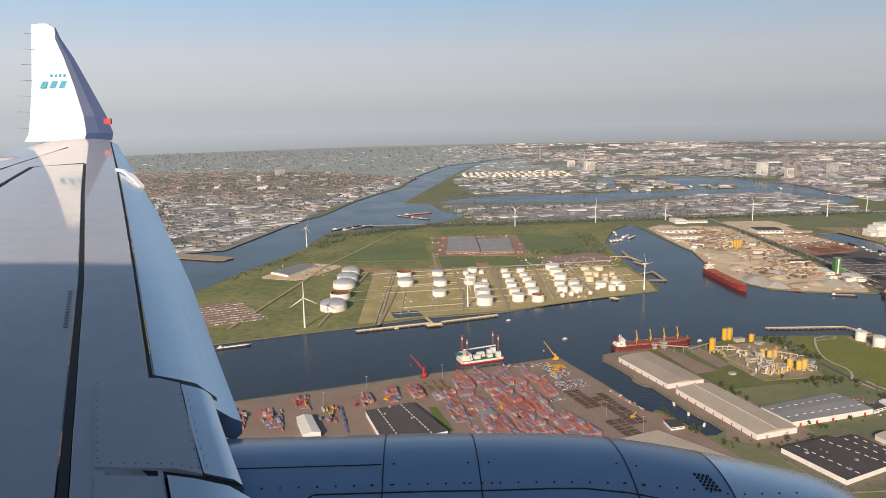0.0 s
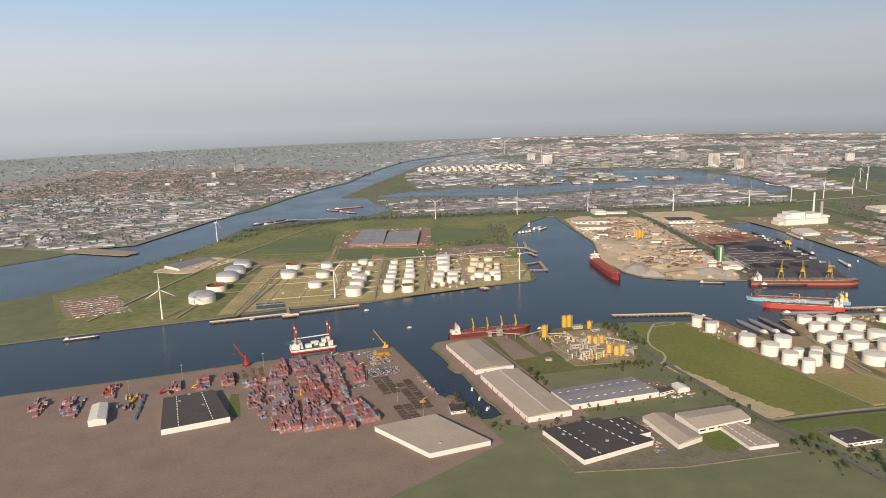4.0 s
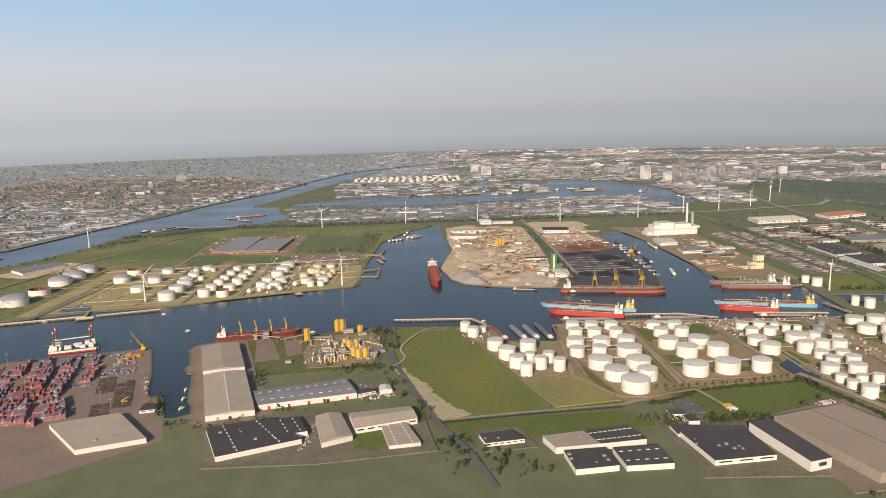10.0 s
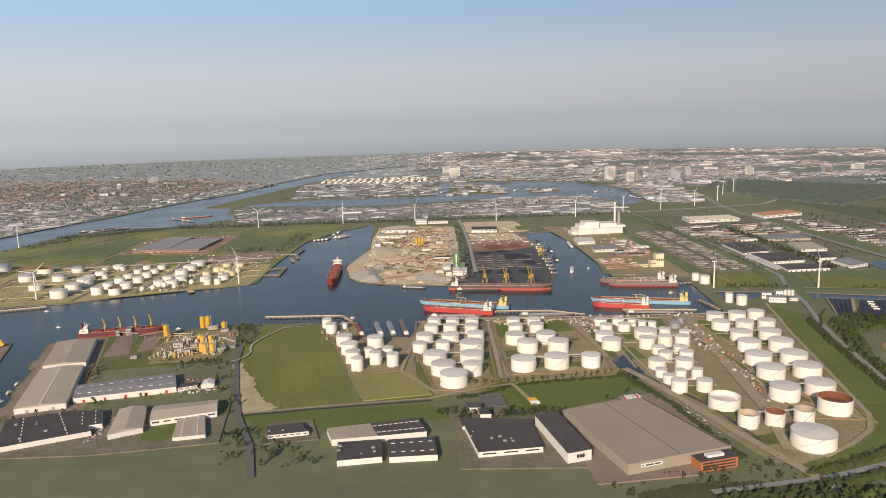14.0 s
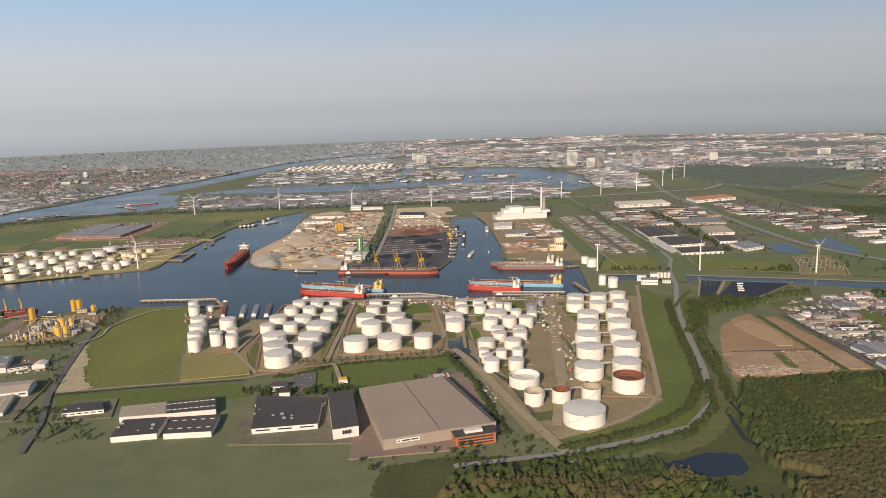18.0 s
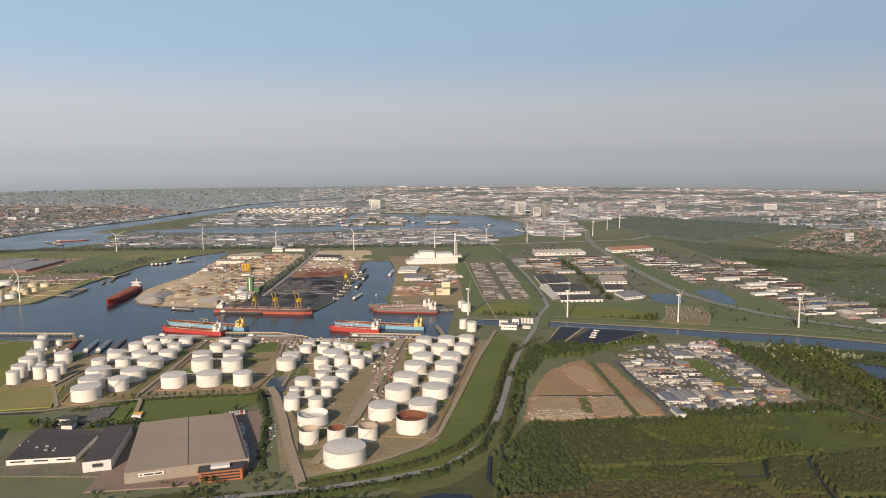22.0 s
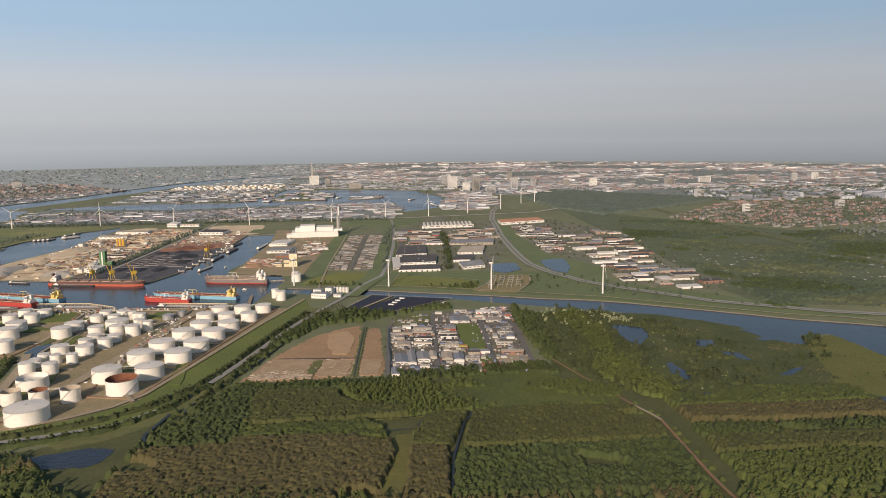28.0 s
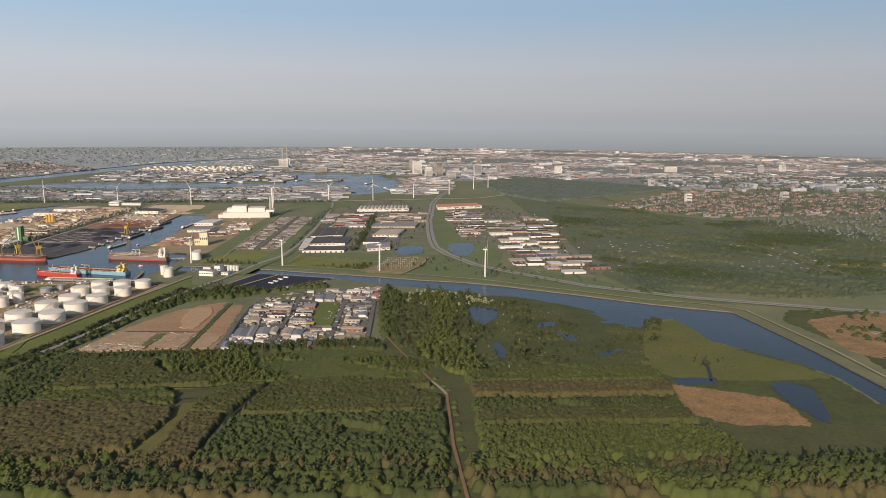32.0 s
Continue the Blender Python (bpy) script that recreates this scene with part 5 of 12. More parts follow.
for k, (x, y, t_, n_) in enumerate([(663, 1020, 20, 14), (667, 1000, 24, 14), (664, 985, 10, 12), (663, 962, 0, 12), (661, 940, -8, 12), (661, 905, 5, 12), (660, 885, 0, 10), (658, 862, 8, 10), (657, 838, 0, 9), (655, 815, 6, 9), (670, 970, 15, 9),
                                    (-120, 1308, 36, 26), (-104, 1322, 38, 30), (-86, 1340, 34, 24), (-20, 1452, -30, 30), (8, 1425, -40, 34), (22, 1410, -40, 26), (318, 1125, 80, 22), (324, 1128, 80, 22), (330, 1131, 80, 22), (336, 1134, 80, 22), (346, 1205, 80, 20), (342, 1180, 78, 20)]):
    a_ = math.radians(t_)
    barge((x - math.cos(a_) * n_ / 2, y - math.sin(a_) * n_ / 2), (x + math.cos(a_) * n_ / 2, y + math.sin(a_) * n_ / 2), 4.2 if k < 11 else 5, HULLGREY if k % 2 else HULLBLACK, GRAVEL if k % 3 else STEEL, "moored dark work barge with open hold")

# ---- container terminal ----
def harbour_crane(name, x, y, turn, material, label, h=9, reach=14, lift=9):
    ob = empty(name, x, y, 0, turn, label, "crane", "quay cranes")
    bm = bmesh.new()
    box(bm, -2.4, -2.0, 0.5, 2.4, 2.0, 1.5)
    part("chassis", bm, material, ob)
    for sx in (-1.8, -0.6, 0.6, 1.8):
        for sy in (-1.9, 1.9):
            bm = bmesh.new()
            turned(bm, [(0.55, -0.3), (0.55, 0.3)], 12, pose(sx, sy, 0.55, 90, 0, 0))
            part("wheel", bm, DARK, ob)
    bm = bmesh.new()
    turned(bm, [(1.0, 1.5), (0.8, h)], 12)
    box(bm, -2.8, -1.2, 1.5, 1.2, 1.2, 3.4)
    part("tower", bm, material, ob)
    bm = bmesh.new()
    box(bm, 0.7, -0.7, h * 0.62, 2.0, 0.7, h * 0.62 + 1.4)
    part("cab", bm, GLASS, ob)
    bm = bmesh.new()
    p, q = Vector((0.8, 0, h * 0.7)), Vector((reach, 0, h * 0.7 + lift))
    for sy in (-0.5, 0.5):
        bar(bm, (p.x, sy, p.z), (q.x, sy * 0.3, q.z), 0.28)
        bar(bm, (p.x, sy, p.z + 0.9), (q.x, sy * 0.3, q.z + 0.2), 0.24)
    for i in range(10):
        u, v = p.lerp(q, i / 10), p.lerp(q, (i + 1) / 10)
        bar(bm, (u.x, -0.45, u.z), (v.x, 0.45, v.z + 0.5), 0.18)
    part("jib", bm, material, ob)
    bm = bmesh.new()
    bar(bm, (0, 0, h), (q.x * 0.75, 0, p.z + lift * 0.76), 0.1)
    bar(bm, (q.x, 0, q.z), (q.x, 0, q.z - 8), 0.08)
    part("rope", bm, DARK, ob)
    bm = bmesh.new()
    box(bm, q.x - 0.5, -0.5, q.z - 9, q.x + 0.5, 0.5, q.z - 8)
    part("hook_block", bm, material, ob)


harbour_crane("harbour_crane", 5, 553, 150, RED, "red mobile harbour crane with a raised jib", 9, 12, 11)
harbour_crane("harbour_crane", 119, 582, 175, YELLOW, "yellow mobile crane at the quay corner", 6, 10, 13)

# the jack-up vessel at the quay
jx = empty("jackup_vessel", 55, 592, 0, 17, "white and red jack-up vessel with four striped legs", "vessel")
jx.scale = (1.12, 1.12, 1.12)
bm = bmesh.new()
box(bm, -18, -7, SEA - 0.5, 18, 7, 0.2)
bmesh.ops.bevel(bm, geom=[e for e in bm.edges if abs(e.verts[0].co.z - e.verts[1].co.z) > 1], offset=1.5, segments=2, affect="EDGES")
part("hull", bm, RED, jx)
bm = bmesh.new()
box(bm, -17.9, -6.9, 0.2, 17.9, 6.9, 1.6)
bmesh.ops.bevel(bm, geom=[e for e in bm.edges if abs(e.verts[0].co.z - e.verts[1].co.z) > 1], offset=1.5, segments=2, affect="EDGES")
part("upper_hull", bm, WALLW, jx)
bm = bmesh.new()
box(bm, -17.6, -6.6, 1.6, 17.6, 6.6, 1.9)
part("deck", bm, GREENP, jx)
for sx in (-13, 13):
    for sy in (-5.2, 5.2):
        bm = bmesh.new()
        box(bm, sx - 1.8, sy - 1.4, 1.9, sx + 1.8, sy + 1.4, 6.0)
        part("jack_house", bm, WALLW, jx)
        leg = empty("leg", sx, sy, 0)
        leg.parent = jx
        for k in range(8):
            bm = bmesh.new()
            turned(bm, [(0.55, 5.5 + k * 1.7), (0.55, 7.2 + k * 1.7)], 10)
            part("leg_band", bm, (RUST, RUST, RUST, RUST, RUST, RED, WALLW, RED)[k], leg)
tiers("accommodation", jx, WALLW, -17.5, -8.5, 11, 1.9, ((1.0, 1.6), (0.85, 1.5), (0.9, 1.3)))
for x0, y0, a_, b_, h_ in ((-6.5, -4.5, 5, 3.2, 2.6), (-1.0, 3.2, 6, 2.6, 1.9), (4.5, -4.8, 4, 3.0, 2.2), (7.5, 2.0, 3.4, 3.4, 3.4), (0.8, -1.0, 3.0, 2.2, 1.5)):
    bm = bmesh.new()
    box(bm, x0, y0, 1.9, x0 + a_, y0 + b_, 1.9 + h_)
    part("deck_house", bm, WALLW, jx)
bm = bmesh.new()
turned(bm, [(3.2, 6.2), (3.2, 6.6)], 16, pose(-18, 0, 0, 0, 0, 0))
part("helideck", bm, GREENP, jx)
bm = bmesh.new()
for sy in (-0.6, 0.6):
    bar(bm, (13, sy, 9.5), (-14, sy, 9.0), 0.4)
for i in range(12):
    bar(bm, (13 - 2.2 * i, -0.6, 9.4), (11 - 2.2 * i, 0.6, 9.3), 0.24)
part("crane_boom", bm, WALLW, jx)

CONT = palette_mat("container_paint", [(0.40, 0.14, 0.11), (0.43, 0.16, 0.13), (0.34, 0.125, 0.10), (0.40, 0.15, 0.12), (0.38, 0.20, 0.16), (0.28, 0.115, 0.105), (0.19, 0.23, 0.34), (0.26, 0.29, 0.38), (0.36, 0.17, 0.15), (0.46, 0.43, 0.40), (0.22, 0.25, 0.33), (0.38, 0.15, 0.13)], 0.6)
CMATS = [mat("container_" + n, c, None, 0.6, scale=0.3, fine=2.5, bump=0.1, spread=0.15) for n, c in (("red", (0.41, 0.135, 0.105)), ("brown", (0.34, 0.14, 0.11)), ("rust", (0.38, 0.18, 0.14)), ("blue", (0.20, 0.24, 0.36)), ("orange", (0.40, 0.21, 0.12)), ("grey", (0.42, 0.39, 0.37)))]
CW, CH, CL = 1.1, 1.17, 5.5


def container_mesh(material):
    bm = bmesh.new()
    box(bm, -CL / 2, -CW / 2, 0, CL / 2, CW / 2, CH)
    for i in range(14):
        x = -CL / 2 + CL * (i + 0.5) / 14
        for y in (-CW / 2 - 0.02, CW / 2):
            box(bm, x - 0.11, y, 0.08, x + 0.11, y + 0.02, CH - 0.08)
    for sx in (-1, 1):
        box(bm, sx * CL / 2 - 0.03, -0.04, 0.05, sx * CL / 2 + 0.03, 0.04, CH - 0.05)
    return mesh_of(bm, material, "container")


CMESH = [container_mesh(m) for m in CMATS]
CNAMES = ["red", "brown", "rust-red", "blue", "orange", "grey"]
rng = random.Random(5)
AX = math.radians(-72)  # the long rows run from the water towards the camera
ux, uy = Vector((math.cos(AX), math.sin(AX))), Vector((-math.sin(AX), math.cos(AX)))
spots = []
STACKS = [([(52, 523), (65, 534), (75, 500), (60, 488)], 2.6), ([(60, 488), (74, 500), (83, 481), (80, 462), (68, 462)], 2.6), ([(75, 525), (84, 530), (96, 480), (94, 464), (87, 465)], 2.7), ([(28, 542), (34, 563), (44, 532), (43, 515), (32, 510)], 2.2), ([(40, 551), (48, 565), (58, 545), (54, 537), (47, 534)], 2.0), ([(47, 534), (61, 545), (65, 534), (50, 521)], 1.8),
          ([(64, 555), (72, 570), (77, 554), (82, 539), (71, 529)], 1.8), ([(84, 562), (89, 568), (96, 542), (92, 530)], 1.6), ([(94, 535), (101, 540), (106, 507), (98, 501)], 2.0), ([(66, 461), (84, 464), (96, 430), (72, 420)], 2.6), ([(92, 463), (104, 470), (122, 435), (100, 425)], 2.6), ([(35, 501), (47, 507), (54, 482), (42, 480)], 1.6),
          ([(43, 474), (60, 470), (70, 425), (50, 425)], 2.4), ([(19, 503), (30, 505), (33, 490), (34, 462), (26, 462), (21, 486)], 0.9), ([(10, 515), (27, 522), (31, 513), (13, 505)], 1.2), ([(-118, 496), (-101, 498), (-94, 464), (-109, 470)], 0.9), ([(-96, 518), (-84, 519), (-78, 492), (-92, 489)], 0.8), ([(-136, 500), (-124, 488), (-122, 466), (-134, 476)], 1.2),
          ([(-46, 516), (-38, 520), (-33, 502), (-41, 499)], 2.0), ([(-27, 523), (-18, 526), (-12, 509), (-22, 504)], 2.0), ([(-9, 528), (-1, 532), (5, 512), (-4, 508)], 2.2)]
for poly, high in STACKS:
    lo_x, hi_x = min(p[0] for p in poly) - 6, max(p[0] for p in poly) + 6
    lo_y, hi_y = min(p[1] for p in poly) - 6, max(p[1] for p in poly) + 6
    for j in range(60):
        level = high + rng.gauss(0, 0.5)
        for i in range(70):
            p = Vector((lo_x, hi_y)) + ux * (j - 4) * (CL + 0.3) + uy * (i - 25) * (CW + 0.1)
            if p.x > hi_x + 40 or not inside(p.x, p.y, poly):
                continue
            if i % 6 == 0:
                level = high + rng.gauss(0, 0.55)
            n = max(0, min(4, round(level + rng.gauss(0, 0.3))))
            for k in range(n):
                spots.append((p.x, p.y, 0.06 + k * (CH + 0.01)))
rng.shuffle(spots)
spots.sort(key=lambda s: abs(s[1] - 490) + abs(s[0] - 75))
for i, (x, y, z) in enumerate(spots[:290]):
    k = rng.choices(range(6), (38, 24, 12, 16, 3, 7))[0]
    ob = new("shipping_container", CMESH[k])
    ob.matrix_basis = pose(x, y, z, 0, 0, math.degrees(AX) + rng.choice((0, 180)))
    tagged(ob, CNAMES[k] + " corrugated steel shipping container in a stack", "container", "shipping containers")
if len(spots) > 290:
    tagged(boxes("container_stacks", [(x, y, z, CL, CW, CH, math.degrees(AX)) for x, y, z in spots[290:]], CONT), "stacks of red, brown and blue shipping containers", "containers", kind="stuff")

CARP = palette_mat("car_paint", [(0.5, 0.5, 0.5), (0.08, 0.08, 0.09), (0.6, 0.6, 0.58), (0.05, 0.06, 0.10), (0.28, 0.28, 0.29), (0.25, 0.04, 0.03), (0.62, 0.62, 0.62), (0.04, 0.04, 0.04), (0.12, 0.16, 0.25)], 0.3)


def cars(name, rows, label):
    """Small cars: a body and a narrower cabin each, joined."""
    out = []
    for x, y, t_ in rows:
        out += [(x, y, 0.2, 1.95, 0.78, 0.36, t_), (x, y, 0.5, 1.1, 0.68, 0.28, t_)]
    return tagged(boxes(name, out, CARP), label, "cars", kind="stuff")


lot = []
for poly in ([(97, 498), (108, 502), (120, 471), (109, 466)], [(106, 532), (130, 537), (134, 522), (110, 515)], [(103, 567), (114, 572), (126, 549), (110, 537)]):
    for i in range(60):
        for j in range(40):
            p = Vector((90, 580)) + ux * (j - 2) * 2.25 + uy * (i - 20) * 0.98
            if inside(p.x, p.y, poly) and rng.random() < 0.86:
                lot.append((p.x + rng.gauss(0, 0.1), p.y + rng.gauss(0, 0.1), math.degrees(AX) + rng.gauss(0, 4)))
for i in range(44):
    lot.append((rng.uniform(72, 112), rng.uniform(568, 577) - 0.0, rng.uniform(0, 180)))
cars("parked_cars", lot, "rows of parked export cars on the terminal")
# brown dunnage rows and loose boxes near the long hall
tagged(boxes("dunnage_rows", [(-10 + i * 7.2 + j * 1.5 + rng.gauss(0, 0.5), 534 + i * 3.2 - j * 5.6 + rng.gauss(0, 0.8), 0.05, rng.uniform(2.5, 5), rng.uniform(1.2, 2.2), rng.uniform(0.2, 0.7), math.degrees(AX) + rng.gauss(0, 3)) for i in range(5) for j in range(6) if rng.random() < 0.85], mat("dunnage_wood", (0.24, 0.155, 0.085), (0.16, 0.10, 0.055), 0.9, spread=0.2, island=True)), "low rows of brown timber dunnage on the yard", "cargo", kind="stuff")
tagged(boxes("loose_boxes", [(rng.uniform(34, 60), rng.uniform(446, 500), 0.05, rng.choice((CL, CL * 0.5)), CW, CH, math.degrees(AX) + rng.choice((0, 0, 90)) + rng.gauss(0, 2)) for _ in range(60)] + [(rng.uniform(-70, -58), rng.uniform(472, 496), 0.05, rng.choice((CL, CL * 0.5)), CW, CH * rng.choice((1, 1, 2)), math.degrees(AX) + rng.gauss(0, 3)) for _ in range(14)], CONT), "loose red and blue shipping containers on the yard", "containers", kind="stuff")
# flat steel stacks on the yard
rows_ = []
for poly in ([(111, 516), (123, 520), (134, 483), (121, 478)], [(129, 508), (140, 511), (156, 456), (144, 451)], [(128, 460), (142, 465), (150, 432), (134, 428)]):
    for i in range(30):
        for j in range(20):
            p = Vector((110, 525)) + ux * (i - 3) * 4.4 + uy * (j - 8) * 6.8
            if inside(p.x, p.y, poly) and rng.random() < 0.9:
                for k in range(3):
                    rows_.append((p.x + ux.x * k * 1.1, p.y + ux.y * k * 1.1, 0.05, 5.8 + rng.uniform(-1, 0.6), 0.95, rng.uniform(0.25, 0.7), math.degrees(math.atan2(uy.y, uy.x)) + rng.gauss(0, 2)))
tagged(boxes("steel_stacks", rows_, mat("weathered_timber", (0.10, 0.075, 0.06), (0.06, 0.045, 0.04), 0.9, spread=0.3, island=True)), "low dark stacks of steel and timber on the yard", "cargo", kind="stuff")
rows_ = []
for i in range(4):
    for j in range(7):
        p = Vector((0, 537)) + ux * (j * 3.6) + uy * (i * 6.6 + rng.uniform(-1, 1))
        if rng.random() < 0.75:
            rows_.append((p.x, p.y, 0.05, rng.uniform(2.5, 3.6), rng.uniform(2, 3.2), 0.4, math.degrees(AX)))
patch("terminal_lawn", [(7, 493), (13, 493), (24, 452), (15, 452)], GRASS, "narrow strip of grass on the terminal", "field")
shed("covered_store", [(42, 476), (52, 480), (56, 469), (45, 465)], 2.4, ROOFGREY, mat("blue_cladding", (0.13, 0.17, 0.33), (0.1, 0.13, 0.26), 0.6, scale=0.2, fine=2.0), label="low blue store with a grey roof", category="store")
tagged(boxes("yard_goods", [(rng.uniform(110, 124), rng.uniform(556, 570), 0.05, rng.uniform(2, 6), rng.uniform(0.8, 1.8), rng.uniform(0.5, 1.6), rng.choice((10, 15, 20))) for _ in range(18)] + [(-66 + rng.uniform(-3, 3), 492 + rng.uniform(-7, 7), 0.05, 4, 1.5, 1.4, 105) for _ in range(3)], YELLOW), "yellow machine parts and beams on the quay", "cargo", kind="stuff")
tagged(boxes("yard_goods", [(-58 + i * 0.28 + rng.gauss(0, 0.5), 498 - i * 1.3, 0.05, rng.uniform(2, 5), rng.uniform(0.8, 1.6), rng.uniform(0.5, 1.5), rng.uniform(-90, -60)) for i in range(34)], mat("blue_grey_goods", (0.15, 0.17, 0.25), (0.09, 0.1, 0.15), 0.7, spread=0.4, island=True)), "row of blue and dark goods on the quay", "cargo", kind="stuff")
tagged(boxes("quay_clutter", [(146 + u * 15 + rng.gauss(0, 0.8), 514 - u * 40 + rng.gauss(0, 1.2), 0.05, rng.uniform(0.6, 3), rng.uniform(0.5, 1.2), rng.uniform(0.3, 1.2), rng.choice((-70, 20))) for u in [rng.random() for _ in range(46)]], palette_mat("clutter_paint", [(0.4, 0.36, 0.3), (0.6, 0.57, 0.5), (0.25, 0.2, 0.16), (0.45, 0.12, 0.09)], 0.8)), "small goods and bollards along the quay edge", "cargo", kind="stuff")
tagged(boxes("flat_racks", rows_, mat("rack_wood", (0.16, 0.11, 0.05), (0.11, 0.075, 0.035), 0.9)), "low wooden flat racks on the quay", "cargo", kind="stuff")


def vehicle(name, x, y, turn, material, label, category, boom=False):
    ob = empty(name, x, y, 0, turn, label, category, "yard vehicles")
    bm = bmesh.new()
    box(bm, -2.2, -0.8, 0.4, 2.2, 0.8, 1.1)
    box(bm, -1.8, -0.6, 1.1, -0.4, 0.6, 2.0)
    part("body", bm, material, ob)
    for sx in (-1.5, 1.5):
        for sy in (-0.8, 0.8):
            bm = bmesh.new()
            turned(bm, [(0.4, -0.2), (0.4, 0.2)], 10, pose(sx, sy, 0.4, 90, 0, 0))
            part("wheel", bm, DARK, ob)
    if boom:
        bm = bmesh.new()
        bar(bm, (-1.6, 0, 1.8), (3.2, 0, 3.6), 0.5)
        part("boom", bm, material, ob)


for i, (x, y, t_) in enumerate([(-88, 506, 30), (-84, 502, 110), (-62, 486, 80), (-46, 500, 60), (-24, 508, 10), (112, 550, 20), (118, 556, 60), (100, 540, 0), (150, 462, 30), (170, 455, 70), (60, 486, 100)]):
    vehicle("reach_stacker", x, y, t_, YELLOW if i % 3 else RED, "yellow reach stacker on the terminal" if i % 3 else "red reach stacker on the terminal", "vehicle", True)


def mast(x, y, h=11):
    ob = empty("light_mast", x, y, 0, 0, "tall grey floodlight mast", "lamp post", "light masts")
    bm = bmesh.new()
    turned(bm, [(0.22, 0), (0.10, h)], 8)
    part("pole", bm, STEEL, ob)
    bm = bmesh.new()
    box(bm, -0.9, -0.3, h, 0.9, 0.3, h + 0.35)
    part("lamp_head", bm, STEEL, ob)


for x, y in [(132, 465), (107, 512), (60, 530), (20, 550), (-40, 530), (70, 455), (150, 440), (-70, 500)]:
    mast(x, y)


# ---- the works with the yellow silos ----
PLANTW = mat("stained_plant_cladding", (0.50, 0.44, 0.35), (0.37, 0.32, 0.25), 0.75, scale=0.25, fine=1.8, bump=0.05, spread=0.12)
def block(name, rows, material, label, category, roof=None, group="", windows=True):
    """A works building out of several boxes: rows of x, y, z, length, width, height, turn."""
    x0, y0 = rows[0][0], rows[0][1]
    ob = empty(name, x0, y0, 0, 0, label, category, group)
    for x, y, z, a, b, h, t_ in rows:
        bm = bmesh.new()
        m = pose(x - x0, y - y0, 0, 0, 0, t_)
        box(bm, -a / 2, -b / 2, z, a / 2, b / 2, z + h, m)
        p = part("wall", bm, material, ob)
        bm = bmesh.new()
        box(bm, -a / 2 - 0.1, -b / 2 - 0.1, z + h, a / 2 + 0.1, b / 2 + 0.1, z + h + 0.18, m)
        part("roof", bm, roof or ROOFGREY, p)
        n = max(2, int(a / 2.4)) if windows else 0
        for k in range(n):
            bm = bmesh.new()
            u = -a / 2 + a * (k + 0.5) / n
            box(bm, u - a / n * 0.3, -b / 2 - 0.04, z + h * 0.45, u + a / n * 0.3, -b / 2 - 0.002, z + h * 0.62, m)
            part("window", bm, GLASS, p)
    return ob


block("process_plant", [(282, 562, 0, 8, 5, 4.5, 15), (290, 566, 0, 4, 4, 7.5, 15), (296, 560, 0, 6, 5, 3.2, 15), (287, 548, 0, 7, 4, 3.0, 15), (297, 540, 0, 6, 4, 4.5, 15), (291, 534, 0, 5, 3, 2.6, 15)], PLANTW, "pale process plant buildings between the silos", "factory")
block("plant_shed", [(296, 616, 0, 9, 5, 3.2, 12), (310, 606, 0, 7, 5, 2.6, 12)], PLANTW, "cream sheds beside the yellow silos", "shed")
block("plant_hut", [(254, 536, 0, 5, 3.4, 1.8, 10)], PLANTW, "small white hut on the grass", "hut")
block("plant_shed", [(322, 548, 0, 9, 6, 3.4, 20), (330, 556, 0, 5, 5, 2.4, 20)], CONC, "dark concrete plant building", "shed")
for i in range(22):
    a_ = rng.uniform(0, 360)
    x, y = rng.uniform(272, 326), rng.uniform(530, 580)
    ob = empty("process_vessel", x, y, 0, a_, "pale steel process vessel", "vessel", "process vessels")
    bm = bmesh.new()
    r_, h_ = rng.uniform(0.5, 1.1), rng.uniform(2, 6)
    turned(bm, [(r_, 0), (r_, h_), (r_ * 0.6, h_ + 0.4), (0, h_ + 0.5)], 12)
    part("shell", bm, rng.choice((PLANTW, STEEL, CREAM)), ob, smooth=True)
    bm = bmesh.new()
    bar(bm, (r_, 0, h_ * 0.7), (r_ + 3, 0, h_ * 0.7), 0.2)
    bar(bm, (r_ + 3, 0, 0), (r_ + 3, 0, h_ * 0.7), 0.2)
    part("pipe", bm, STEEL, ob)


PLANTP = palette_mat("plant_pipe_paint", [(0.58, 0.50, 0.36), (0.50, 0.44, 0.34), (0.60, 0.44, 0.16), (0.66, 0.62, 0.55), (0.34, 0.24, 0.16)], 0.6)
low = []
for pts in [[(263.6, 575.9), (272.0, 577.5), (279.7, 582.4)], [(263.6, 575.9), (272.3, 545.1), (280.8, 541.8)], [(292.7, 554.9), (306.6, 550.0)], [(290.8, 574.2), (297.7, 557.9)]]:
    for (x0, y0), (x1, y1) in zip(pts, pts[1:]):
        low.append(((x0 + x1) / 2, (y0 + y1) / 2, 0, math.hypot(x1 - x0, y1 - y0), 0.4, 0.9, math.degrees(math.atan2(y1 - y0, x1 - x0))))
tagged(boxes("plant_wall", low, CONC), "low pale concrete walls round the plant yard", "wall", kind="stuff")
racks = []
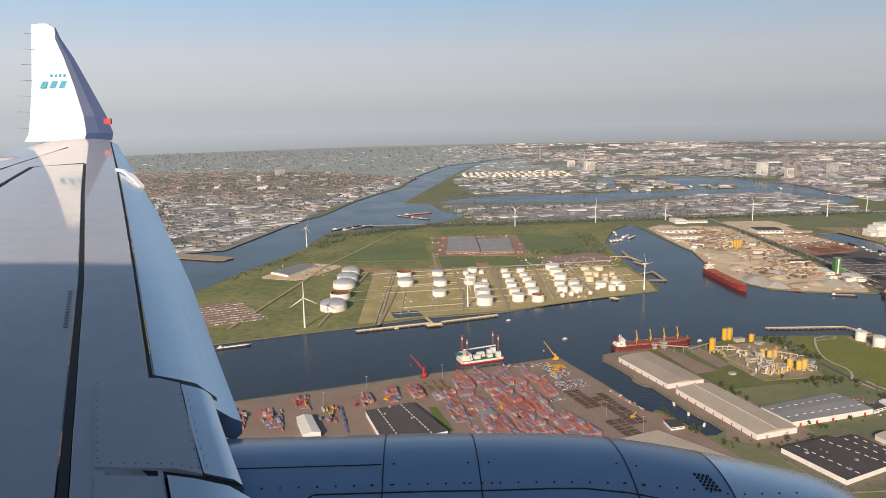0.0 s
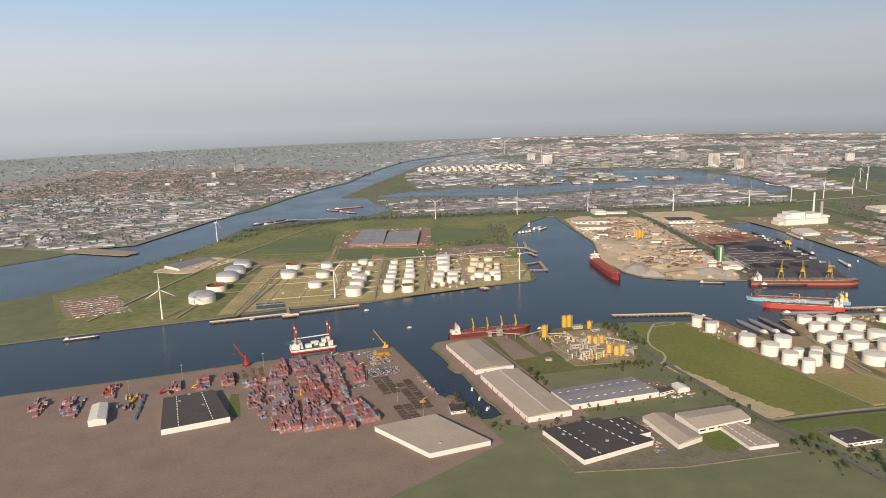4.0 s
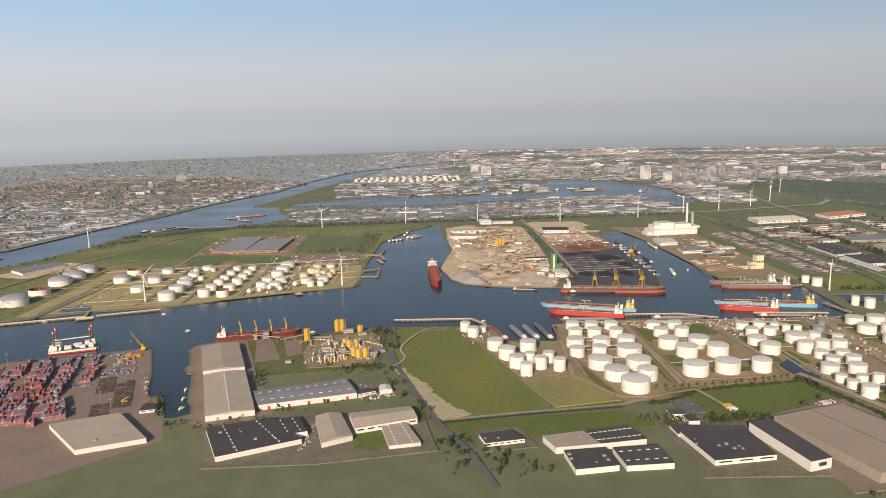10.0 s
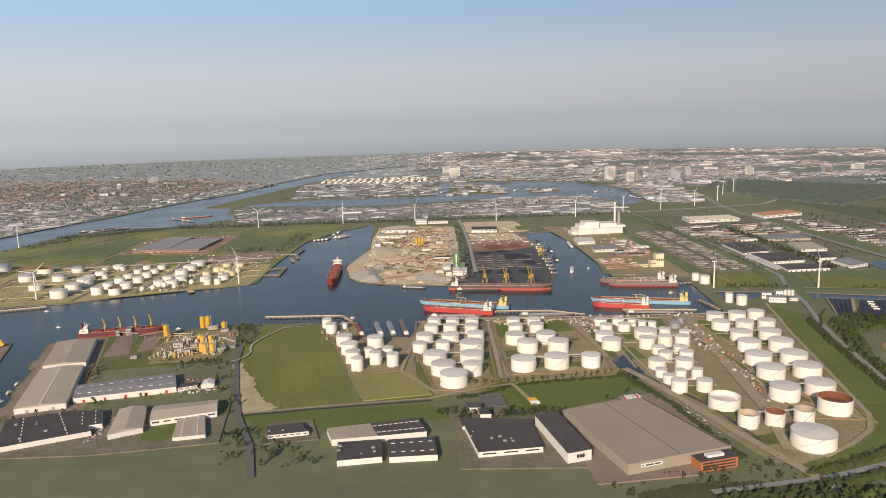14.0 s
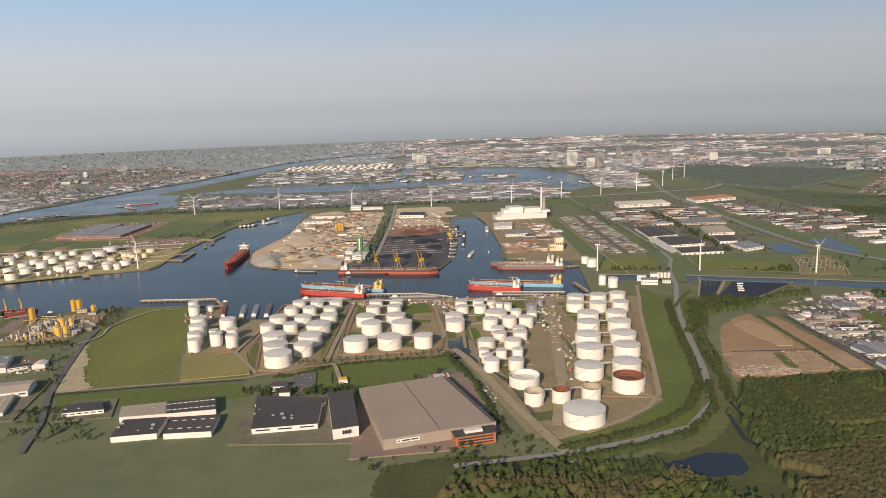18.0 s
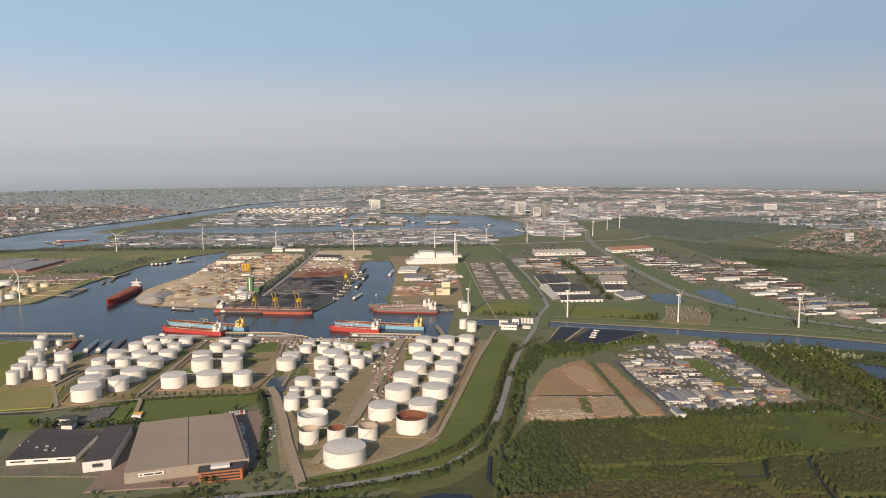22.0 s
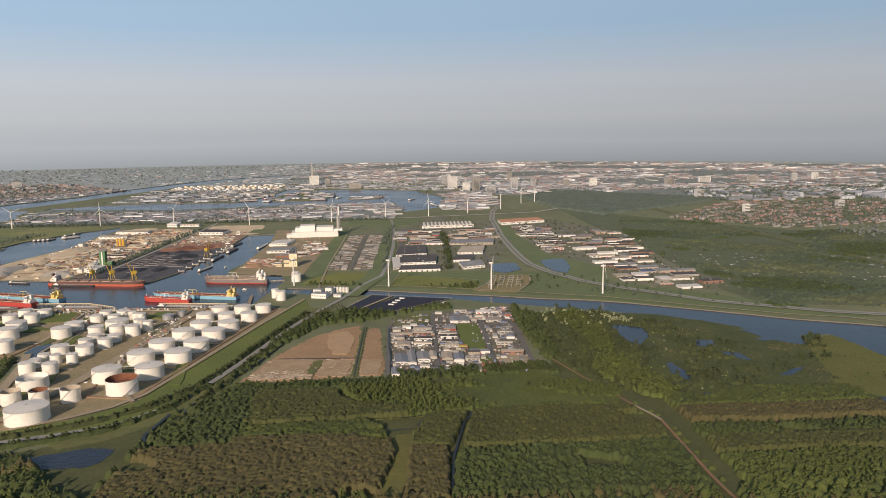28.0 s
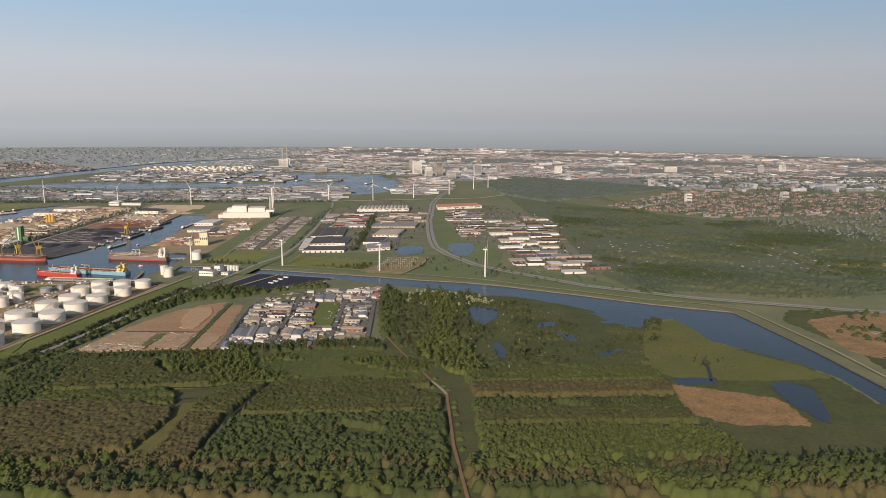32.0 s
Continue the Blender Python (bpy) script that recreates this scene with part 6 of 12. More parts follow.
for (x0, y0), (x1, y1) in [((263.4, 598.1), (281.3, 596.0)), ((256.4, 585.8), (270.0, 591.4)), ((278.0, 581.9), (293.9, 548.9)), ((270.0, 591.4), (289.9, 584.0)), ((280.8, 603.3), (288.9, 569.5)), ((291.1, 554.2), (306.8, 551.4)), ((298.6, 548.0), (325.6, 548.1)), ((288.9, 568.5), (308.9, 589.8)), ((308.7, 571.2), (320.9, 562.8)), ((313.0, 580.9), (329.7, 567.4)), ((263.4, 598.1), (266.3, 578.8)), ((280.6, 537.1), (305.6, 538.3))]:
    L_, a_ = math.hypot(x1 - x0, y1 - y0), math.degrees(math.atan2(y1 - y0, x1 - x0))
    for o in (-0.5, 0, 0.5):
        racks.append(((x0 + x1) / 2 - o * (y1 - y0) / L_, (y0 + y1) / 2 + o * (x1 - x0) / L_, 1.9 + 0.25 * abs(o), L_, 0.26, 0.26, a_))
    for k in range(int(L_ / 4) + 1):
        u = k / max(1, int(L_ / 4))
        racks.append((x0 + (x1 - x0) * u, y0 + (y1 - y0) * u, 0, 0.3, 1.3, 1.95, a_))
tagged(boxes("pipe_bridges", racks, PLANTP), "tan and yellow pipe bridges between the silos", "pipes", kind="stuff")
for k, (x, y) in enumerate([(281.6, 529.0), (284.5, 532.0), (287.3, 534.7), (289.7, 531.2), (292.5, 531.6), (295.0, 533.4), (297.5, 536.2), (284.0, 538.5), (289.3, 541.2), (294.1, 542.7), (297.4, 544.5), (300.1, 539.4), (302.2, 536.7), (280.3, 533.6), (290.3, 562.6), (292.6, 564.7)]):
    ob = empty("process_vessel", x, y, 0, k * 50, "slim pale process column" if k % 3 else "slim yellow process column", "vessel", "process vessels")
    bm = bmesh.new()
    r_, h_ = 0.55 + 0.12 * (k % 4), 2.4 + 0.8 * (k % 5)
    turned(bm, [(r_, 0), (r_, h_), (r_ * 0.6, h_ + 0.4), (0, h_ + 0.5)], 12)
    part("shell", bm, (YELLOW, CREAM, PLANTW)[k % 3], ob, smooth=True)
    bm = bmesh.new()
    box(bm, -r_ - 0.3, -r_ - 0.3, h_ * 0.6, r_ + 0.3, r_ + 0.3, h_ * 0.6 + 0.12)
    part("platform", bm, STEEL, ob)


def conveyor(a, b, z0, z1, label="pale covered conveyor on trestles"):
    a, b = Vector(a), Vector(b)
    ob = empty("conveyor", a.x, a.y, 0, math.degrees(math.atan2(b.y - a.y, b.x - a.x)), label, "conveyor", "conveyors")
    L_ = (b - a).length
    bm = bmesh.new()
    bar(bm, (0, 0, z0), (L_, 0, z1), 0.6, 0.75)
    part("gallery", bm, TANW, ob)
    n = max(2, int(L_ / 8))
    for i in range(n):
        s = (i + 0.5) / n
        bm = bmesh.new()
        for y in (-0.6, 0.6):
            bar(bm, (L_ * s, y * 1.6, 0), (L_ * s, y * 0.5, z0 + (z1 - z0) * s), 0.18)
        part("trestle", bm, STEEL, ob)


conveyor((210, 604), (238, 588), 4, 6)
conveyor((238, 588), (262, 600), 4, 5)
block("ship_loader", [(222, 606, 0, 5, 5, 6, 10), (213, 603, 0, 3, 3, 5, 10)], CONC, "concrete loading tower beside the bulk carrier", "tower")
patch("stock_yard", [(214, 600), (228, 602), (246, 545), (226, 540)], QUAY, "dark stock strip beside the warehouse", "yard")
patch("stock_yard", [(238, 604), (254, 606), (262, 558), (250, 552)], QUAY, "dark stock strip beside the silos", "yard")

# ---- sand, coal and ore yards ----
PATHS = mat("pale_gravel", (0.46, 0.41, 0.35), (0.33, 0.29, 0.24), 0.95, scale=0.1, fine=0.9, bump=0.4)
def heap(x, y, rx, ry, h, turn, material, label, ridge=0.0, name="sand_mound"):
    bm = bmesh.new()
    n, m_ = 22, 7
    rg = random.Random(int(x * 3 + y))
    rings = []
    ph = rg.uniform(0, 6)
    for k in range(m_):
        s = 1 - k / (m_ - 1)
        ring = []
        for i in range(n):
            a = 2 * math.pi * i / n
            w = 1 + 0.13 * math.sin(3 * a + ph) + 0.08 * math.sin(7 * a + ph * 2)
            r = max(s, 0.03) * w
            ring.append(bm.verts.new((rx * (r * math.cos(a) + ridge * max(-1, min(1, math.cos(a) * 2)) * (1 - s)), ry * r * math.sin(a), h * (1 - s) ** 0.9 + rg.uniform(-0.05, 0.05) * h * (1 if 0 < k < m_ - 1 else 0))))
        rings.append(ring)
    for lo_, hi_ in zip(rings, rings[1:]):
        for i in range(n):
            bm.faces.new((lo_[i], lo_[(i + 1) % n], hi_[(i + 1) % n], hi_[i]))
    bm.faces.new(rings[-1])
    ob = part(name, bm, material, None, smooth=True)
    ob.matrix_basis = pose(x, y, 0, 0, 0, turn)
    return tagged(ob, label, "heap", "heaps of bulk goods")


BEIGE = mat("beige_sand", (0.60, 0.49, 0.34), (0.46, 0.36, 0.24), 0.95, scale=0.07, fine=0.8, bump=0.4)
for x, y, rx, ry, h, t_ in [(423, 838, 17, 36, 6, -8), (432, 812, 14, 18, 5, 10), (502, 815, 18, 18, 4, 0), (464, 876, 10, 12, 4, 20), (520, 800, 10, 12, 3, 0)]:
    heap(x, y, rx, ry, h, t_, GRAVEL, "smooth grey gravel heap by the water", 0.2)
for x, y, rx, ry, h, t_ in [(440, 985, 26, 60, 3.5, 0), (455, 930, 24, 26, 4, 20), (432, 905, 16, 24, 4, 0), (470, 1000, 14, 30, 3, 10), (482, 900, 10, 14, 3, 0), (455, 848, 12, 12, 3, 30), (480, 812, 10, 10, 2.5, 0), (508, 1040, 10, 20, 3, 0), (530, 1100, 12, 40, 2.5, 0), (450, 1240, 24, 26, 2.5, 0), (500, 1230, 18, 22, 2, 0)]:
    heap(x, y, rx, ry, h, t_, BEIGE, "broad pale heap of yellow sand", 0.3)
for i in range(64):
    x, y = rng.uniform(440, 545), rng.uniform(785, 1000)
    k = rng.choice((0, 1, 2, 3))
    heap(x, y, rng.uniform(2, 6), rng.uniform(3, 12), rng.uniform(0.8, 2.6), rng.uniform(-40, 40), (BEIGE, GRAVEL, DIRT, mat("dark_grit", (0.17, 0.13, 0.10), (0.10, 0.08, 0.06), 0.95, scale=0.1, fine=1.0))[k], ("small mound of yellow sand", "small mound of grey gravel", "small mound of brown earth", "small mound of dark grit")[k], 0.2)
for y in (868, 884, 899, 914, 930, 945):
    for x in (573, 590, 607, 626):
        w_, l_ = rng.uniform(5.5, 7.5), rng.uniform(4, 6)
        if rng.random() < 0.9 and not (y > 925 and x > 600):
            heap(x + rng.gauss(0, 1), y, w_, l_, rng.uniform(1.5, 2.6), 0, COAL, "low dark heap of coal", 0.3, "coal_mound")
BLACKC = mat("wet_coal", (0.035, 0.034, 0.037), (0.02, 0.02, 0.022), 0.7, scale=0.1, fine=0.8, bump=0.5)
for x, y, rx, ry, h, t_ in [(622, 930, 19, 24, 4, 0), (634, 885, 12, 16, 3, 0), (580, 962, 12, 9, 2.5, 0), (606, 970, 12, 8, 2.5, 0), (572, 835, 9, 14, 2.5, 0), (596, 830, 10, 16, 3, 0), (622, 830, 10, 16, 2.5, 0)]:
    heap(x, y, rx, ry, h, t_, BLACKC, "broad black heap of coal", 0.2, "coal_mound")
tagged(boxes("coal_strips", [(rng.uniform(566, 640), rng.choice((861, 876, 891, 907, 922, 938, 850, 815)) + rng.gauss(0, 1), 0.05, rng.uniform(8, 22), rng.uniform(0.8, 2), 0.5, 0) for _ in range(46)], mat("grey_lane", (0.27, 0.25, 0.25), (0.18, 0.165, 0.165), 0.9, spread=0.2, island=True)), "pale low walls between the coal plots", "walls", kind="stuff")
for x, y, rx, ry, h, t_ in [(600, 1010, 18, 22, 2, 0), (632, 1020, 12, 22, 1.8, 0), (740, 842, 14, 20, 3.5, 10)]:
    heap(x, y, rx, ry, h, t_, RUST if y > 900 else DIRT, "rust-brown heap of ore" if y > 900 else "brown earth heap beside the dock", 0.2, "ore_mound")
patch("sand_plot", [(569, 1141), (640, 1138), (655, 1078), (570, 1065)], BEIGE, "bare orange-sand plot on the pier", "yard")
patch("sand_plot", [(565, 1285), (664, 1281), (676, 1152), (570, 1148)], SAND, "wide bare sandy plot behind the shed", "yard")
patch("green_plot", [(656, 1217), (678, 1218), (674, 1169), (655, 1173)], FARGRASS, "small green plot on the pier", "field")
patch("dock_yard", [(727, 894), (783, 896), (785, 872), (765, 827), (721, 822)], mat("ore_ground", (0.33, 0.215, 0.15)), "reddish yard beside the dock", "yard")
patch("dock_green", [(719, 816), (799, 816), (787, 780), (719, 784)], FARGRASS, "green bank at the dock's mouth", "field")
strip("pier_road", [(562, 1329), (565, 1057), (560, 833)], 5, CONC, "grey road along the pier")


CRANEY = mat("crane_yellow", (0.52, 0.36, 0.045), (0.36, 0.24, 0.035), 0.6, scale=0.3, fine=2.0, bump=0.05, spread=0.1)


def grab_crane(x, y, turn, label="yellow grab crane on the coal quay"):
    ob = empty("grab_crane", x, y, 0, turn, label, "crane", "grab cranes")
    for sx in (-3, 3):
        for sy in (-3, 3):
            bm = bmesh.new()
            bar(bm, (sx, sy, 0), (sx * 0.5, sy * 0.5, 9), 0.45)
            part("portal_leg", bm, CRANEY, ob)
    bm = bmesh.new()
    box(bm, -2.2, -2.2, 8.6, 2.2, 2.2, 9.6)
    box(bm, -3.4, -1.4, 9.6, 2.0, 1.4, 12.4)
    part("machine_house", bm, CRANEY, ob)
    bm = bmesh.new()
    for sy in (-0.7, 0.7):
        bar(bm, (2.2, sy, 10.5), (6.5, sy * 0.4, 23), 0.34)
        bar(bm, (-0.6, sy, 12.4), (-0.6, sy * 0.5, 18), 0.3)
        bar(bm, (-0.6, sy * 0.5, 18), (6.2, sy * 0.4, 22.4), 0.16)
    for i in range(8):
        bar(bm, (2.2 + 0.54 * i, -0.6, 10.5 + 1.56 * i), (2.74 + 0.54 * i, 0.6, 12.06 + 1.56 * i), 0.18)
    part("jib", bm, CRANEY, ob)
    bm = bmesh.new()
    bar(bm, (6.5, 0, 23), (6.5, 0, 9), 0.12)
    box(bm, 5.8, -0.7, 7.4, 7.2, 0.7, 9)
    part("grab", bm, DARK, ob)


for x, y, t_ in [(566, 766, 250), (590, 763, 230), (618, 757, 220), (656, 922, 330)]:
    grab_crane(x, y, t_)
block("green_silo_tower", [(537, 866, 0, 7.5, 7.5, 20, 0), (545, 868, 0, 7, 9, 6, 0)], mat("green_cladding", (0.075, 0.19, 0.075), (0.055, 0.14, 0.055), 0.6), "tall green silo tower with a low shed", "tower", roof=CONC, windows=False)
block("tower_strip", [(537, 861.9, 0, 1.6, 0.5, 19, 0)], WALLW, "white stair strip on the green tower", "tower", windows=False)
for i in range(6):
    silo(484 + (i % 3) * 4.6, 1040 + (i // 3) * 6, 2.0, 12 if i < 3 else 9, YELLOW if i < 3 else CREAM, "yellow concrete plant silo" if i < 3 else "cream concrete plant silo")
for q_, h, roof_, lab in [([(421, 1204), (480, 1199), (480, 1178), (423, 1183)], 4, ROOFTAN, "long white shed on the sand pier"), ([(415, 1148), (465, 1145), (466, 1122), (418, 1125)], 4, ROOFTAN, "long cream shed at the sand yard"), ([(479, 1306), (501, 1296), (500, 1272), (480, 1276)], 6, ROOFW, "white shed near the railway"), ([(503, 1292), (540, 1290), (540, 1276), (503, 1278)], 4, ROOFTAN, "long pale shed near the railway"),
                          ([(578, 1191), (621, 1184), (618, 1150), (576, 1155)], 5, ROOFDARK, "white hall with a dark roof on the pier"), ([(511, 940), (540, 940), (540, 929), (511, 929)], 2.5, ROOFDARK, "long dark store shed of the sand yard"), ([(520, 880), (531, 879), (529, 855), (519, 856)], 3.5, ROOFW, "white flat-roofed shed beside the tower"), ([(532, 846), (550, 844), (548, 820), (531, 822)], 4.5, ROOFW, "white shed at the water's edge"),
                          ([(737, 970), (772, 973), (767, 944), (735, 941)], 4, ROOFGREY, "grey hall beside the dock"), ([(727, 1046), (757, 1052), (752, 1010), (725, 1007)], 4, ROOFW, "low white hall beside the dock")]:
    shed("hall", q_, h, roof_, label=lab, windows=6, pitch=0.6)
for k in range(12):
    for y in (992, 967):
        block("storage_bay", [(509 + k * 3.1, y - k * 0.2, 0, 0.5, 7, 1.5, 0)], CONC, "concrete bay wall of the gravel store", "bay")
for x, y, a_, b_, h in [(516, 838, 9, 7, 3.5), (527, 826, 7, 12, 4), (500, 1000, 14, 8, 3), (520, 1060, 10, 8, 3), (440, 1070, 16, 8, 3), (425, 1050, 8, 8, 4), (540, 820, 8, 6, 4)]:
    block("yard_shed", [(x, y, 0, a_, b_, h, -12)], WALLW, "small pale yard shed", "shed", roof=ROOFTAN)
conveyor((438, 905), (475, 920), 1, 6)
conveyor((470, 960), (490, 1030), 1, 9)
conveyor((536, 850), (548, 800), 9, 4)

# ragged low ridges, spoil and plant over the sand yard, rows of stock on the ore and dock yards
SPOIL = mat("brown_spoil", (0.30, 0.215, 0.14), (0.17, 0.115, 0.075), 0.95, scale=0.1, fine=1.0, bump=0.5)
for i in range(90):
    x, y = rng.uniform(438, 528), rng.uniform(815, 1225)
    k = i % 3
    heap(x, y, rng.uniform(8, 19), rng.uniform(2, 6), rng.uniform(0.6, 1.8), rng.gauss(0, 14), (SPOIL, BEIGE, SPOIL)[k], ("long low ridge of brown spoil", "long low ridge of yellow sand", "long low ridge of brown spoil")[k], 0.4, "sand_ridge")
tagged(boxes("yard_plant", [(rng.uniform(424, 540), rng.uniform(850, 1215), 0.02, rng.uniform(2, 9), rng.uniform(0.8, 2), rng.uniform(0.6, 2.2), rng.choice((0, 4, 30, 90))) for _ in range(420)], palette_mat("yard_plant_paint", [(0.16, 0.12, 0.09), (0.36, 0.27, 0.18), (0.22, 0.17, 0.13), (0.5, 0.42, 0.3), (0.12, 0.1, 0.09)], 0.85)), "rusty screens, belts and bins over the sand yard", "yard plant", kind="stuff")
for i in range(16):
    heap(rng.uniform(572, 646), rng.uniform(984, 1058), rng.uniform(10, 20), rng.uniform(4, 8), rng.uniform(0.8, 1.6), rng.gauss(0, 5), mat("red_ore", (0.30, 0.15, 0.095), (0.19, 0.095, 0.06), 0.95, scale=0.1, fine=0.8, bump=0.4), "low rust-red bank of ore", 0.3, "ore_mound")
tagged(boxes("stock_rows", [(rng.uniform(726, 770), y_ + rng.gauss(0, 0.6), 0.02, rng.uniform(3, 9), rng.uniform(1.2, 2.4), rng.uniform(0.8, 1.8), 2) for y_ in range(830, 896, 6) for _ in range(9)] + [(rng.uniform(775, 812), y_ + rng.gauss(0, 0.6), 0.02, rng.uniform(2, 6), rng.uniform(1, 2), rng.uniform(0.8, 1.6), 2) for y_ in range(905, 1050, 8) for _ in range(5)], palette_mat("stock_paint", [(0.36, 0.2, 0.15), (0.45, 0.38, 0.33), (0.2, 0.15, 0.13), (0.5, 0.47, 0.43), (0.3, 0.16, 0.11)], 0.85)), "rows of red and pale stock on the dock yard", "stock", kind="stuff")

# ---- the power station ----
block("power_station", [(780, 1118, 0, 76, 34, 9, 7), (768, 1118, 9, 24, 24, 10, 7), (796, 1122, 9, 28, 24, 7, 7), (818, 1122, 9, 14, 20, 3, 7), (742, 1112, 0, 16, 20, 5, 7), (752, 1118, 9, 9, 22, 6, 7)], WALLW, "large white power station block", "power station", windows=False, roof=ROOFW)
for x, y, tall, wide in ((818, 1124, 1.0, 1.0), (817, 1146, 1.35, 0.7)):
    ob = empty("chimney", x, y, 0, 0, "tall pale concrete chimney", "chimney", "chimneys")
    bm = bmesh.new()
    turned(bm, [(2.9 * wide, 0), (2.4 * wide, 18 * tall), (2.1 * wide, 33 * tall), (2.3 * wide, 33 * tall), (2.3 * wide, 34 * tall)], 20)
    part("shaft", bm, CONC if tall == 1 else WALLW, ob, smooth=True)
    bm = bmesh.new()
    turned(bm, [(2.25 * wide, 30 * tall), (2.8 * wide, 30 * tall), (2.8 * wide, 30 * tall + 0.8), (2.25 * wide, 30 * tall + 0.8)], 20, cap=False)
    part("gallery", bm, STEEL, ob)
block("grain_tower", [(791, 836, 0, 10, 9, 17, 5), (783, 836, 0, 8, 9, 9, 5), (771, 836, 0, 10, 8, 4, 5)], CREAM, "tall beige concrete silo tower", "tower")
block("dock_plant", [(850, 650, 0, 16, 10, 5, -14), (858, 662, 0, 7, 7, 8, -14), (846, 664, 0, 9, 6, 6, -14), (868, 652, 0, 8, 6, 3, -14)], WALLW, "white process building beside the canal", "factory")
for i in range(5):
    silo(862 + i * 3.4, 672 - i * 0.9, 1.4, 6, WALLW, "slim white silo beside the canal")


# ---- more ground surfaces ----
PATHM = mat("sandy_path", (0.36, 0.30, 0.21), (0.27, 0.22, 0.15), 0.95, scale=0.1, fine=0.8)
REDPATH = mat("red_path", (0.25, 0.15, 0.085), (0.18, 0.11, 0.06), 0.95, scale=0.1, fine=0.8)
PARKG = mat("park_ground", (0.215, 0.195, 0.150), (0.092, 0.112, 0.052), 0.95, scale=0.05, fine=0.25, bump=0.2)
MARSH = mat("marsh_grass", (0.086, 0.098, 0.024), (0.036, 0.050, 0.013), 0.95, scale=0.045, fine=0.25, bump=0.5)
WOODG = mat("woodland_floor", (0.095, 0.100, 0.032), (0.045, 0.054, 0.018), 0.95, scale=0.05, fine=0.4, bump=0.5)
DITCH = mat("ditch_water", (0.022, 0.026, 0.028), (0.015, 0.018, 0.02), 0.45, bump=0)
patch("woodland_ground", [(770, 150), (1420, 150), (1346, 300), (1236, 262), (1234, 330), (1105, 345), (1050, 400), (1044, 425), (996, 397), (945, 394), (880, 396), (828, 388), (806, 340), (780, 310), (735, 290), (640, 300), (600, 290), (600, 150)], WOODG, "dark woodland floor under the trees", "wood")
patch("marsh", [(1050, 560), (1160, 556), (1205, 522), (1231, 494), (1259, 470), (1282, 420), (1311, 392), (1335, 362), (1344, 330), (1344, 262), (1236, 264), (1234, 330), (1105, 345), (1050, 400), (1046, 430), (1032, 585)], MARSH, "uneven green marsh with rough grass", "field")
patch("reed_field", [(1231, 327), (1259, 315), (1290, 300), (1290, 262), (1246, 264), (1233, 275), (1224, 279), (1228, 302)], REED, "reddish brown reed bed", "field")
patch("lawn", [(1279, 470), (1288, 472), (1291, 448), (1293, 416), (1308, 388), (1332, 360), (1342, 335), (1300, 330), (1271, 331), (1240, 338), (1222, 352), (1232, 380), (1244, 420), (1258, 455)], mat("wet_meadow", (0.128, 0.132, 0.028), (0.086, 0.096, 0.022), 0.95, scale=0.03, fine=0.3, bump=0.4), "smooth green meadow beside the river", "field")
patch("dike_grass", [(824, 604), (836, 640), (846, 606), (826, 505), (800, 372), (780, 330), (750, 300), (690, 296), (700, 314), (744, 334), (771, 360)], GRASS, "green grassy dike round the terminal", "dike")
patch("roadside_grass", [(846, 606), (880, 590), (862, 560), (846, 500), (832, 440), (826, 388), (806, 338), (782, 306), (756, 292), (745, 300), (782, 332), (803, 372), (828, 505)], ROUGHG, "rough grass along the curving road", "field")
patch("bank_grass", [(900, 690), (952, 678), (1035, 650), (1087, 632), (1186, 586), (1280, 541), (1330, 526), (1365, 520), (1240, 640), (1170, 690), (1130, 760), (1020, 775), (915, 785)], FARGRASS, "green canal bank", "field")
patch("green_strip", [(812, 1200), (834, 1215), (838, 1000), (840, 705), (818, 712)], FARGRASS, "green strip with a track beside the storage rows", "field")
strip("track", [(842, 693), (836, 834), (834, 1025), (830, 1229)], 2.0, PATHM, "pale track along the green strip")
patch("green_strip", [(818, 720), (895, 700), (893, 780), (850, 785), (830, 760)], LUSH, "green field beside the canal", "field")
patch("green_strip", [(895, 1165), (918, 1165), (912, 790), (898, 790)], ROUGHG, "grass verge of the long road", "field")
patch("green_strip", [(820, 1240), (1060, 1240), (1060, 1330), (820, 1340)], FARGRASS, "green strip before the railway", "field")
patch("green_strip", [(1085, 1180), (1100, 780), (1165, 700), (1180, 790), (1130, 895), (1120, 1060), (1120, 1240), (1090, 1300)], FARGRASS, "green land round the motorway", "field")
patch("green_strip", [(930, 762), (1025, 717), (1012, 672), (920, 700)], LUSH, "mown green strip before the halls", "field")
strip("track", [(928, 764), (921, 700), (930, 764), (980, 742), (1027, 718)], 1.3, PATHM, "pale track round the mown field")
# clearing ground paled and blued towards the haze of the far wood
patch("wood_clearing", [(1262, 1577), (1268, 1091), (1268, 861), (1264, 690), (1284, 580), (1480, 545), (1600, 600), (1750, 800), (1700, 1050), (1560, 1090), (1430, 1260), (1330, 1400)], mat("far_marsh_grass", (0.125, 0.142, 0.072), (0.070, 0.088, 0.046), 0.95, scale=0.02, fine=0.15, bump=0.4), "rough green ground of the far wood", "field")
patch("park_ground", [(915, 790), (1040, 785), (1092, 1000), (1090, 1260), (985, 1390), (918, 1180)], PARKG, "worn green-brown ground of the business park", "yard")
patch("park_ground", [(1118, 1060), (1130, 895), (1185, 780), (1185, 690), (1262, 640), (1290, 690), (1275, 800), (1290, 1100), (1190, 1320), (1125, 1240)], PARKG, "worn green-brown ground of the business park", "yard")
patch("port_ground", [(1016, 1530), (1085, 1480), (1140, 1600), (1160, 1900), (1120, 2000), (985, 1960), (1035, 1820), (1024, 1700)], CITYG, "grey ground of the works along the far basin", "yard")
strip("storage_street", [(867, 1120), (869, 796)], 2.4, ASPH, "dark street between the storage rows")
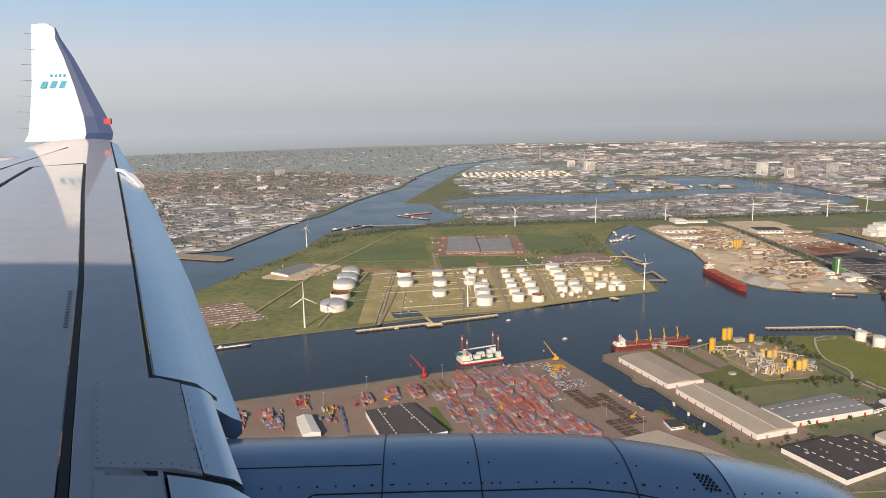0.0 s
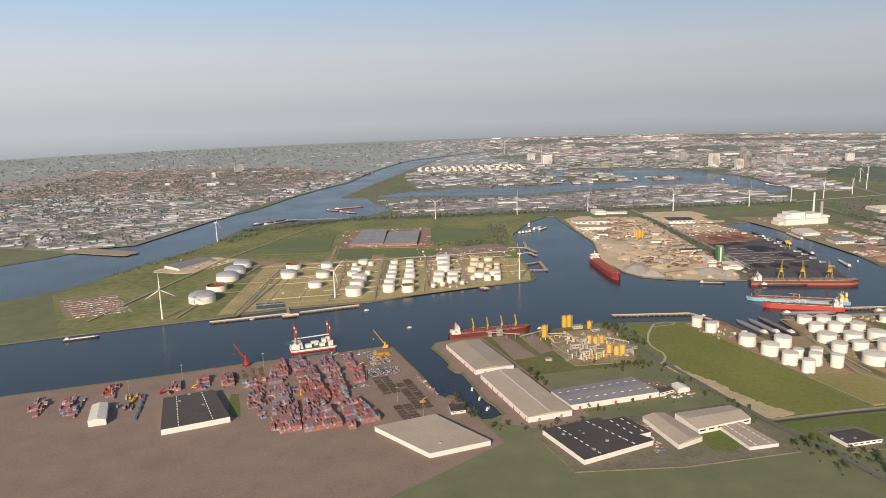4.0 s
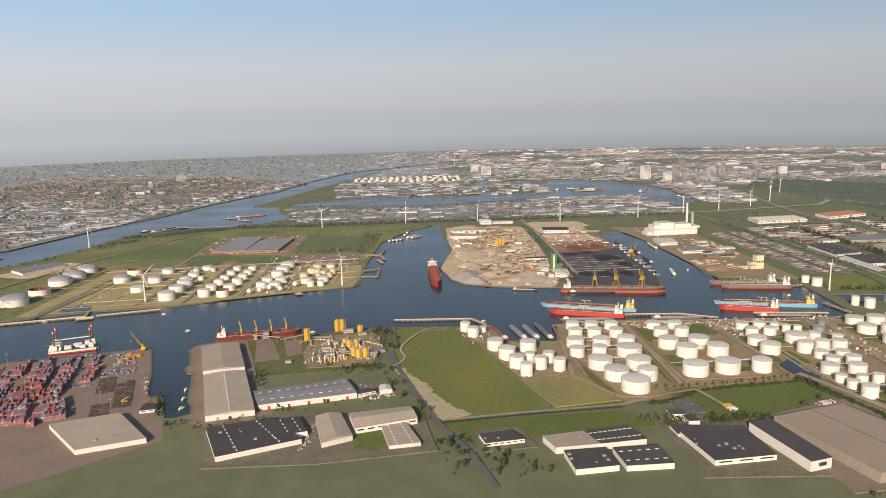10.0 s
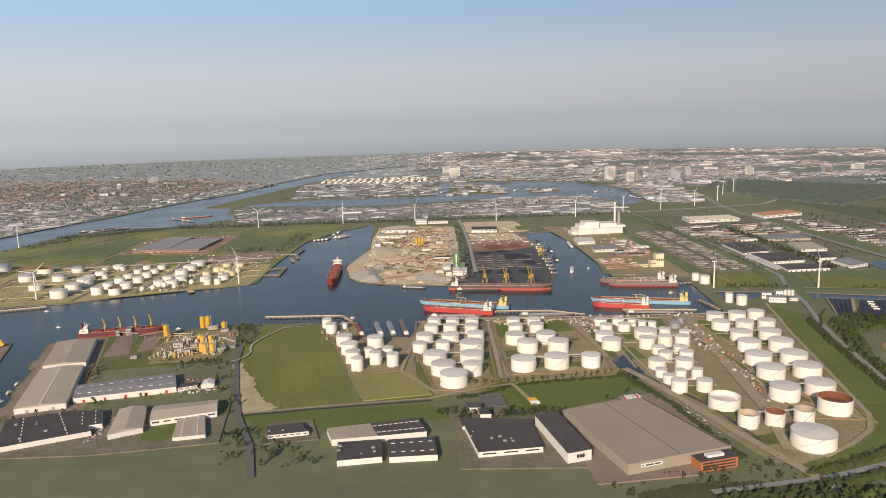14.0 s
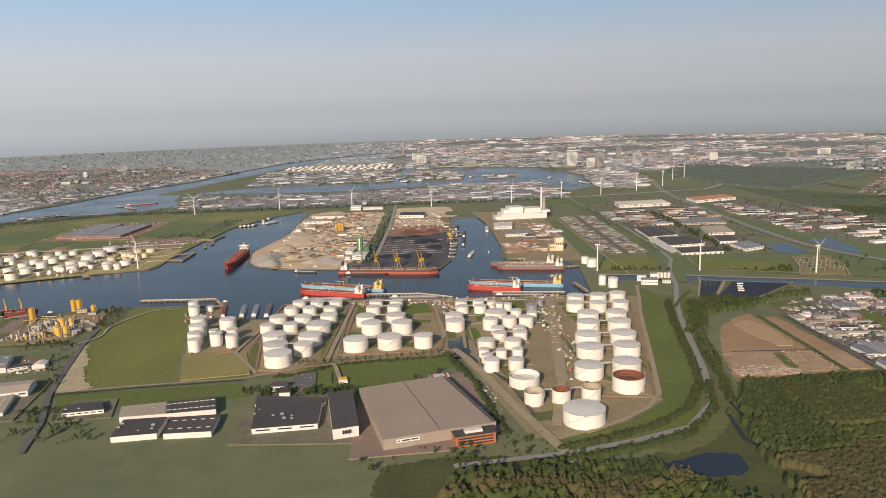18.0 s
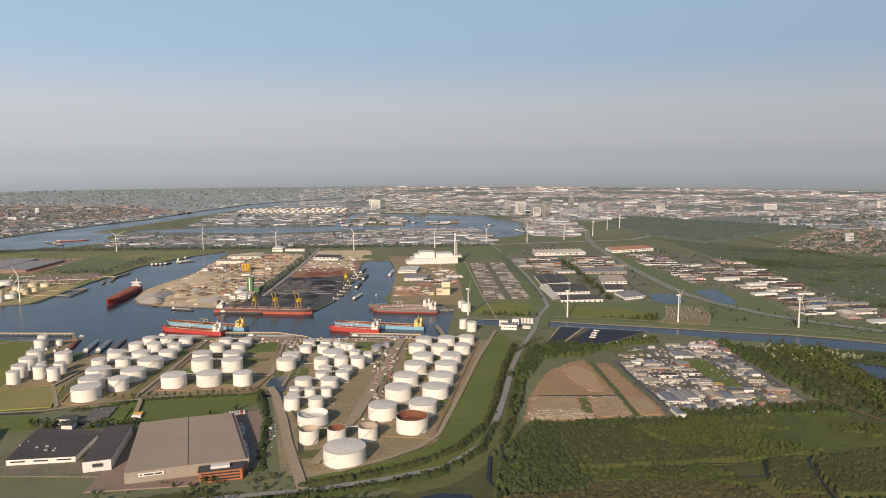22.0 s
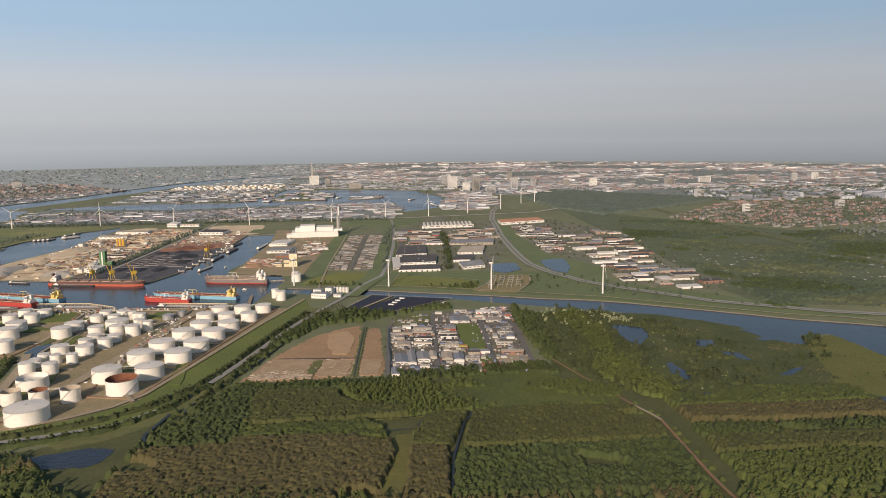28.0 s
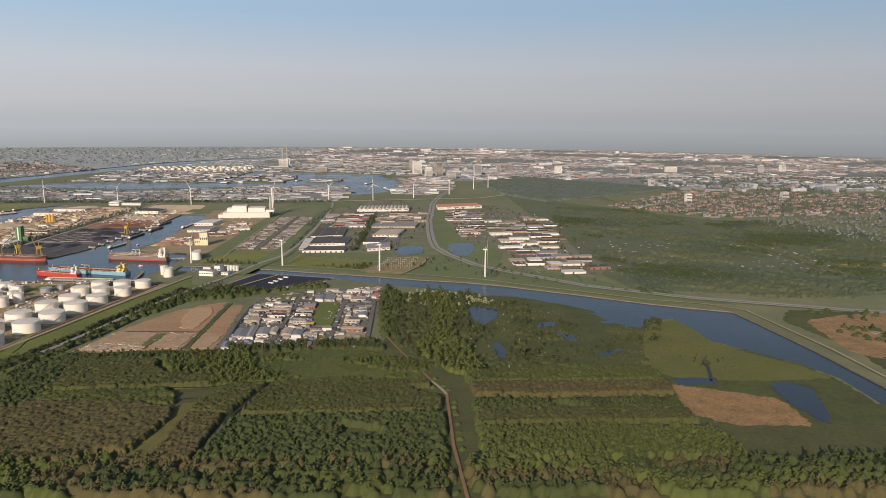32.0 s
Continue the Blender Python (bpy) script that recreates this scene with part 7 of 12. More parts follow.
patch("park_ground", [(838, 800), (895, 796), (891, 1150), (838, 1124)], PARKG, "worn green-brown ground of the storage rows", "yard")
patch("works_ground", [(722, 790), (812, 770), (815, 1180), (700, 1200), (720, 1040)], TERM, "brown ground of the works along the dock", "yard")
# polder green paled to grey, haze painted into the surface colour
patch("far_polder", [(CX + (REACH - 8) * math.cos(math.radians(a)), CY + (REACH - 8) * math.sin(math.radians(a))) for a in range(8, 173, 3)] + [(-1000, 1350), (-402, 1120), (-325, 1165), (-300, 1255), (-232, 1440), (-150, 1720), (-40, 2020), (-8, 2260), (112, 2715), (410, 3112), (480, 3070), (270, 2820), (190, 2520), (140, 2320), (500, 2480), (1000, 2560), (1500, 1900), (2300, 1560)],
      mat("hazed_polder", (0.335, 0.370, 0.365), (0.250, 0.285, 0.280), 0.95, scale=0.004, fine=0.03, bump=0.1), "far flat polder land with haze painted into its colour", "field")
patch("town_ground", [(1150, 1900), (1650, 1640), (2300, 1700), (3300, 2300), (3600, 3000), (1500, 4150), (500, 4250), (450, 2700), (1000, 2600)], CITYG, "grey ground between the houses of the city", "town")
# garden ground lightened in colour to imitate the hazy distance
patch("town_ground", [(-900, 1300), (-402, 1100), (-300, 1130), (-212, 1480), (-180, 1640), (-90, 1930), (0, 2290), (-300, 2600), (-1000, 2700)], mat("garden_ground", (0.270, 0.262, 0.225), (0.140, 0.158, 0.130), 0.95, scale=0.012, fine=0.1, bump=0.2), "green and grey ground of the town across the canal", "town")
patch("port_ground", [(112, 1345), (900, 1345), (905, 1480), (890, 1660), (700, 1670), (500, 1620), (301, 1602), (182, 1612), (70, 1630), (75, 1545), (118, 1480)], CITYG, "grey ground of the far port", "yard")
patch("port_ground", [(150, 1790), (500, 1795), (530, 2080), (530, 2500), (190, 2450), (120, 2150)], CITYG, "grey ground of the far port", "yard")
patch("dark_field", [(1376, 470), (1400, 505), (1560, 470), (1700, 300), (1560, 200), (1380, 300), (1392, 395)], MARSH, "rough green land beyond the river", "field")
patch("reed_field", [(1385, 392), (1398, 370), (1441, 420), (1500, 440), (1480, 500), (1395, 470)], REED, "reddish brown reed land beyond the river", "field")
patch("reed_field", [(1405, 350), (1440, 360), (1470, 330), (1440, 300), (1408, 310)], REED, "reddish brown reed land beyond the river", "field")
patch("crop_field", [(1592, 813), (1700, 760), (1660, 690), (1560, 700)], mat("rape_field", (0.34, 0.27, 0.04), (0.25, 0.21, 0.035), 0.95), "yellow flowering field", "field")
POOLS = []
for pts in [[(1220, 493), (1234, 500), (1255, 490), (1262, 476), (1253, 449), (1242, 452), (1232, 467)], [(1113, 509), (1126, 519), (1144, 508), (1141, 482), (1123, 454), (1117, 478)], [(1130, 412), (1134, 412), (1138, 383), (1129, 372), (1126, 392)], [(1173, 467), (1187, 466), (1181, 450), (1168, 451)], [(1180, 436), (1193, 430), (1194, 412), (1180, 424)], [(1196, 379), (1210, 391), (1222, 395), (1208, 381)],
            [(1124, 346), (1141, 353), (1136, 336), (1122, 335)], [(1238, 336), (1266, 336), (1259, 324), (1236, 323)], [(1294, 322), (1306, 330), (1318, 318), (1308, 280), (1298, 262), (1292, 292)], [(1222, 468), (1240, 474), (1236, 462), (1224, 460)], [(738, 282), (752, 285), (772, 293), (788, 290), (784, 270), (750, 268)]]:
    patch("pool", pts, WATER, "dark shallow pool in the marsh", "pool")
    POOLS.append(pts)
for pts, w in [([(809, 300), (809, 351), (823, 399), (835, 446), (842, 480)], 1.8), ([(650, 470), (662, 440), (680, 400), (690, 345)], 2.5), ([(374, 405), (424, 412), (500, 420)], 1.6)]:
    strip("ditch", pts, w, DITCH, "dark straight ditch full of water", "ditch", 0.0)
strip("road_verge", [(876, 650), (888, 704), (902, 758), (906, 831), (907, 967), (904, 1150), (900, 1240)], 26, FARGRASS, "broad green verge along the main road", "verge")
strip("dike_path", [(835, 642), (824, 596), (811, 547), (789, 447), (772, 372), (760, 352), (742, 337), (715, 320)], 3.2, PATHM, "pale path along the dike")
strip("road", [(640, 288), (704, 298), (740, 309), (774, 323), (799, 355), (813, 405), (822, 445), (831, 489), (840, 530), (852, 575), (873, 638), (888, 704), (908, 758), (913, 831), (915, 967), (911, 1150), (906, 1250), (900, 1330)], 4.4, mat("worn_asphalt", (0.29, 0.28, 0.26), (0.22, 0.21, 0.198), 0.9, scale=0.06, fine=1.0), "grey two-lane road")
strip("road", [(646, 470), (655, 448), (669, 401), (680, 360), (695, 312), (705, 280)], 6, PATHM, "pale terminal road")
strip("road", [(338, 556), (344, 516), (362, 446), (374, 404), (392, 360), (402, 320)], 4, ASPH, "narrow road along the meadow")
strip("track", [(376, 409), (424, 416), (500, 424), (536, 440), (606, 458), (640, 464)], 2.6, PATHM, "pale track between meadow and grass strip")
strip("path", [(339, 515), (345, 522), (349, 531), (350, 540), (347, 551), (346, 561), (348, 572), (354, 589), (362, 606), (368, 616), (380, 621), (389, 619)], 1.9, PATHS, "winding pale gravel path across the meadow")
strip("path", [(363, 608), (374, 611), (385, 613), (389, 619)], 1.4, PATHS, "pale loop of the path by the water")
patch("sand_patch", [(341, 512), (350, 513), (353, 500), (360, 487), (366, 478), (370, 470), (372, 456), (378, 444), (384, 432), (398, 418), (386, 413), (372, 411), (363, 447), (352, 486)], mat("trampled_sand", (0.52, 0.425, 0.285), (0.33, 0.28, 0.15), 0.95, scale=0.12, fine=0.8, bump=0.4), "bare sandy patch at the meadow's edge", "field")
strip("ditch", [(1271, 371), (1267, 351), (1261, 332)], 2.0, DITCH, "dark narrow water channel in the marsh", "ditch", 0.0)
strip("path", [(1048, 560), (1046, 437), (1058, 400), (1072, 360), (1091, 309), (1092, 241), (1098, 160)], 1.7, REDPATH, "reddish path through the wood")
strip("path", [(1091, 309), (1088, 318), (1082, 332)], 2.0, PATHM, "pale path crossing in the wood")
strip("cycle_path", [(905, 700), (955, 690), (1040, 662), (1090, 642), (1140, 624), (1190, 594), (1285, 540), (1335, 522), (1360, 500), (1374, 392), (1378, 300)], 2.2, PATHM, "pale path on the canal bank")
HW = [(1560, 470), (1453, 500), (1330, 545), (1239, 596), (1218, 618), (1176, 658), (1137, 702), (1108, 765), (1094, 815), (1090, 870), (1088, 960), (1088, 1075), (1094, 1202), (1097, 1303), (1115, 1454), (1148, 1608), (1149, 1851), (1126, 2056), (1110, 2400)]
strip("motorway", HW, 11, mat("worn_asphalt", (0.29, 0.28, 0.26), (0.22, 0.21, 0.198), 0.9, scale=0.06, fine=1.0), "wide grey motorway", "motorway")
strip("motorway_median", HW, 1.6, GRASS, "green median of the motorway", "verge")
patch("pool", POND_A, WATER, "dark blue pond beside the motorway", "pool", rough=1.5)
patch("pool", POND_B, WATER, "dark blue pond before the halls", "pool", rough=1.5)
strip("railway", [(-100, 1335), (400, 1345), (900, 1350), (1200, 1420), (1367, 1600)], 9, GRAVEL, "brown railway bed", "railway")
strip("dike", [(1540, 500), (1530, 780), (1516, 916), (1490, 1175), (1462, 1473), (1424, 1761)], 12, ROUGHG, "green dike through the woods", "dike")
for x in (925, 990, 1043, 1200, 1240):
    strip("park_road", [(x, 800 if x < 1100 else 700), (x + 3, 1180)], 4.5, ASPH, "grey business park street")
STREETS = [(926, 530, 929, 398), (964, 566, 965, 408), (1006, 540, 1007, 408), (1033, 540, 1035, 412), (928, 534, 1033, 540)]
for x0, y0, x1, y1 in STREETS:
    strip("works_street", [(x0, y0), (x1, y1)], 3.6, ASPH, "grey street between the works units")
for x0, y0, x1, y1, w in [(487, 568, 478, 480, 3), (478, 480, 505, 432, 3), (556, 622, 552, 450, 3.5), (630, 618, 640, 500, 3), (742, 612, 716, 400, 8), (716, 400, 700, 330, 6), (655, 560, 655, 470, 2.5), (725, 500, 770, 505, 3), (790, 610, 812, 606, 4), (770, 360, 742, 396, 3)]:
    strip("terminal_road", [(x0, y0), (x1, y1)], w, PATHM, "pale terminal road between the tanks")
for x0, y0, x1, y1, w in [(-100, 700, -60, 960, 3), (-38, 700, -10, 960, 3.5), (56, 745, 52, 960, 3), (100, 745, 103, 960, 3), (160, 770, 160, 950, 3), (210, 790, 206, 940, 3), (-60, 955, 280, 948, 3), (-190, 700, -120, 1000, 4), (-120, 1000, -20, 1290, 4), (30, 950, 28, 1060, 4)]:
    strip("terminal_road", [(x0, y0), (x1, y1)], w, PATHM, "pale road of the far terminal")

patch("boat_yard", [(-262, 790), (-215, 712), (-160, 736), (-205, 806)], QUAY, "brown storage yard with rows of scrap", "yard")
patch("plant_paving", [(268, 604), (322, 612), (330, 566), (324, 524), (272, 520), (262, 560)], TERM, "worn brown ground of the silo plant", "yard")
patch("sand_plot", [(-205, 925), (-150, 905), (-100, 985), (-140, 1010), (-180, 990)], SAND, "sandy plot with rubble and boats", "yard")
patch("sand_plot", [(-80, 940), (-50, 945), (-45, 975), (-78, 968)], DIRT, "bare brown plot by the tanks", "yard")
patch("sand_plot", [(30, 945), (110, 960), (108, 985), (20, 975)], DIRT, "bare strip behind the tanks", "yard")
patch("sand_plot", [(165, 945), (262, 950), (285, 990), (270, 1040), (175, 1000)], QUAY, "brown plant yard on the peninsula", "yard")
patch("green_plot", [(-104, 1016), (21, 1012), (16, 1167), (-85, 1128)], FARGRASS, "smooth green field on the peninsula", "field", rough=0.6)
patch("green_plot", [(37, 958), (86, 951), (85, 1033), (34, 1040)], FARGRASS, "small green field behind the tanks", "field", rough=0.6)
patch("green_plot", [(103, 965), (179, 959), (183, 1011), (103, 1014)], FARGRASS, "small green field behind the tanks", "field", rough=0.6)
patch("green_plot", [(168, 1062), (265, 1070), (271, 1163), (170, 1202)], FARGRASS, "darker green field with bushes", "field", rough=0.8)
patch("pool", [(-28, 745), (2, 749), (7, 729), (-22, 724)], WATER, "dark basin at the far terminal", "pool")
patch("river_bank_plot", [(-402, 1092), (-284, 1042), (-270, 1070), (-392, 1125)], PATHM, "pale bare plot on the far bank", "field")
patch("far_factory_yard", [(30, 1035), (170, 1030), (175, 1200), (40, 1200)], mat("ore_ground", (0.33, 0.215, 0.15)), "reddish ground round the brick factory", "yard")

DIRTP = mat("pale_rubble_ground", (0.42, 0.300, 0.185), (0.26, 0.185, 0.112), 0.95, scale=0.08, fine=0.7, bump=0.5)
patch("rubble_ground", [(831, 396), (840, 438), (858, 442), (873, 438), (873, 396)], DIRTP, "pale rubble-strewn half of the building field", "field")
patch("rubble_ground", [(882, 436), (902, 437), (901, 400), (879, 400)], DIRTP, "pale rubble plot beside the ditch", "field")
patch("rubble_ground", [(909, 438), (924, 436), (923, 402), (910, 401)], DIRTP, "pale rubble plot beside the works", "field")
patch("sand_patch", [(876, 508), (890, 518), (899, 498), (898, 452), (886, 452), (879, 474)], mat("levelled_sand", (0.44, 0.300, 0.175), (0.34, 0.23, 0.13), 0.95, scale=0.06, fine=0.5, bump=0.3), "paler levelled sand on the building field", "field")
patch("weed_patch", [(874, 436), (880, 438), (878, 400), (874, 399), (872, 415)], ROUGHG, "dark weeds between the rubble plots", "field", rough=1.2)
patch("weed_patch", [(902.5, 530), (906.5, 530), (907, 480), (908, 430), (908, 398), (903.5, 398), (904, 440)], ROUGHG, "overgrown ditch across the building field", "field", rough=0.6)
for pts, w in [([(846, 441), (873, 440), (904, 439)], 1.1), ([(904.5, 526), (905, 480), (905.5, 438), (906, 399)], 0.7), ([(926, 520), (928, 467), (932, 413)], 1.2)]:
    strip("ditch", pts, w, DITCH, "dark narrow ditch on the building field", "ditch", 0.0)

rng = random.Random(11)
PARKED = []
# ---- green plots inside the tank terminal ----
for x, y, a_, b_, t_ in [(494, 470, 8, 60, 8), (548, 520, 7, 120, 1), (524, 606, 40, 8, 0), (600, 484, 50, 10, -3), (644, 540, 7, 90, 2), (662, 505, 12, 30, 4), (690, 400, 16, 60, 12), (735, 470, 8, 150, 8), (752, 560, 8, 60, 4), (780, 420, 8, 60, 12), (700, 345, 30, 12, 10), (455, 560, 10, 30, 12), (615, 545, 26, 8, 0), (575, 570, 24, 8, 0), (520, 548, 30, 7, 0), (772, 486, 26, 6, 0), (770, 543, 28, 6, 0), (700, 560, 6, 60, 4)]:
    c_, s_ = math.cos(math.radians(t_)), math.sin(math.radians(t_))
    patch("terminal_grass", [(x + u * a_ / 2 * c_ - v * b_ / 2 * -s_ * -1, y + u * a_ / 2 * s_ + v * b_ / 2 * c_) for u, v in ((-1, -1), (1, -1), (1, 1), (-1, 1))], ROUGHG if (x + y) % 3 else GRASS, "weedy grass between the storage tanks", "field", rough=0.7)

for pts in [[(560, 600), (580, 604), (578, 560), (562, 556)], [(600, 604), (626, 604), (630, 572), (604, 566)], [(505, 604), (520, 606), (520, 586), (506, 582)], [(560, 520), (575, 522), (574, 496), (561, 494)], [(596, 552), (618, 552), (620, 536), (598, 534)],
            [(655, 604), (672, 606), (672, 584), (656, 580)], [(668, 560), (684, 562), (684, 540), (668, 540)], [(700, 600), (716, 600), (714, 574), (700, 576)], [(750, 590), (760, 590), (756, 540), (746, 540)], [(736, 450), (744, 450), (738, 400), (730, 402)], [(770, 520), (784, 560), (790, 556), (776, 500)]]:
    patch("terminal_grass", pts, GRASS, "green plot between the storage tanks", "field", rough=0.5)
# ---- round the near halls ----
YARDG = mat("gravel_and_weeds", (0.225, 0.190, 0.145), (0.098, 0.102, 0.052), 0.95, scale=0.07, fine=0.5, bump=0.3)
patch("hall_paving", [(514, 402), (535, 412), (547, 404), (549, 389), (563, 392), (573, 396), (592, 318), (515, 322)], YARDG, "worn yard round the wide hall", "yard")
patch("hall_paving", [(582, 396), (632, 414), (652, 420), (672, 330), (640, 306), (585, 300)], QUAY, "brown paved yard round the distribution hall", "yard")
patch("hall_paving", [(396, 395), (424, 395), (432, 366), (400, 362)], YARDG, "gravel yard round the small office", "yard")
patch("hall_paving", [(218, 408), (262, 424), (318, 425), (362, 432), (372, 366), (300, 355), (235, 355)], YARDG, "worn gravel yard with weeds between the halls", "yard")
patch("hall_lawn", [(324, 396), (338, 399), (342, 380), (336, 371), (322, 372), (320, 384)], GRASS, "small green lawn between the halls", "field", rough=0.4)
patch("hall_lawn", [(316, 428), (360, 436), (366, 410), (362, 404), (356, 427), (318, 420)], ROUGHG, "rough green verge round the pale hall", "field", rough=0.4)
patch("hall_paving", [(240, 436), (330, 458), (345, 474), (316, 486), (306, 486), (250, 468)], YARDG, "worn paving along the long hall", "yard")
patch("office_lawn", [(545, 400), (562, 404), (566, 392), (548, 388)], GRASS, "green lawn round the office pond", "field", rough=0.3)
patch("pool", [(548, 397), (560, 399.5), (562, 393), (550, 391)], WATER, "small dark pond before the office", "pool")
patch("car_park", [(533, 428), (548, 431), (551, 407), (535, 405)], ASPH, "small car park beside the office", "yard")
patch("office_lawn", [(550, 427), (559, 429), (562, 409), (553, 407)], GRASS, "green lawn beside the car park", "field", rough=0.4)
patch("pool", [(641, 489), (657, 503), (658, 460), (650, 450), (644, 466)], WATER, "dark rectangular drain pond", "pool")
patch("dry_meadow", [(438, 478), (487, 478), (501, 432), (454, 424)], mat("dry_grass", (0.30, 0.255, 0.095), (0.19, 0.185, 0.06), 0.95, scale=0.03, fine=0.3, bump=0.3), "yellowish dry meadow beside the tanks", "field")
strip("lane", [(557, 446), (560, 440), (571, 397)], 3, PATHM, "pale lane to the office")
for i in range(26):
    PARKED.append((rng.uniform(536, 549), rng.choice((408, 414, 420, 426)), 80))
for x, y, t_, k in [(568, 416, 100, 0), (568.5, 413.5, 100, 0), (569, 411, 98, 1), (569.5, 408.5, 98, 1)]:
    ob = empty("lorry_trailer", x, y, 0, t_ - 90, ("yellow" if k == 0 else "white") + " lorry trailer parked on the lane", "trailer", "lorry trailers")
    bm = bmesh.new()
    box(bm, -3, -0.6, 0.55, 3, 0.6, 1.8)
    part("box", bm, YELLOW if k == 0 else WALLW, ob)
    for sx in (-2.2, -1.6, 2.0):
        bm = bmesh.new()
        for sy in (-0.55, 0.55):
            turned(bm, [(0.25, -0.1), (0.25, 0.1)], 10, pose(sx, sy, 0.25, 90, 0, 0))
        part("wheel_pair", bm, DARK, ob)
# dark sign of plain shapes on the front of the tall narrow hall
sg = empty("wall_sign", 581.4, 324.4, 4.6, 16, "dark plain sign on the white hall front", "sign")
for k in range(3):
    bm = bmesh.new()
    box(bm, -2.4 + k * 1.65, -0.45, -1.2, -0.95 + k * 1.65, -0.2, 1.2)
    bmesh.ops.bevel(bm, geom=[e for e in bm.edges if abs(e.verts[0].co.y - e.verts[1].co.y) > 0.1], offset=0.5, segments=3, affect="EDGES")
    part("sign_shape", bm, DARK, sg)

# ---- solar field ----
sf = empty("solar_field", 921, 612, 0, 0, "dark solar field with pale paths", "solar field")
A_, B_, C_, D_ = (Vector(p) - Vector((921, 612)) for p in ((903, 652), (984, 628), (921, 577), (880, 592)))
for i in range(17):
    s = (i + 0.5) / 17
    if abs(s - 0.32) < 0.04:
        continue
    p, q = A_.lerp(B_, s), D_.lerp(C_, s)
    bm = bmesh.new()
    lo_, hi_ = 0.5, 1.2
    n_ = (B_ - A_).normalized() * 1.75
    v = [bm.verts.new((p.x - n_.x, p.y - n_.y, hi_)), bm.verts.new((p.x + n_.x, p.y + n_.y, lo_)), bm.verts.new((q.x + n_.x, q.y + n_.y, lo_)), bm.verts.new((q.x - n_.x, q.y - n_.y, hi_))]
    bm.faces.new(v[::-1])
    r = bmesh.ops.extrude_face_region(bm, geom=bm.faces[:])
    for w in r["geom"]:
        if isinstance(w, bmesh.types.BMVert):
            w.co.z -= 0.15
    bmesh.ops.recalc_face_normals(bm, faces=bm.faces[:])
    part("panel_row", bm, PANEL, sf)
strip("solar_edge", [(903, 654), (986, 629), (922, 575), (878, 591), (903, 654)], 1.8, PATHM, "pale path round the solar field")
for x, y in [(935, 633), (931, 624), (928, 615), (925, 607)]:
    block("inverter_hut", [(x, y, 0.2, 5.5, 1.8, 1.5, -25)], WALLW, "small white inverter hut in the solar field", "hut", windows=False, roof=ROOFW)
for x, y in [(943, 588), (952, 593), (960, 598), (969, 604), (977, 612)]:
    block("inverter_hut", [(x, y, 0.2, 6, 1.2, 1.3, 52)], WALLW, "low white inverter box beside the panels", "hut", windows=False, roof=ROOFW)
strip("solar_path", [(925, 646), (893, 588)], 3, PATHM, "pale path through the solar field")

# ---- small works units and business parks ----
ROOFS = [ROOFTAN, ROOFDARK, ROOFGREY, ROOFW, ROOFGREY, ROOFDARK, mat("red_tile_roof", (0.33, 0.11, 0.06), (0.24, 0.08, 0.045), 0.85, scale=0.2, fine=1.5, spread=0.2), mat("blue_sheet_roof", (0.10, 0.14, 0.26), (0.08, 0.11, 0.2), 0.6, scale=0.2, fine=1.5)]
RNAME = ["tan", "dark", "grey", "white", "pale grey", "black", "red tiled", "blue sheet"]
BRICKB = mat("brown_brick", (0.24, 0.14, 0.10), (0.17, 0.10, 0.07), 0.85, scale=0.3, fine=2.0, spread=0.15)
WALLS = [WALLW, WALLW, CONC, BRICKB, TANW]
WNAME = ["white", "white", "concrete", "brown brick", "tan"]


def estate(name, poly, pitch_x, pitch_y, size, heights, turn, group, skip=0.12, category="workshop"):
    """Units in rows over a part of the plan, each of its own size, roof and walls."""
    xs, ys = [p[0] for p in poly], [p[1] for p in poly]
    y = min(ys) + pitch_y / 2
    while y < max(ys):
        x = min(xs) + rng.uniform(0, pitch_x / 2)
        while x < max(xs):
            w, d = rng.uniform(*size[0]), rng.uniform(*size[1])
            if inside(x, y, poly) and rng.random() > skip:
                a = math.radians(turn + rng.choice((0, 0, 0, 3, -3)) + (90 if w < 8 and rng.random() < 0.35 else 0))
                c, s = math.cos(a), math.sin(a)
                quad = [(x + u * w / 2 * c - v * d / 2 * s, y + u * w / 2 * s + v * d / 2 * c) for u, v in ((-1, 1), (1, 1), (1, -1), (-1, -1))]
                k, m_ = rng.choice((0, 0, 1, 1, 2, 2, 4, 5, 5, 6, 3, 7) if category != "workshop" else (0, 1, 1, 1, 5, 5, 2, 6, 7, 4)), rng.randrange(5)
                if rng.random() < 0.93 and k > 5:
                    k = rng.randrange(6)
                shed(name, quad, rng.uniform(*heights), ROOFS[k], WALLS[m_], f"{WNAME[m_]} {category} with a {RNAME[k]} roof", category, pitch=rng.choice((0, 0, 0.8, 1.2)) * min(1, d / 8), doors=rng.choice((0, 2, 3)) if w > 9 else 0, door_mat=rng.choice((RED, STEEL, GLASS)), windows=0 if w > 14 else rng.choice((2, 3, 4)), vents=rng.choice((0, 1, 2)), group=group)
            if rng.random() < 0.8:
                for _ in range(rng.randrange(2, 6)):
                    PARKED.append((x + w / 2 + rng.uniform(0.5, 2.5), y + rng.uniform(-d / 2, d / 2), rng.uniform(-10, 10) + turn))
            x += w + rng.uniform(1.5, pitch_x * 0.5)
        y += pitch_y


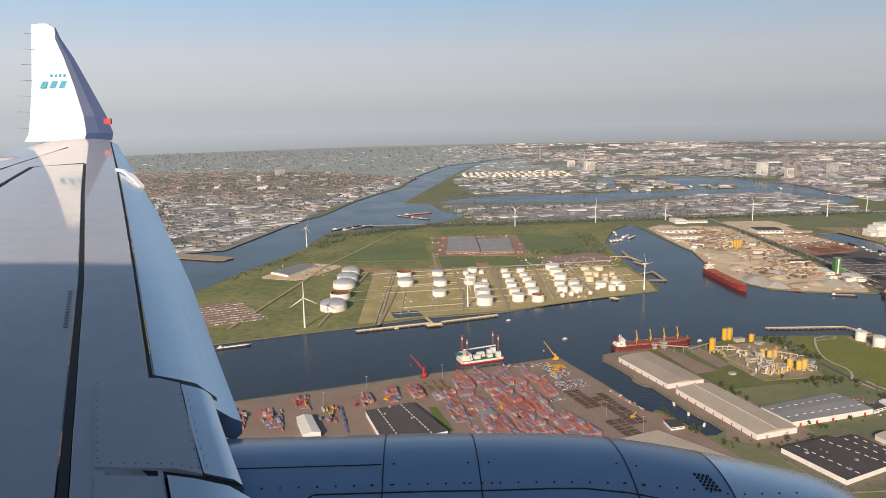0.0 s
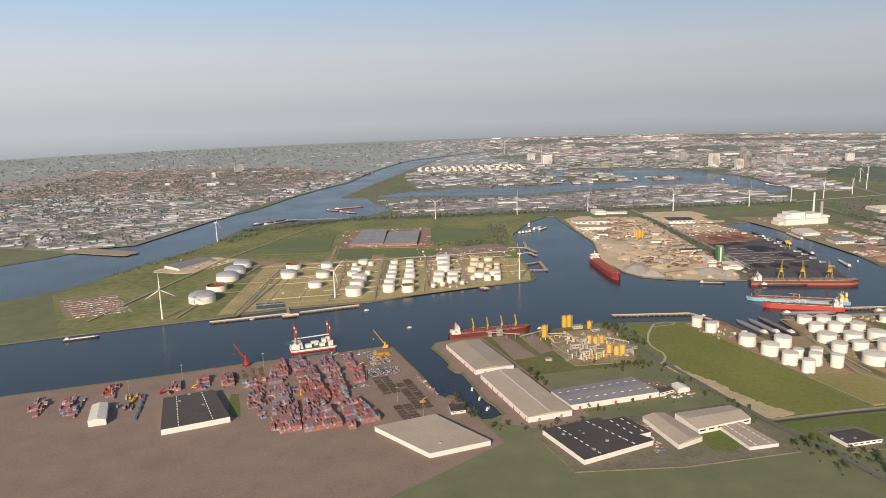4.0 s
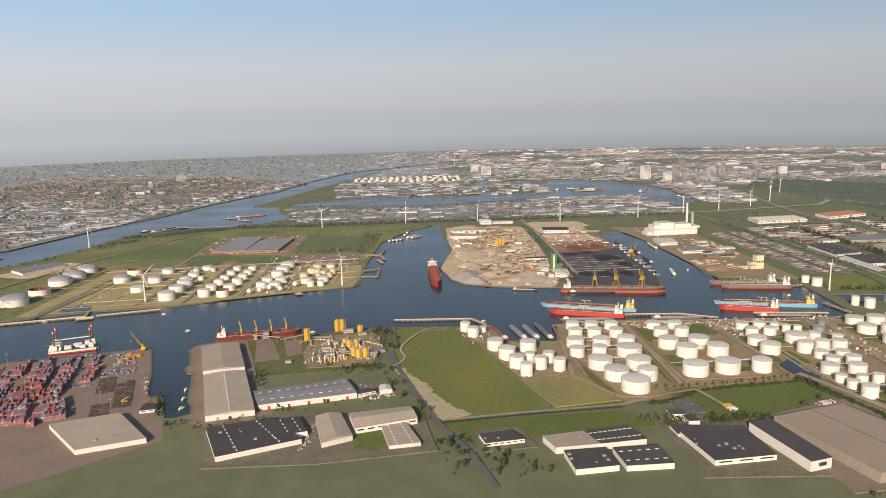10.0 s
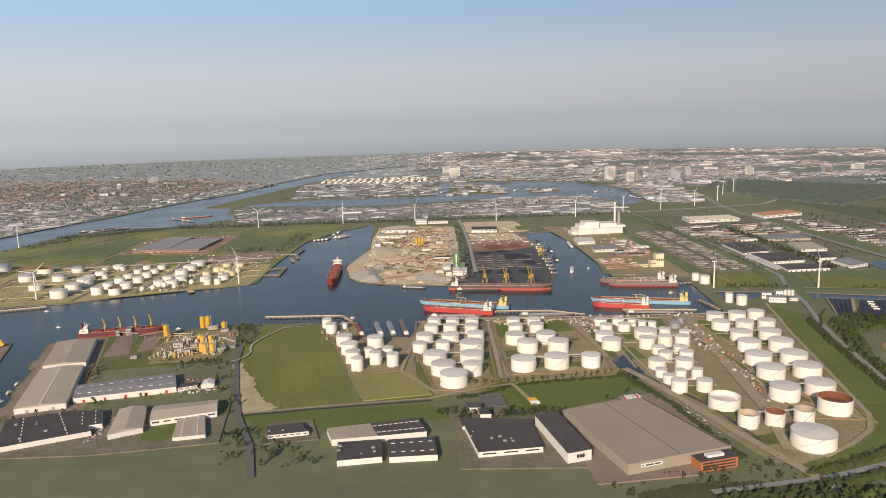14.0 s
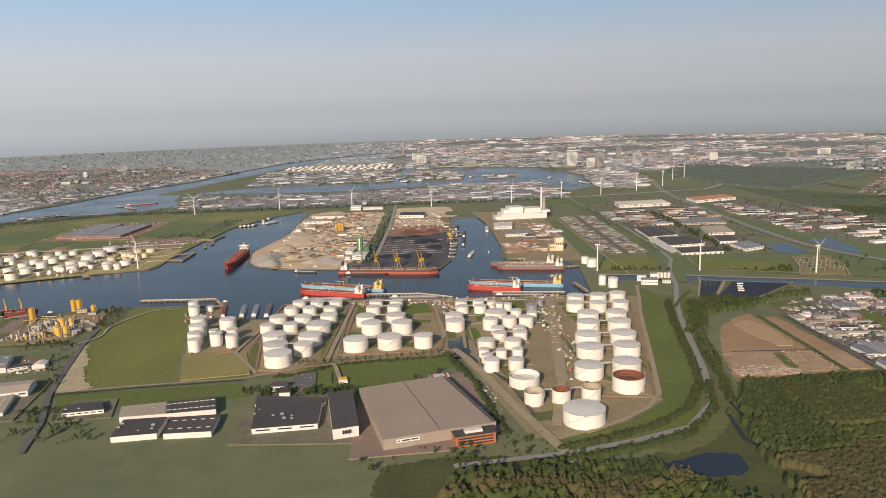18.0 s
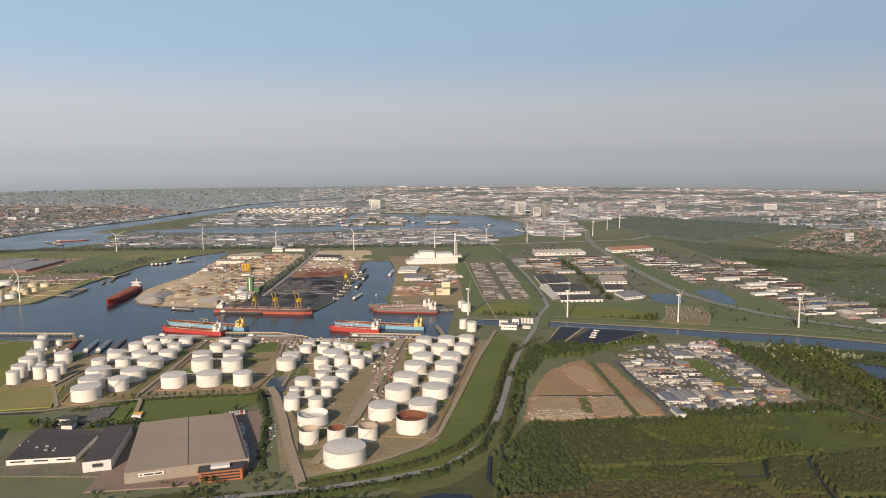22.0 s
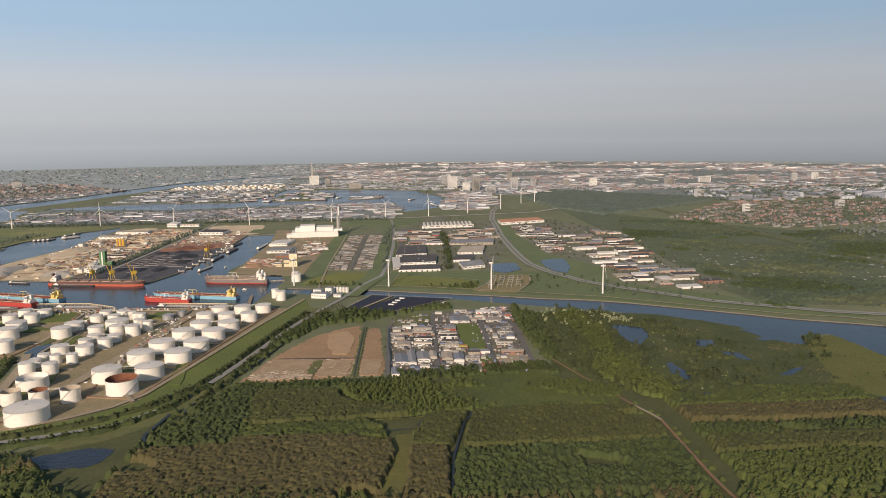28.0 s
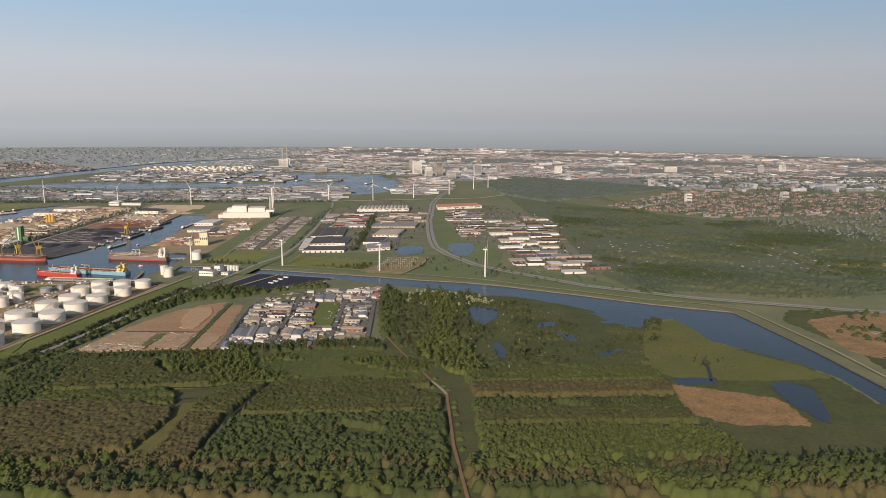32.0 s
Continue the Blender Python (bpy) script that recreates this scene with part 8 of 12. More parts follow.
PALEROOF = mat("cream_sheet_roof", (0.40, 0.36, 0.30), (0.30, 0.265, 0.22), 0.8, scale=0.1, fine=1.0, spread=0.18)
PALEWALL = mat("cream_wall_sheet", (0.50, 0.46, 0.40), (0.40, 0.36, 0.31), 0.75, scale=0.2, fine=1.5, spread=0.12)
BLUEGREY = mat("blue_grey_roof", (0.215, 0.225, 0.255), (0.155, 0.165, 0.19), 0.6, scale=0.1, fine=1.2, spread=0.15)
shed("workshop", [(928.7, 520.6), (935.5, 520.0), (936.2, 510.5), (929.4, 511.1)], 1.9, PALEROOF, PALEWALL, "pale workshop with a cream roof on the works estate", "workshop", pitch=0.0, doors=0, door_mat=GLASS, windows=3, vents=2, group="small works units")
shed("workshop", [(937.5, 524.5), (944.8, 523.9), (944.8, 518.9), (937.5, 519.5)], 2.1, ROOFW, WALLW, "white workshop with a white roof on the works estate", "workshop", pitch=0.0, doors=0, door_mat=STEEL, windows=4, vents=0, group="small works units")
shed("workshop", [(933.4, 501.8), (946.1, 500.8), (946.1, 495.8), (933.4, 496.8)], 2.5, ROOFTAN, TANW, "tan workshop with a tan roof on the works estate", "workshop", pitch=0.0, doors=2, door_mat=RED, windows=4, vents=0, group="small works units")
shed("workshop", [(947.1, 518.2), (962.1, 517.1), (962.1, 512.1), (947.1, 513.2)], 1.9, PALEROOF, PALEWALL, "pale workshop with a cream roof on the works estate", "workshop", pitch=0.4, doors=3, door_mat=STEEL, windows=4, vents=0, group="small works units")
shed("workshop", [(946.4, 504.2), (963.0, 502.9), (963.0, 497.9), (946.4, 499.2)], 2.5, ROOFTAN, BRICKB, "brown brick workshop with a tan roof on the works estate", "workshop", pitch=0.4, doors=2, door_mat=STEEL, windows=4, vents=0, group="small works units")
shed("workshop", [(947.4, 487.4), (962.1, 486.3), (962.1, 481.3), (947.4, 482.4)], 2.5, ROOFDARK, WALLW, "white workshop with a dark roof on the works estate", "workshop", pitch=0.0, doors=1, door_mat=GLASS, windows=4, vents=1, group="small works units")
shed("workshop", [(947.7, 473.1), (961.7, 472.0), (961.7, 467.0), (947.7, 468.1)], 2.4, ROOFTAN, WALLW, "white workshop with a tan roof on the works estate", "workshop", pitch=0.5, doors=3, door_mat=STEEL, windows=2, vents=0, group="small works units")
shed("workshop", [(932.3, 491.8), (939.7, 491.3), (939.7, 486.3), (932.3, 486.8)], 2.4, ROOFGREY, TANW, "tan workshop with a grey roof on the works estate", "workshop", pitch=0.0, doors=0, door_mat=STEEL, windows=3, vents=0, group="small works units")
shed("workshop", [(933.8, 475.2), (944.2, 474.4), (944.9, 463.7), (934.6, 464.5)], 2.4, ROOFTAN, CONC, "concrete workshop with a tan roof on the works estate", "workshop", pitch=0.6, doors=2, door_mat=STEEL, windows=4, vents=0, group="small works units")
shed("workshop", [(932.7, 440.6), (942.6, 439.9), (943.8, 421.4), (934.3, 422.1)], 2.4, BLUEGREY, WALLW, "white workshop with a blue-grey roof on the works estate", "workshop", pitch=0.9, doors=2, door_mat=STEEL, windows=3, vents=0, group="small works units")
shed("house", [(942.4, 448.5), (948.0, 448.1), (949.6, 421.0), (944.2, 421.4)], 2.4, ROOFGREY, WALLW, "white house with a grey roof on the works estate", "house", pitch=1.0, doors=0, door_mat=STEEL, windows=2, vents=0, group="small works units")
shed("workshop", [(949.5, 444.7), (958.6, 444.1), (959.2, 426.9), (950.4, 427.5)], 2.5, ROOFGREY, WALLW, "white workshop with a grey roof on the works estate", "workshop", pitch=1.0, doors=1, door_mat=STEEL, windows=2, vents=0, group="small works units")
shed("house", [(959.0, 444.7), (964.6, 444.3), (964.9, 431.9), (959.4, 432.3)], 2.3, PALEROOF, PALEWALL, "pale house with a cream roof on the works estate", "house", pitch=1.0, doors=0, door_mat=STEEL, windows=4, vents=0, group="small works units")
shed("house", [(968.5, 444.6), (976.2, 444.1), (976.3, 428.3), (968.8, 428.9)], 2.1, ROOFTAN, CONC, "concrete house with a tan roof on the works estate", "house", pitch=0.8, doors=0, door_mat=STEEL, windows=3, vents=0, group="small works units")
shed("house", [(977.1, 439.0), (984.8, 438.5), (984.7, 425.1), (977.2, 425.6)], 2.3, BLUEGREY, WALLW, "white house with a blue-grey roof on the works estate", "house", pitch=1.0, doors=0, door_mat=STEEL, windows=4, vents=0, group="small works units")
shed("house", [(978.5, 417.4), (983.4, 417.0), (983.3, 412.1), (978.5, 412.5)], 2.2, ROOFW, WALLW, "white house with a white roof on the works estate", "house", pitch=1.0, doors=0, door_mat=STEEL, windows=4, vents=0, group="small works units")
shed("workshop", [(986.9, 435.4), (996.6, 434.6), (996.4, 426.9), (986.8, 427.6)], 1.9, PALEROOF, PALEWALL, "pale workshop with a cream roof on the works estate", "workshop", pitch=0.0, doors=2, door_mat=STEEL, windows=3, vents=2, group="small works units")
shed("workshop", [(989.1, 447.7), (997.7, 447.0), (997.7, 442.0), (989.1, 442.7)], 2.3, ROOFDARK, TANW, "tan workshop with a dark roof on the works estate", "workshop", pitch=0.6, doors=0, door_mat=GLASS, windows=4, vents=0, group="small works units")
shed("workshop", [(998.2, 448.4), (1005.5, 447.9), (1005.5, 442.9), (998.2, 443.4)], 2.5, BLUEGREY, WALLW, "white workshop with a blue-grey roof on the works estate", "workshop", pitch=0.6, doors=0, door_mat=STEEL, windows=4, vents=0, group="small works units")
shed("workshop", [(972.7, 521.2), (983.0, 520.4), (982.9, 510.4), (972.8, 511.2)], 2.3, ROOFGREY, BRICKB, "brown brick workshop with a grey roof on the works estate", "workshop", pitch=0.8, doors=3, door_mat=RED, windows=3, vents=0, group="small works units")
shed("workshop", [(970.1, 501.4), (982.9, 500.4), (982.9, 496.4), (970.1, 497.4)], 1.8, PALEROOF, PALEWALL, "pale workshop with a cream roof on the works estate", "workshop", pitch=0.0, doors=2, door_mat=STEEL, windows=2, vents=1, group="small works units")
shed("workshop", [(969.4, 492.3), (982.8, 491.2), (982.8, 486.2), (969.4, 487.3)], 2.4, ROOFDARK, WALLW, "white workshop with a dark roof on the works estate", "workshop", pitch=0.0, doors=2, door_mat=GLASS, windows=2, vents=1, group="small works units")
shed("workshop", [(970.5, 479.2), (982.8, 478.3), (982.8, 473.3), (970.5, 474.2)], 2.1, ROOFDARK, TANW, "tan workshop with a dark roof on the works estate", "workshop", pitch=0.5, doors=2, door_mat=STEEL, windows=2, vents=0, group="small works units")
shed("workshop", [(972.5, 468.1), (982.7, 467.4), (982.7, 462.4), (972.5, 463.1)], 2.2, PALEROOF, PALEWALL, "pale workshop with a cream roof on the works estate", "workshop", pitch=0.0, doors=1, door_mat=STEEL, windows=4, vents=2, group="small works units")
shed("workshop", [(983.2, 462.8), (989.3, 462.3), (989.3, 457.3), (983.2, 457.8)], 2.0, ORANGE, BRICKB, "brown brick workshop with a yellow roof on the works estate", "workshop", pitch=0.0, doors=0, door_mat=STEEL, windows=4, vents=0, group="small works units")
shed("house", [(979.5, 549.0), (986.7, 548.4), (986.5, 534.4), (979.5, 535.0)], 2.6, BLUEGREY, WALLW, "white house with a blue-grey roof on the works estate", "house", pitch=0.8, doors=0, door_mat=RED, windows=2, vents=0, group="small works units")
shed("workshop", [(986.2, 551.6), (997.0, 550.7), (996.6, 535.5), (986.1, 536.4)], 1.8, ROOFGREY, WALLW, "white workshop with a grey roof on the works estate", "workshop", pitch=0.6, doors=3, door_mat=STEEL, windows=2, vents=0, group="small works units")
shed("workshop", [(984.8, 576.5), (996.6, 575.5), (996.4, 570.5), (984.8, 571.5)], 2.6, PALEROOF, PALEWALL, "pale workshop with a cream roof on the works estate", "workshop", pitch=0.3, doors=2, door_mat=STEEL, windows=2, vents=0, group="small works units")
shed("workshop", [(1005.1, 573.7), (1017.8, 572.7), (1017.4, 564.5), (1004.8, 565.5)], 2.3, ROOFW, WALLW, "white workshop with a white roof on the works estate", "workshop", pitch=0.3, doors=2, door_mat=RED, windows=3, vents=0, group="small works units")
shed("workshop", [(1002.7, 556.0), (1010.4, 555.4), (1010.4, 550.4), (1002.7, 551.0)], 2.6, PALEROOF, PALEWALL, "pale workshop with a cream roof on the works estate", "workshop", pitch=0.3, doors=0, door_mat=STEEL, windows=3, vents=0, group="small works units")
shed("workshop", [(1011.8, 546.2), (1025.5, 545.1), (1024.8, 535.2), (1011.3, 536.3)], 2.1, PALEROOF, PALEWALL, "pale workshop with a cream roof on the works estate", "workshop", pitch=0.3, doors=3, door_mat=STEEL, windows=4, vents=0, group="small works units")
shed("workshop", [(1017.8, 502.2), (1029.2, 501.3), (1028.8, 496.2), (1017.5, 497.1)], 2.5, PALEROOF, PALEWALL, "pale workshop with a cream roof on the works estate", "workshop", pitch=0.0, doors=3, door_mat=STEEL, windows=4, vents=2, group="small works units")
shed("house", [(1023.7, 491.6), (1030.3, 491.1), (1029.5, 482.6), (1023.1, 483.1)], 1.9, BLUEGREY, WALLW, "white house with a blue-grey roof on the works estate", "house", pitch=0.8, doors=0, door_mat=GLASS, windows=3, vents=0, group="small works units")
shed("workshop", [(1013.1, 470.2), (1025.7, 469.2), (1025.4, 465.3), (1012.9, 466.2)], 2.1, PALEROOF, PALEWALL, "pale workshop with a cream roof on the works estate", "workshop", pitch=0.5, doors=2, door_mat=STEEL, windows=4, vents=0, group="small works units")
shed("workshop", [(1014.3, 444.9), (1030.6, 443.7), (1030.1, 438.2), (1013.9, 439.4)], 3.2, ROOFTAN, BRICKB, "brown brick workshop with a sandy tan roof on the works estate", "workshop", pitch=0.0, doors=2, door_mat=STEEL, windows=2, vents=1, group="small works units")
shed("house", [(931.5, 408.6), (937.1, 408.2), (938.1, 395.7), (932.6, 396.1)], 2.4, BLUEGREY, WALLW, "white house with a blue-grey roof on the works estate", "house", pitch=1.0, doors=0, door_mat=GLASS, windows=2, vents=0, group="small works units")
shed("house", [(991.4, 406.8), (995.8, 406.5), (995.5, 398.8), (991.2, 399.2)], 2.4, PALEROOF, PALEWALL, "pale house with a cream roof on the works estate", "house", pitch=1.0, doors=0, door_mat=STEEL, windows=3, vents=0, group="small works units")
shed("house", [(986.2, 413.5), (990.7, 413.2), (990.5, 404.1), (986.1, 404.4)], 2.0, ROOFGREY, TANW, "tan house with a grey roof on the works estate", "house", pitch=0.8, doors=0, door_mat=STEEL, windows=4, vents=0, group="small works units")
shed("workshop", [(998.4, 544.5), (1003.5, 544.1), (1003.2, 537.0), (998.2, 537.4)], 2.3, ROOFTAN, CONC, "concrete workshop with a tan roof on the works estate", "workshop", pitch=0.5, doors=0, door_mat=STEEL, windows=2, vents=0, group="small works units")
shed("workshop", [(961.6, 500.6), (964.4, 500.4), (964.6, 492.7), (961.8, 492.9)], 2.2, ROOFTAN, BRICKB, "brown brick workshop with a tan roof on the works estate", "workshop", pitch=0.5, doors=0, door_mat=STEEL, windows=3, vents=0, group="small works units")
shed("workshop", [(970.5, 456.3), (974.8, 456.0), (974.8, 451.0), (970.5, 451.3)], 1.9, ROOFTAN, WALLW, "white workshop with a tan roof on the works estate", "workshop", pitch=0.4, doors=0, door_mat=STEEL, windows=3, vents=0, group="small works units")
shed("workshop", [(941.2, 486.8), (946.3, 486.4), (946.9, 474.4), (941.9, 474.8)], 2.2, ROOFDARK, WALLW, "white workshop with a dark roof on the works estate", "workshop", pitch=0.0, doors=0, door_mat=STEEL, windows=2, vents=1, group="small works units")
x_y = [(rng.choice((927, 939, 961, 968, 985, 1003, 1010, 1032)) + rng.gauss(0, 1.4), rng.uniform(404, 570)) for _ in range(230)]
for _ in range(190):
    PARKED.append((rng.choice((930, 961, 967, 1003, 1009, 1030)) + rng.gauss(0, 1.0), rng.uniform(405, 565), rng.choice((0, 90)) + rng.gauss(0, 6)))
RED_SHEDS = [(998, 415), (1009, 419), (1035, 415), (1031, 402), (998, 397)]
lean = []


def off_street(x, y, x0, y0, x1, y1):
    """Distance of a point of the plan from a straight street."""
    u = max(0.0, min(1.0, ((x - x0) * (x1 - x0) + (y - y0) * (y1 - y0)) / ((x1 - x0) ** 2 + (y1 - y0) ** 2)))
    return math.hypot(x - x0 - u * (x1 - x0), y - y0 - u * (y1 - y0))


for _ in range(760):
    x, y = rng.uniform(928, 1036), rng.uniform(402, 574)
    if inside(x, y, [(926, 550), (965, 572), (1041, 594), (1036, 412), (1004, 402), (934, 394)]) and not inside(x, y, [(982, 533), (1005, 531), (1006, 456), (990, 454), (984, 480)]) and all(off_street(x, y, *st) > 2.4 for st in STREETS):
        lean.append((x, y, 0.05, *((rng.uniform(1.0, 2.6), rng.uniform(0.8, 1.8), rng.uniform(0.5, 1.3)) if rng.random() < 0.68 else (rng.uniform(3, 7), rng.uniform(2.2, 3.8), rng.uniform(1.1, 1.9))), rng.choice((-4, 86)) + rng.gauss(0, 2)))
tagged(boxes("lean_to_sheds", lean, palette_mat("lean_to_sheeting", [(0.34, 0.31, 0.27), (0.20, 0.19, 0.18), (0.47, 0.43, 0.36), (0.10, 0.10, 0.105), (0.26, 0.20, 0.15), (0.55, 0.52, 0.47), (0.15, 0.18, 0.25), (0.30, 0.28, 0.26)], 0.75)), "small lean-to sheds, skips and vans between the works units", "sheds", kind="stuff")
skips = []
for k in range(7):
    for u in range(9):
        x, y = 1004 + u * 4.2 + rng.gauss(0, 0.4), 399 + k * 3.2 + u * 0.3
        if inside(x, y, RED_SHEDS) and rng.random() < 0.9:
            skips.append((x, y, 0.05, 3.6, 1.5, rng.uniform(1.0, 1.6), rng.gauss(4, 2)))
if skips:
    tagged(boxes("red_containers", skips, palette_mat("dark_red_steel", [(0.30, 0.055, 0.045), (0.24, 0.05, 0.042), (0.34, 0.075, 0.055)], 0.7)), "rows of dark red steel containers beside the wood", "containers", kind="stuff")
patch("works_lawn", [(984, 531), (1003, 529), (1004, 458), (992, 456), (986, 480)], GRASS, "bright green lawn between the works units", "field", rough=0.5)
patch("works_lawn", [(997, 440), (1006, 439), (1006, 417), (998, 416)], GRASS, "small green lawn beside the street", "field", rough=0.4)
patch("sandy_yard", [(1010, 438), (1032, 437), (1034, 417), (1011, 418)], PATHM, "pale paved yard before the tan hall", "yard")
patch("works_meadow", [(930, 566), (962, 574), (963, 536), (928, 532)], ROUGHG, "rough green plot behind the works units", "field", rough=0.6)
tagged(boxes("yard_goods", [(rng.uniform(1010, 1036), rng.uniform(540, 590), 0.05, rng.uniform(1.5, 5), rng.uniform(0.8, 1.8), rng.uniform(0.4, 1.6), rng.choice((0, 90, 20))) for _ in range(110)] + [(rng.choice((938, 958, 972, 1000)) + rng.gauss(0, 3.5), rng.uniform(408, 530), 0.05, rng.uniform(0.8, 3), rng.uniform(0.6, 1.6), rng.uniform(0.3, 1.3), rng.choice((0, 90))) for _ in range(150)],
                   palette_mat("yard_goods_paint", [(0.66, 0.64, 0.60), (0.50, 0.46, 0.40), (0.42, 0.13, 0.08), (0.30, 0.28, 0.26), (0.62, 0.60, 0.58), (0.16, 0.20, 0.30)], 0.7)), "boats, caravans and goods stored between the units", "goods", kind="stuff")
shed("warehouse", [(924, 962), (963, 972), (964, 900), (922, 888)], 3.4, ROOFDARK, label="white hall with a dark roof of solar panels", lights=10, windows=8, group="business park halls")
shed("warehouse", [(930, 884), (978, 886), (975, 832), (929, 826)], 3.4, ROOFDARK, label="long white hall with a dark flat roof", windows=8, vents=4, group="business park halls")
shed("warehouse", [(917, 872), (927, 876), (930, 802), (921, 795)], 2.6, ROOFW, label="narrow white hall beside the road", windows=2, group="business park halls")
shed("warehouse", [(931, 808), (980, 808), (979, 782), (928, 779)], 3.0, ROOFDARK, label="long white hall front behind a hedge", doors=8, door_mat=GLASS, group="business park halls")
shed("warehouse", [(1004, 1024), (1072, 1028), (1066, 986), (999, 988)], 3.4, ROOFGREY, TANW, "wide low hall with a grey roof", windows=10, vents=3, group="business park halls")
shed("warehouse", [(1016, 955), (1050, 955), (1042, 900), (1007, 900)], 3.6, ROOFTAN, label="white hall with a tan roof", windows=6, vents=3, group="business park halls")
shed("warehouse", [(1004, 880), (1029, 880), (1022, 840), (998, 840)], 3.6, ROOFDARK, label="white hall with a dark roof and loading doors", doors=4, door_mat=STEEL, group="business park halls")
shed("warehouse", [(1004, 824), (1034, 838), (1036, 800), (1008, 788)], 3.6, ROOFGREY, label="pale hall with a grey roof beside the pond", windows=5, vents=2, group="business park halls")
estate("warehouse", [(924, 990), (984, 990), (988, 1165), (922, 1150)], 9, 19, ((9, 26), (8, 14)), (2.0, 3.2), 2, "business park halls", 0.14, "warehouse")
estate("warehouse", [(1000, 1044), (1078, 1044), (1082, 1170), (1005, 1175)], 9, 20, ((9, 28), (8, 14)), (2.0, 3.2), 2, "business park halls", 0.14, "warehouse")
estate("warehouse", [(1122, 1060), (1134, 905), (1168, 900), (1180, 1180), (1125, 1200)], 6, 20, ((8, 18), (8, 13)), (1.8, 3.0), 4, "business park halls", 0.1, "workshop")
estate("warehouse", [(1186, 790), (1188, 690), (1256, 650), (1282, 690), (1270, 800), (1286, 1090), (1192, 1150)], 12, 22, ((12, 32), (9, 16)), (1.8, 3.4), 6, "business park halls", 0.26, "warehouse")
estate("hall", [(732, 900), (808, 900), (812, 1060), (765, 1060), (760, 1000), (728, 985)], 14, 28, ((10, 26), (9, 14)), (1.6, 3.0), 6, "dock works", 0.35, "hall")
tagged(boxes("storage_rows", [(x + rng.gauss(0, 0.5), y + rng.gauss(0, 0.7), 0, rng.uniform(6, 8.5), rng.uniform(4, 6.5), rng.uniform(1.4, 2.2), rng.gauss(2, 2)) for y in np.arange(806, 1116, 11.5) for x in (842.5, 850.5, 858.5, 875.5, 883.5, 890.5) if rng.random() < 0.95], palette_mat("storage_roofs", [(0.20, 0.185, 0.165), (0.27, 0.24, 0.21), (0.12, 0.115, 0.108), (0.34, 0.315, 0.28), (0.185, 0.145, 0.115), (0.23, 0.215, 0.20)], 0.8)), "long rows of low storage sheds and garages", "sheds", kind="stuff")
rh = shed("warehouse", [(962, 1232), (1052, 1240), (1053, 1196), (960, 1186)], 5, ROOFGREY, WALLW, "long cream hall with a roof of many ridges", windows=8)
for i in range(13):
    u = (i + 0.5) / 13
    x, y0, y1 = 961 + 91 * u - rh.location.x, 1187 + 10 * u - rh.location.y, 1231 + 8 * u - rh.location.y
    bm = bmesh.new()
    v = [bm.verts.new(p) for p in ((x - 2.2, y0, 5.24), (x + 2.2, y0, 5.24), (x, y0, 6.9), (x - 2.2, y1, 5.24), (x + 2.2, y1, 5.24), (x, y1, 6.9))]
    for f in ((0, 1, 2), (5, 4, 3), (0, 2, 5, 3), (2, 1, 4, 5)):
        bm.faces.new([v[k] for k in f])
    part("roof_ridge", bm, mat("cream_roof_sheet", (0.66, 0.61, 0.50), (0.55, 0.50, 0.40), 0.7), rh, "cream roof ridge")
shed("warehouse", [(1104, 1262), (1184, 1290), (1190, 1246), (1106, 1216)], 5, mat("orange_roof", (0.56, 0.27, 0.15), (0.45, 0.22, 0.12), 0.8, scale=0.1, fine=0.8), label="long hall with a bright orange roof", windows=6)
for i in range(60):
    PARKED.append((rng.uniform(658, 672), rng.uniform(320, 402), rng.choice((15, 105))))
cars("parked_cars", PARKED, "cars parked between the halls")
tagged(boxes("yard_goods", [(rng.uniform(288, 294), rng.uniform(372, 412), 0.05, rng.uniform(0.8, 3), rng.uniform(0.8, 1.8), rng.uniform(0.4, 1.5), rng.choice((12, 102))) for _ in range(46)] + [(rng.uniform(317, 346), rng.uniform(450, 478), 0.05, rng.uniform(0.6, 2.4), rng.uniform(0.5, 1.4), rng.uniform(0.4, 1.4), rng.choice((12, 102, 40))) for _ in range(54)], palette_mat("yard_goods_paint", [(0.66, 0.64, 0.60)], 0.7)), "crates, pallets and small vehicles beside the halls", "goods", kind="stuff")
TRUCK = palette_mat("trailer_paint", [(0.7, 0.68, 0.64), (0.45, 0.06, 0.05), (0.66, 0.64, 0.6), (0.3, 0.3, 0.32), (0.55, 0.5, 0.44)], 0.5)
tagged(boxes("trailers", [(641 + i * 0.55 + rng.gauss(0, 0.3), 396 - i * 1.75, 0.3, 5.6, 1.1, 1.6, 15) for i in range(38)] + [(628 + i * 1.5, 411.5 + i * 0.42, 0.3, 1.1, 4.6, 1.6, 15) for i in range(9)], TRUCK), "white and red lorry trailers beside the big hall", "trailers", kind="stuff")
hw_cars = []
for (x0, y0), (x1, y1) in zip(HW[:9], HW[1:9]):
    L_ = math.hypot(x1 - x0, y1 - y0)
    for k in range(int(L_ / 16)):
        s, o = rng.random(), rng.choice((-3.4, -2, 2, 3.4))
        nx, ny = -(y1 - y0) / L_, (x1 - x0) / L_
        hw_cars.append((x0 + (x1 - x0) * s + nx * o, y0 + (y1 - y0) * s + ny * o, math.degrees(math.atan2(y1 - y0, x1 - x0))))
cars("motorway_cars", hw_cars, "cars on the motorway and the roads")

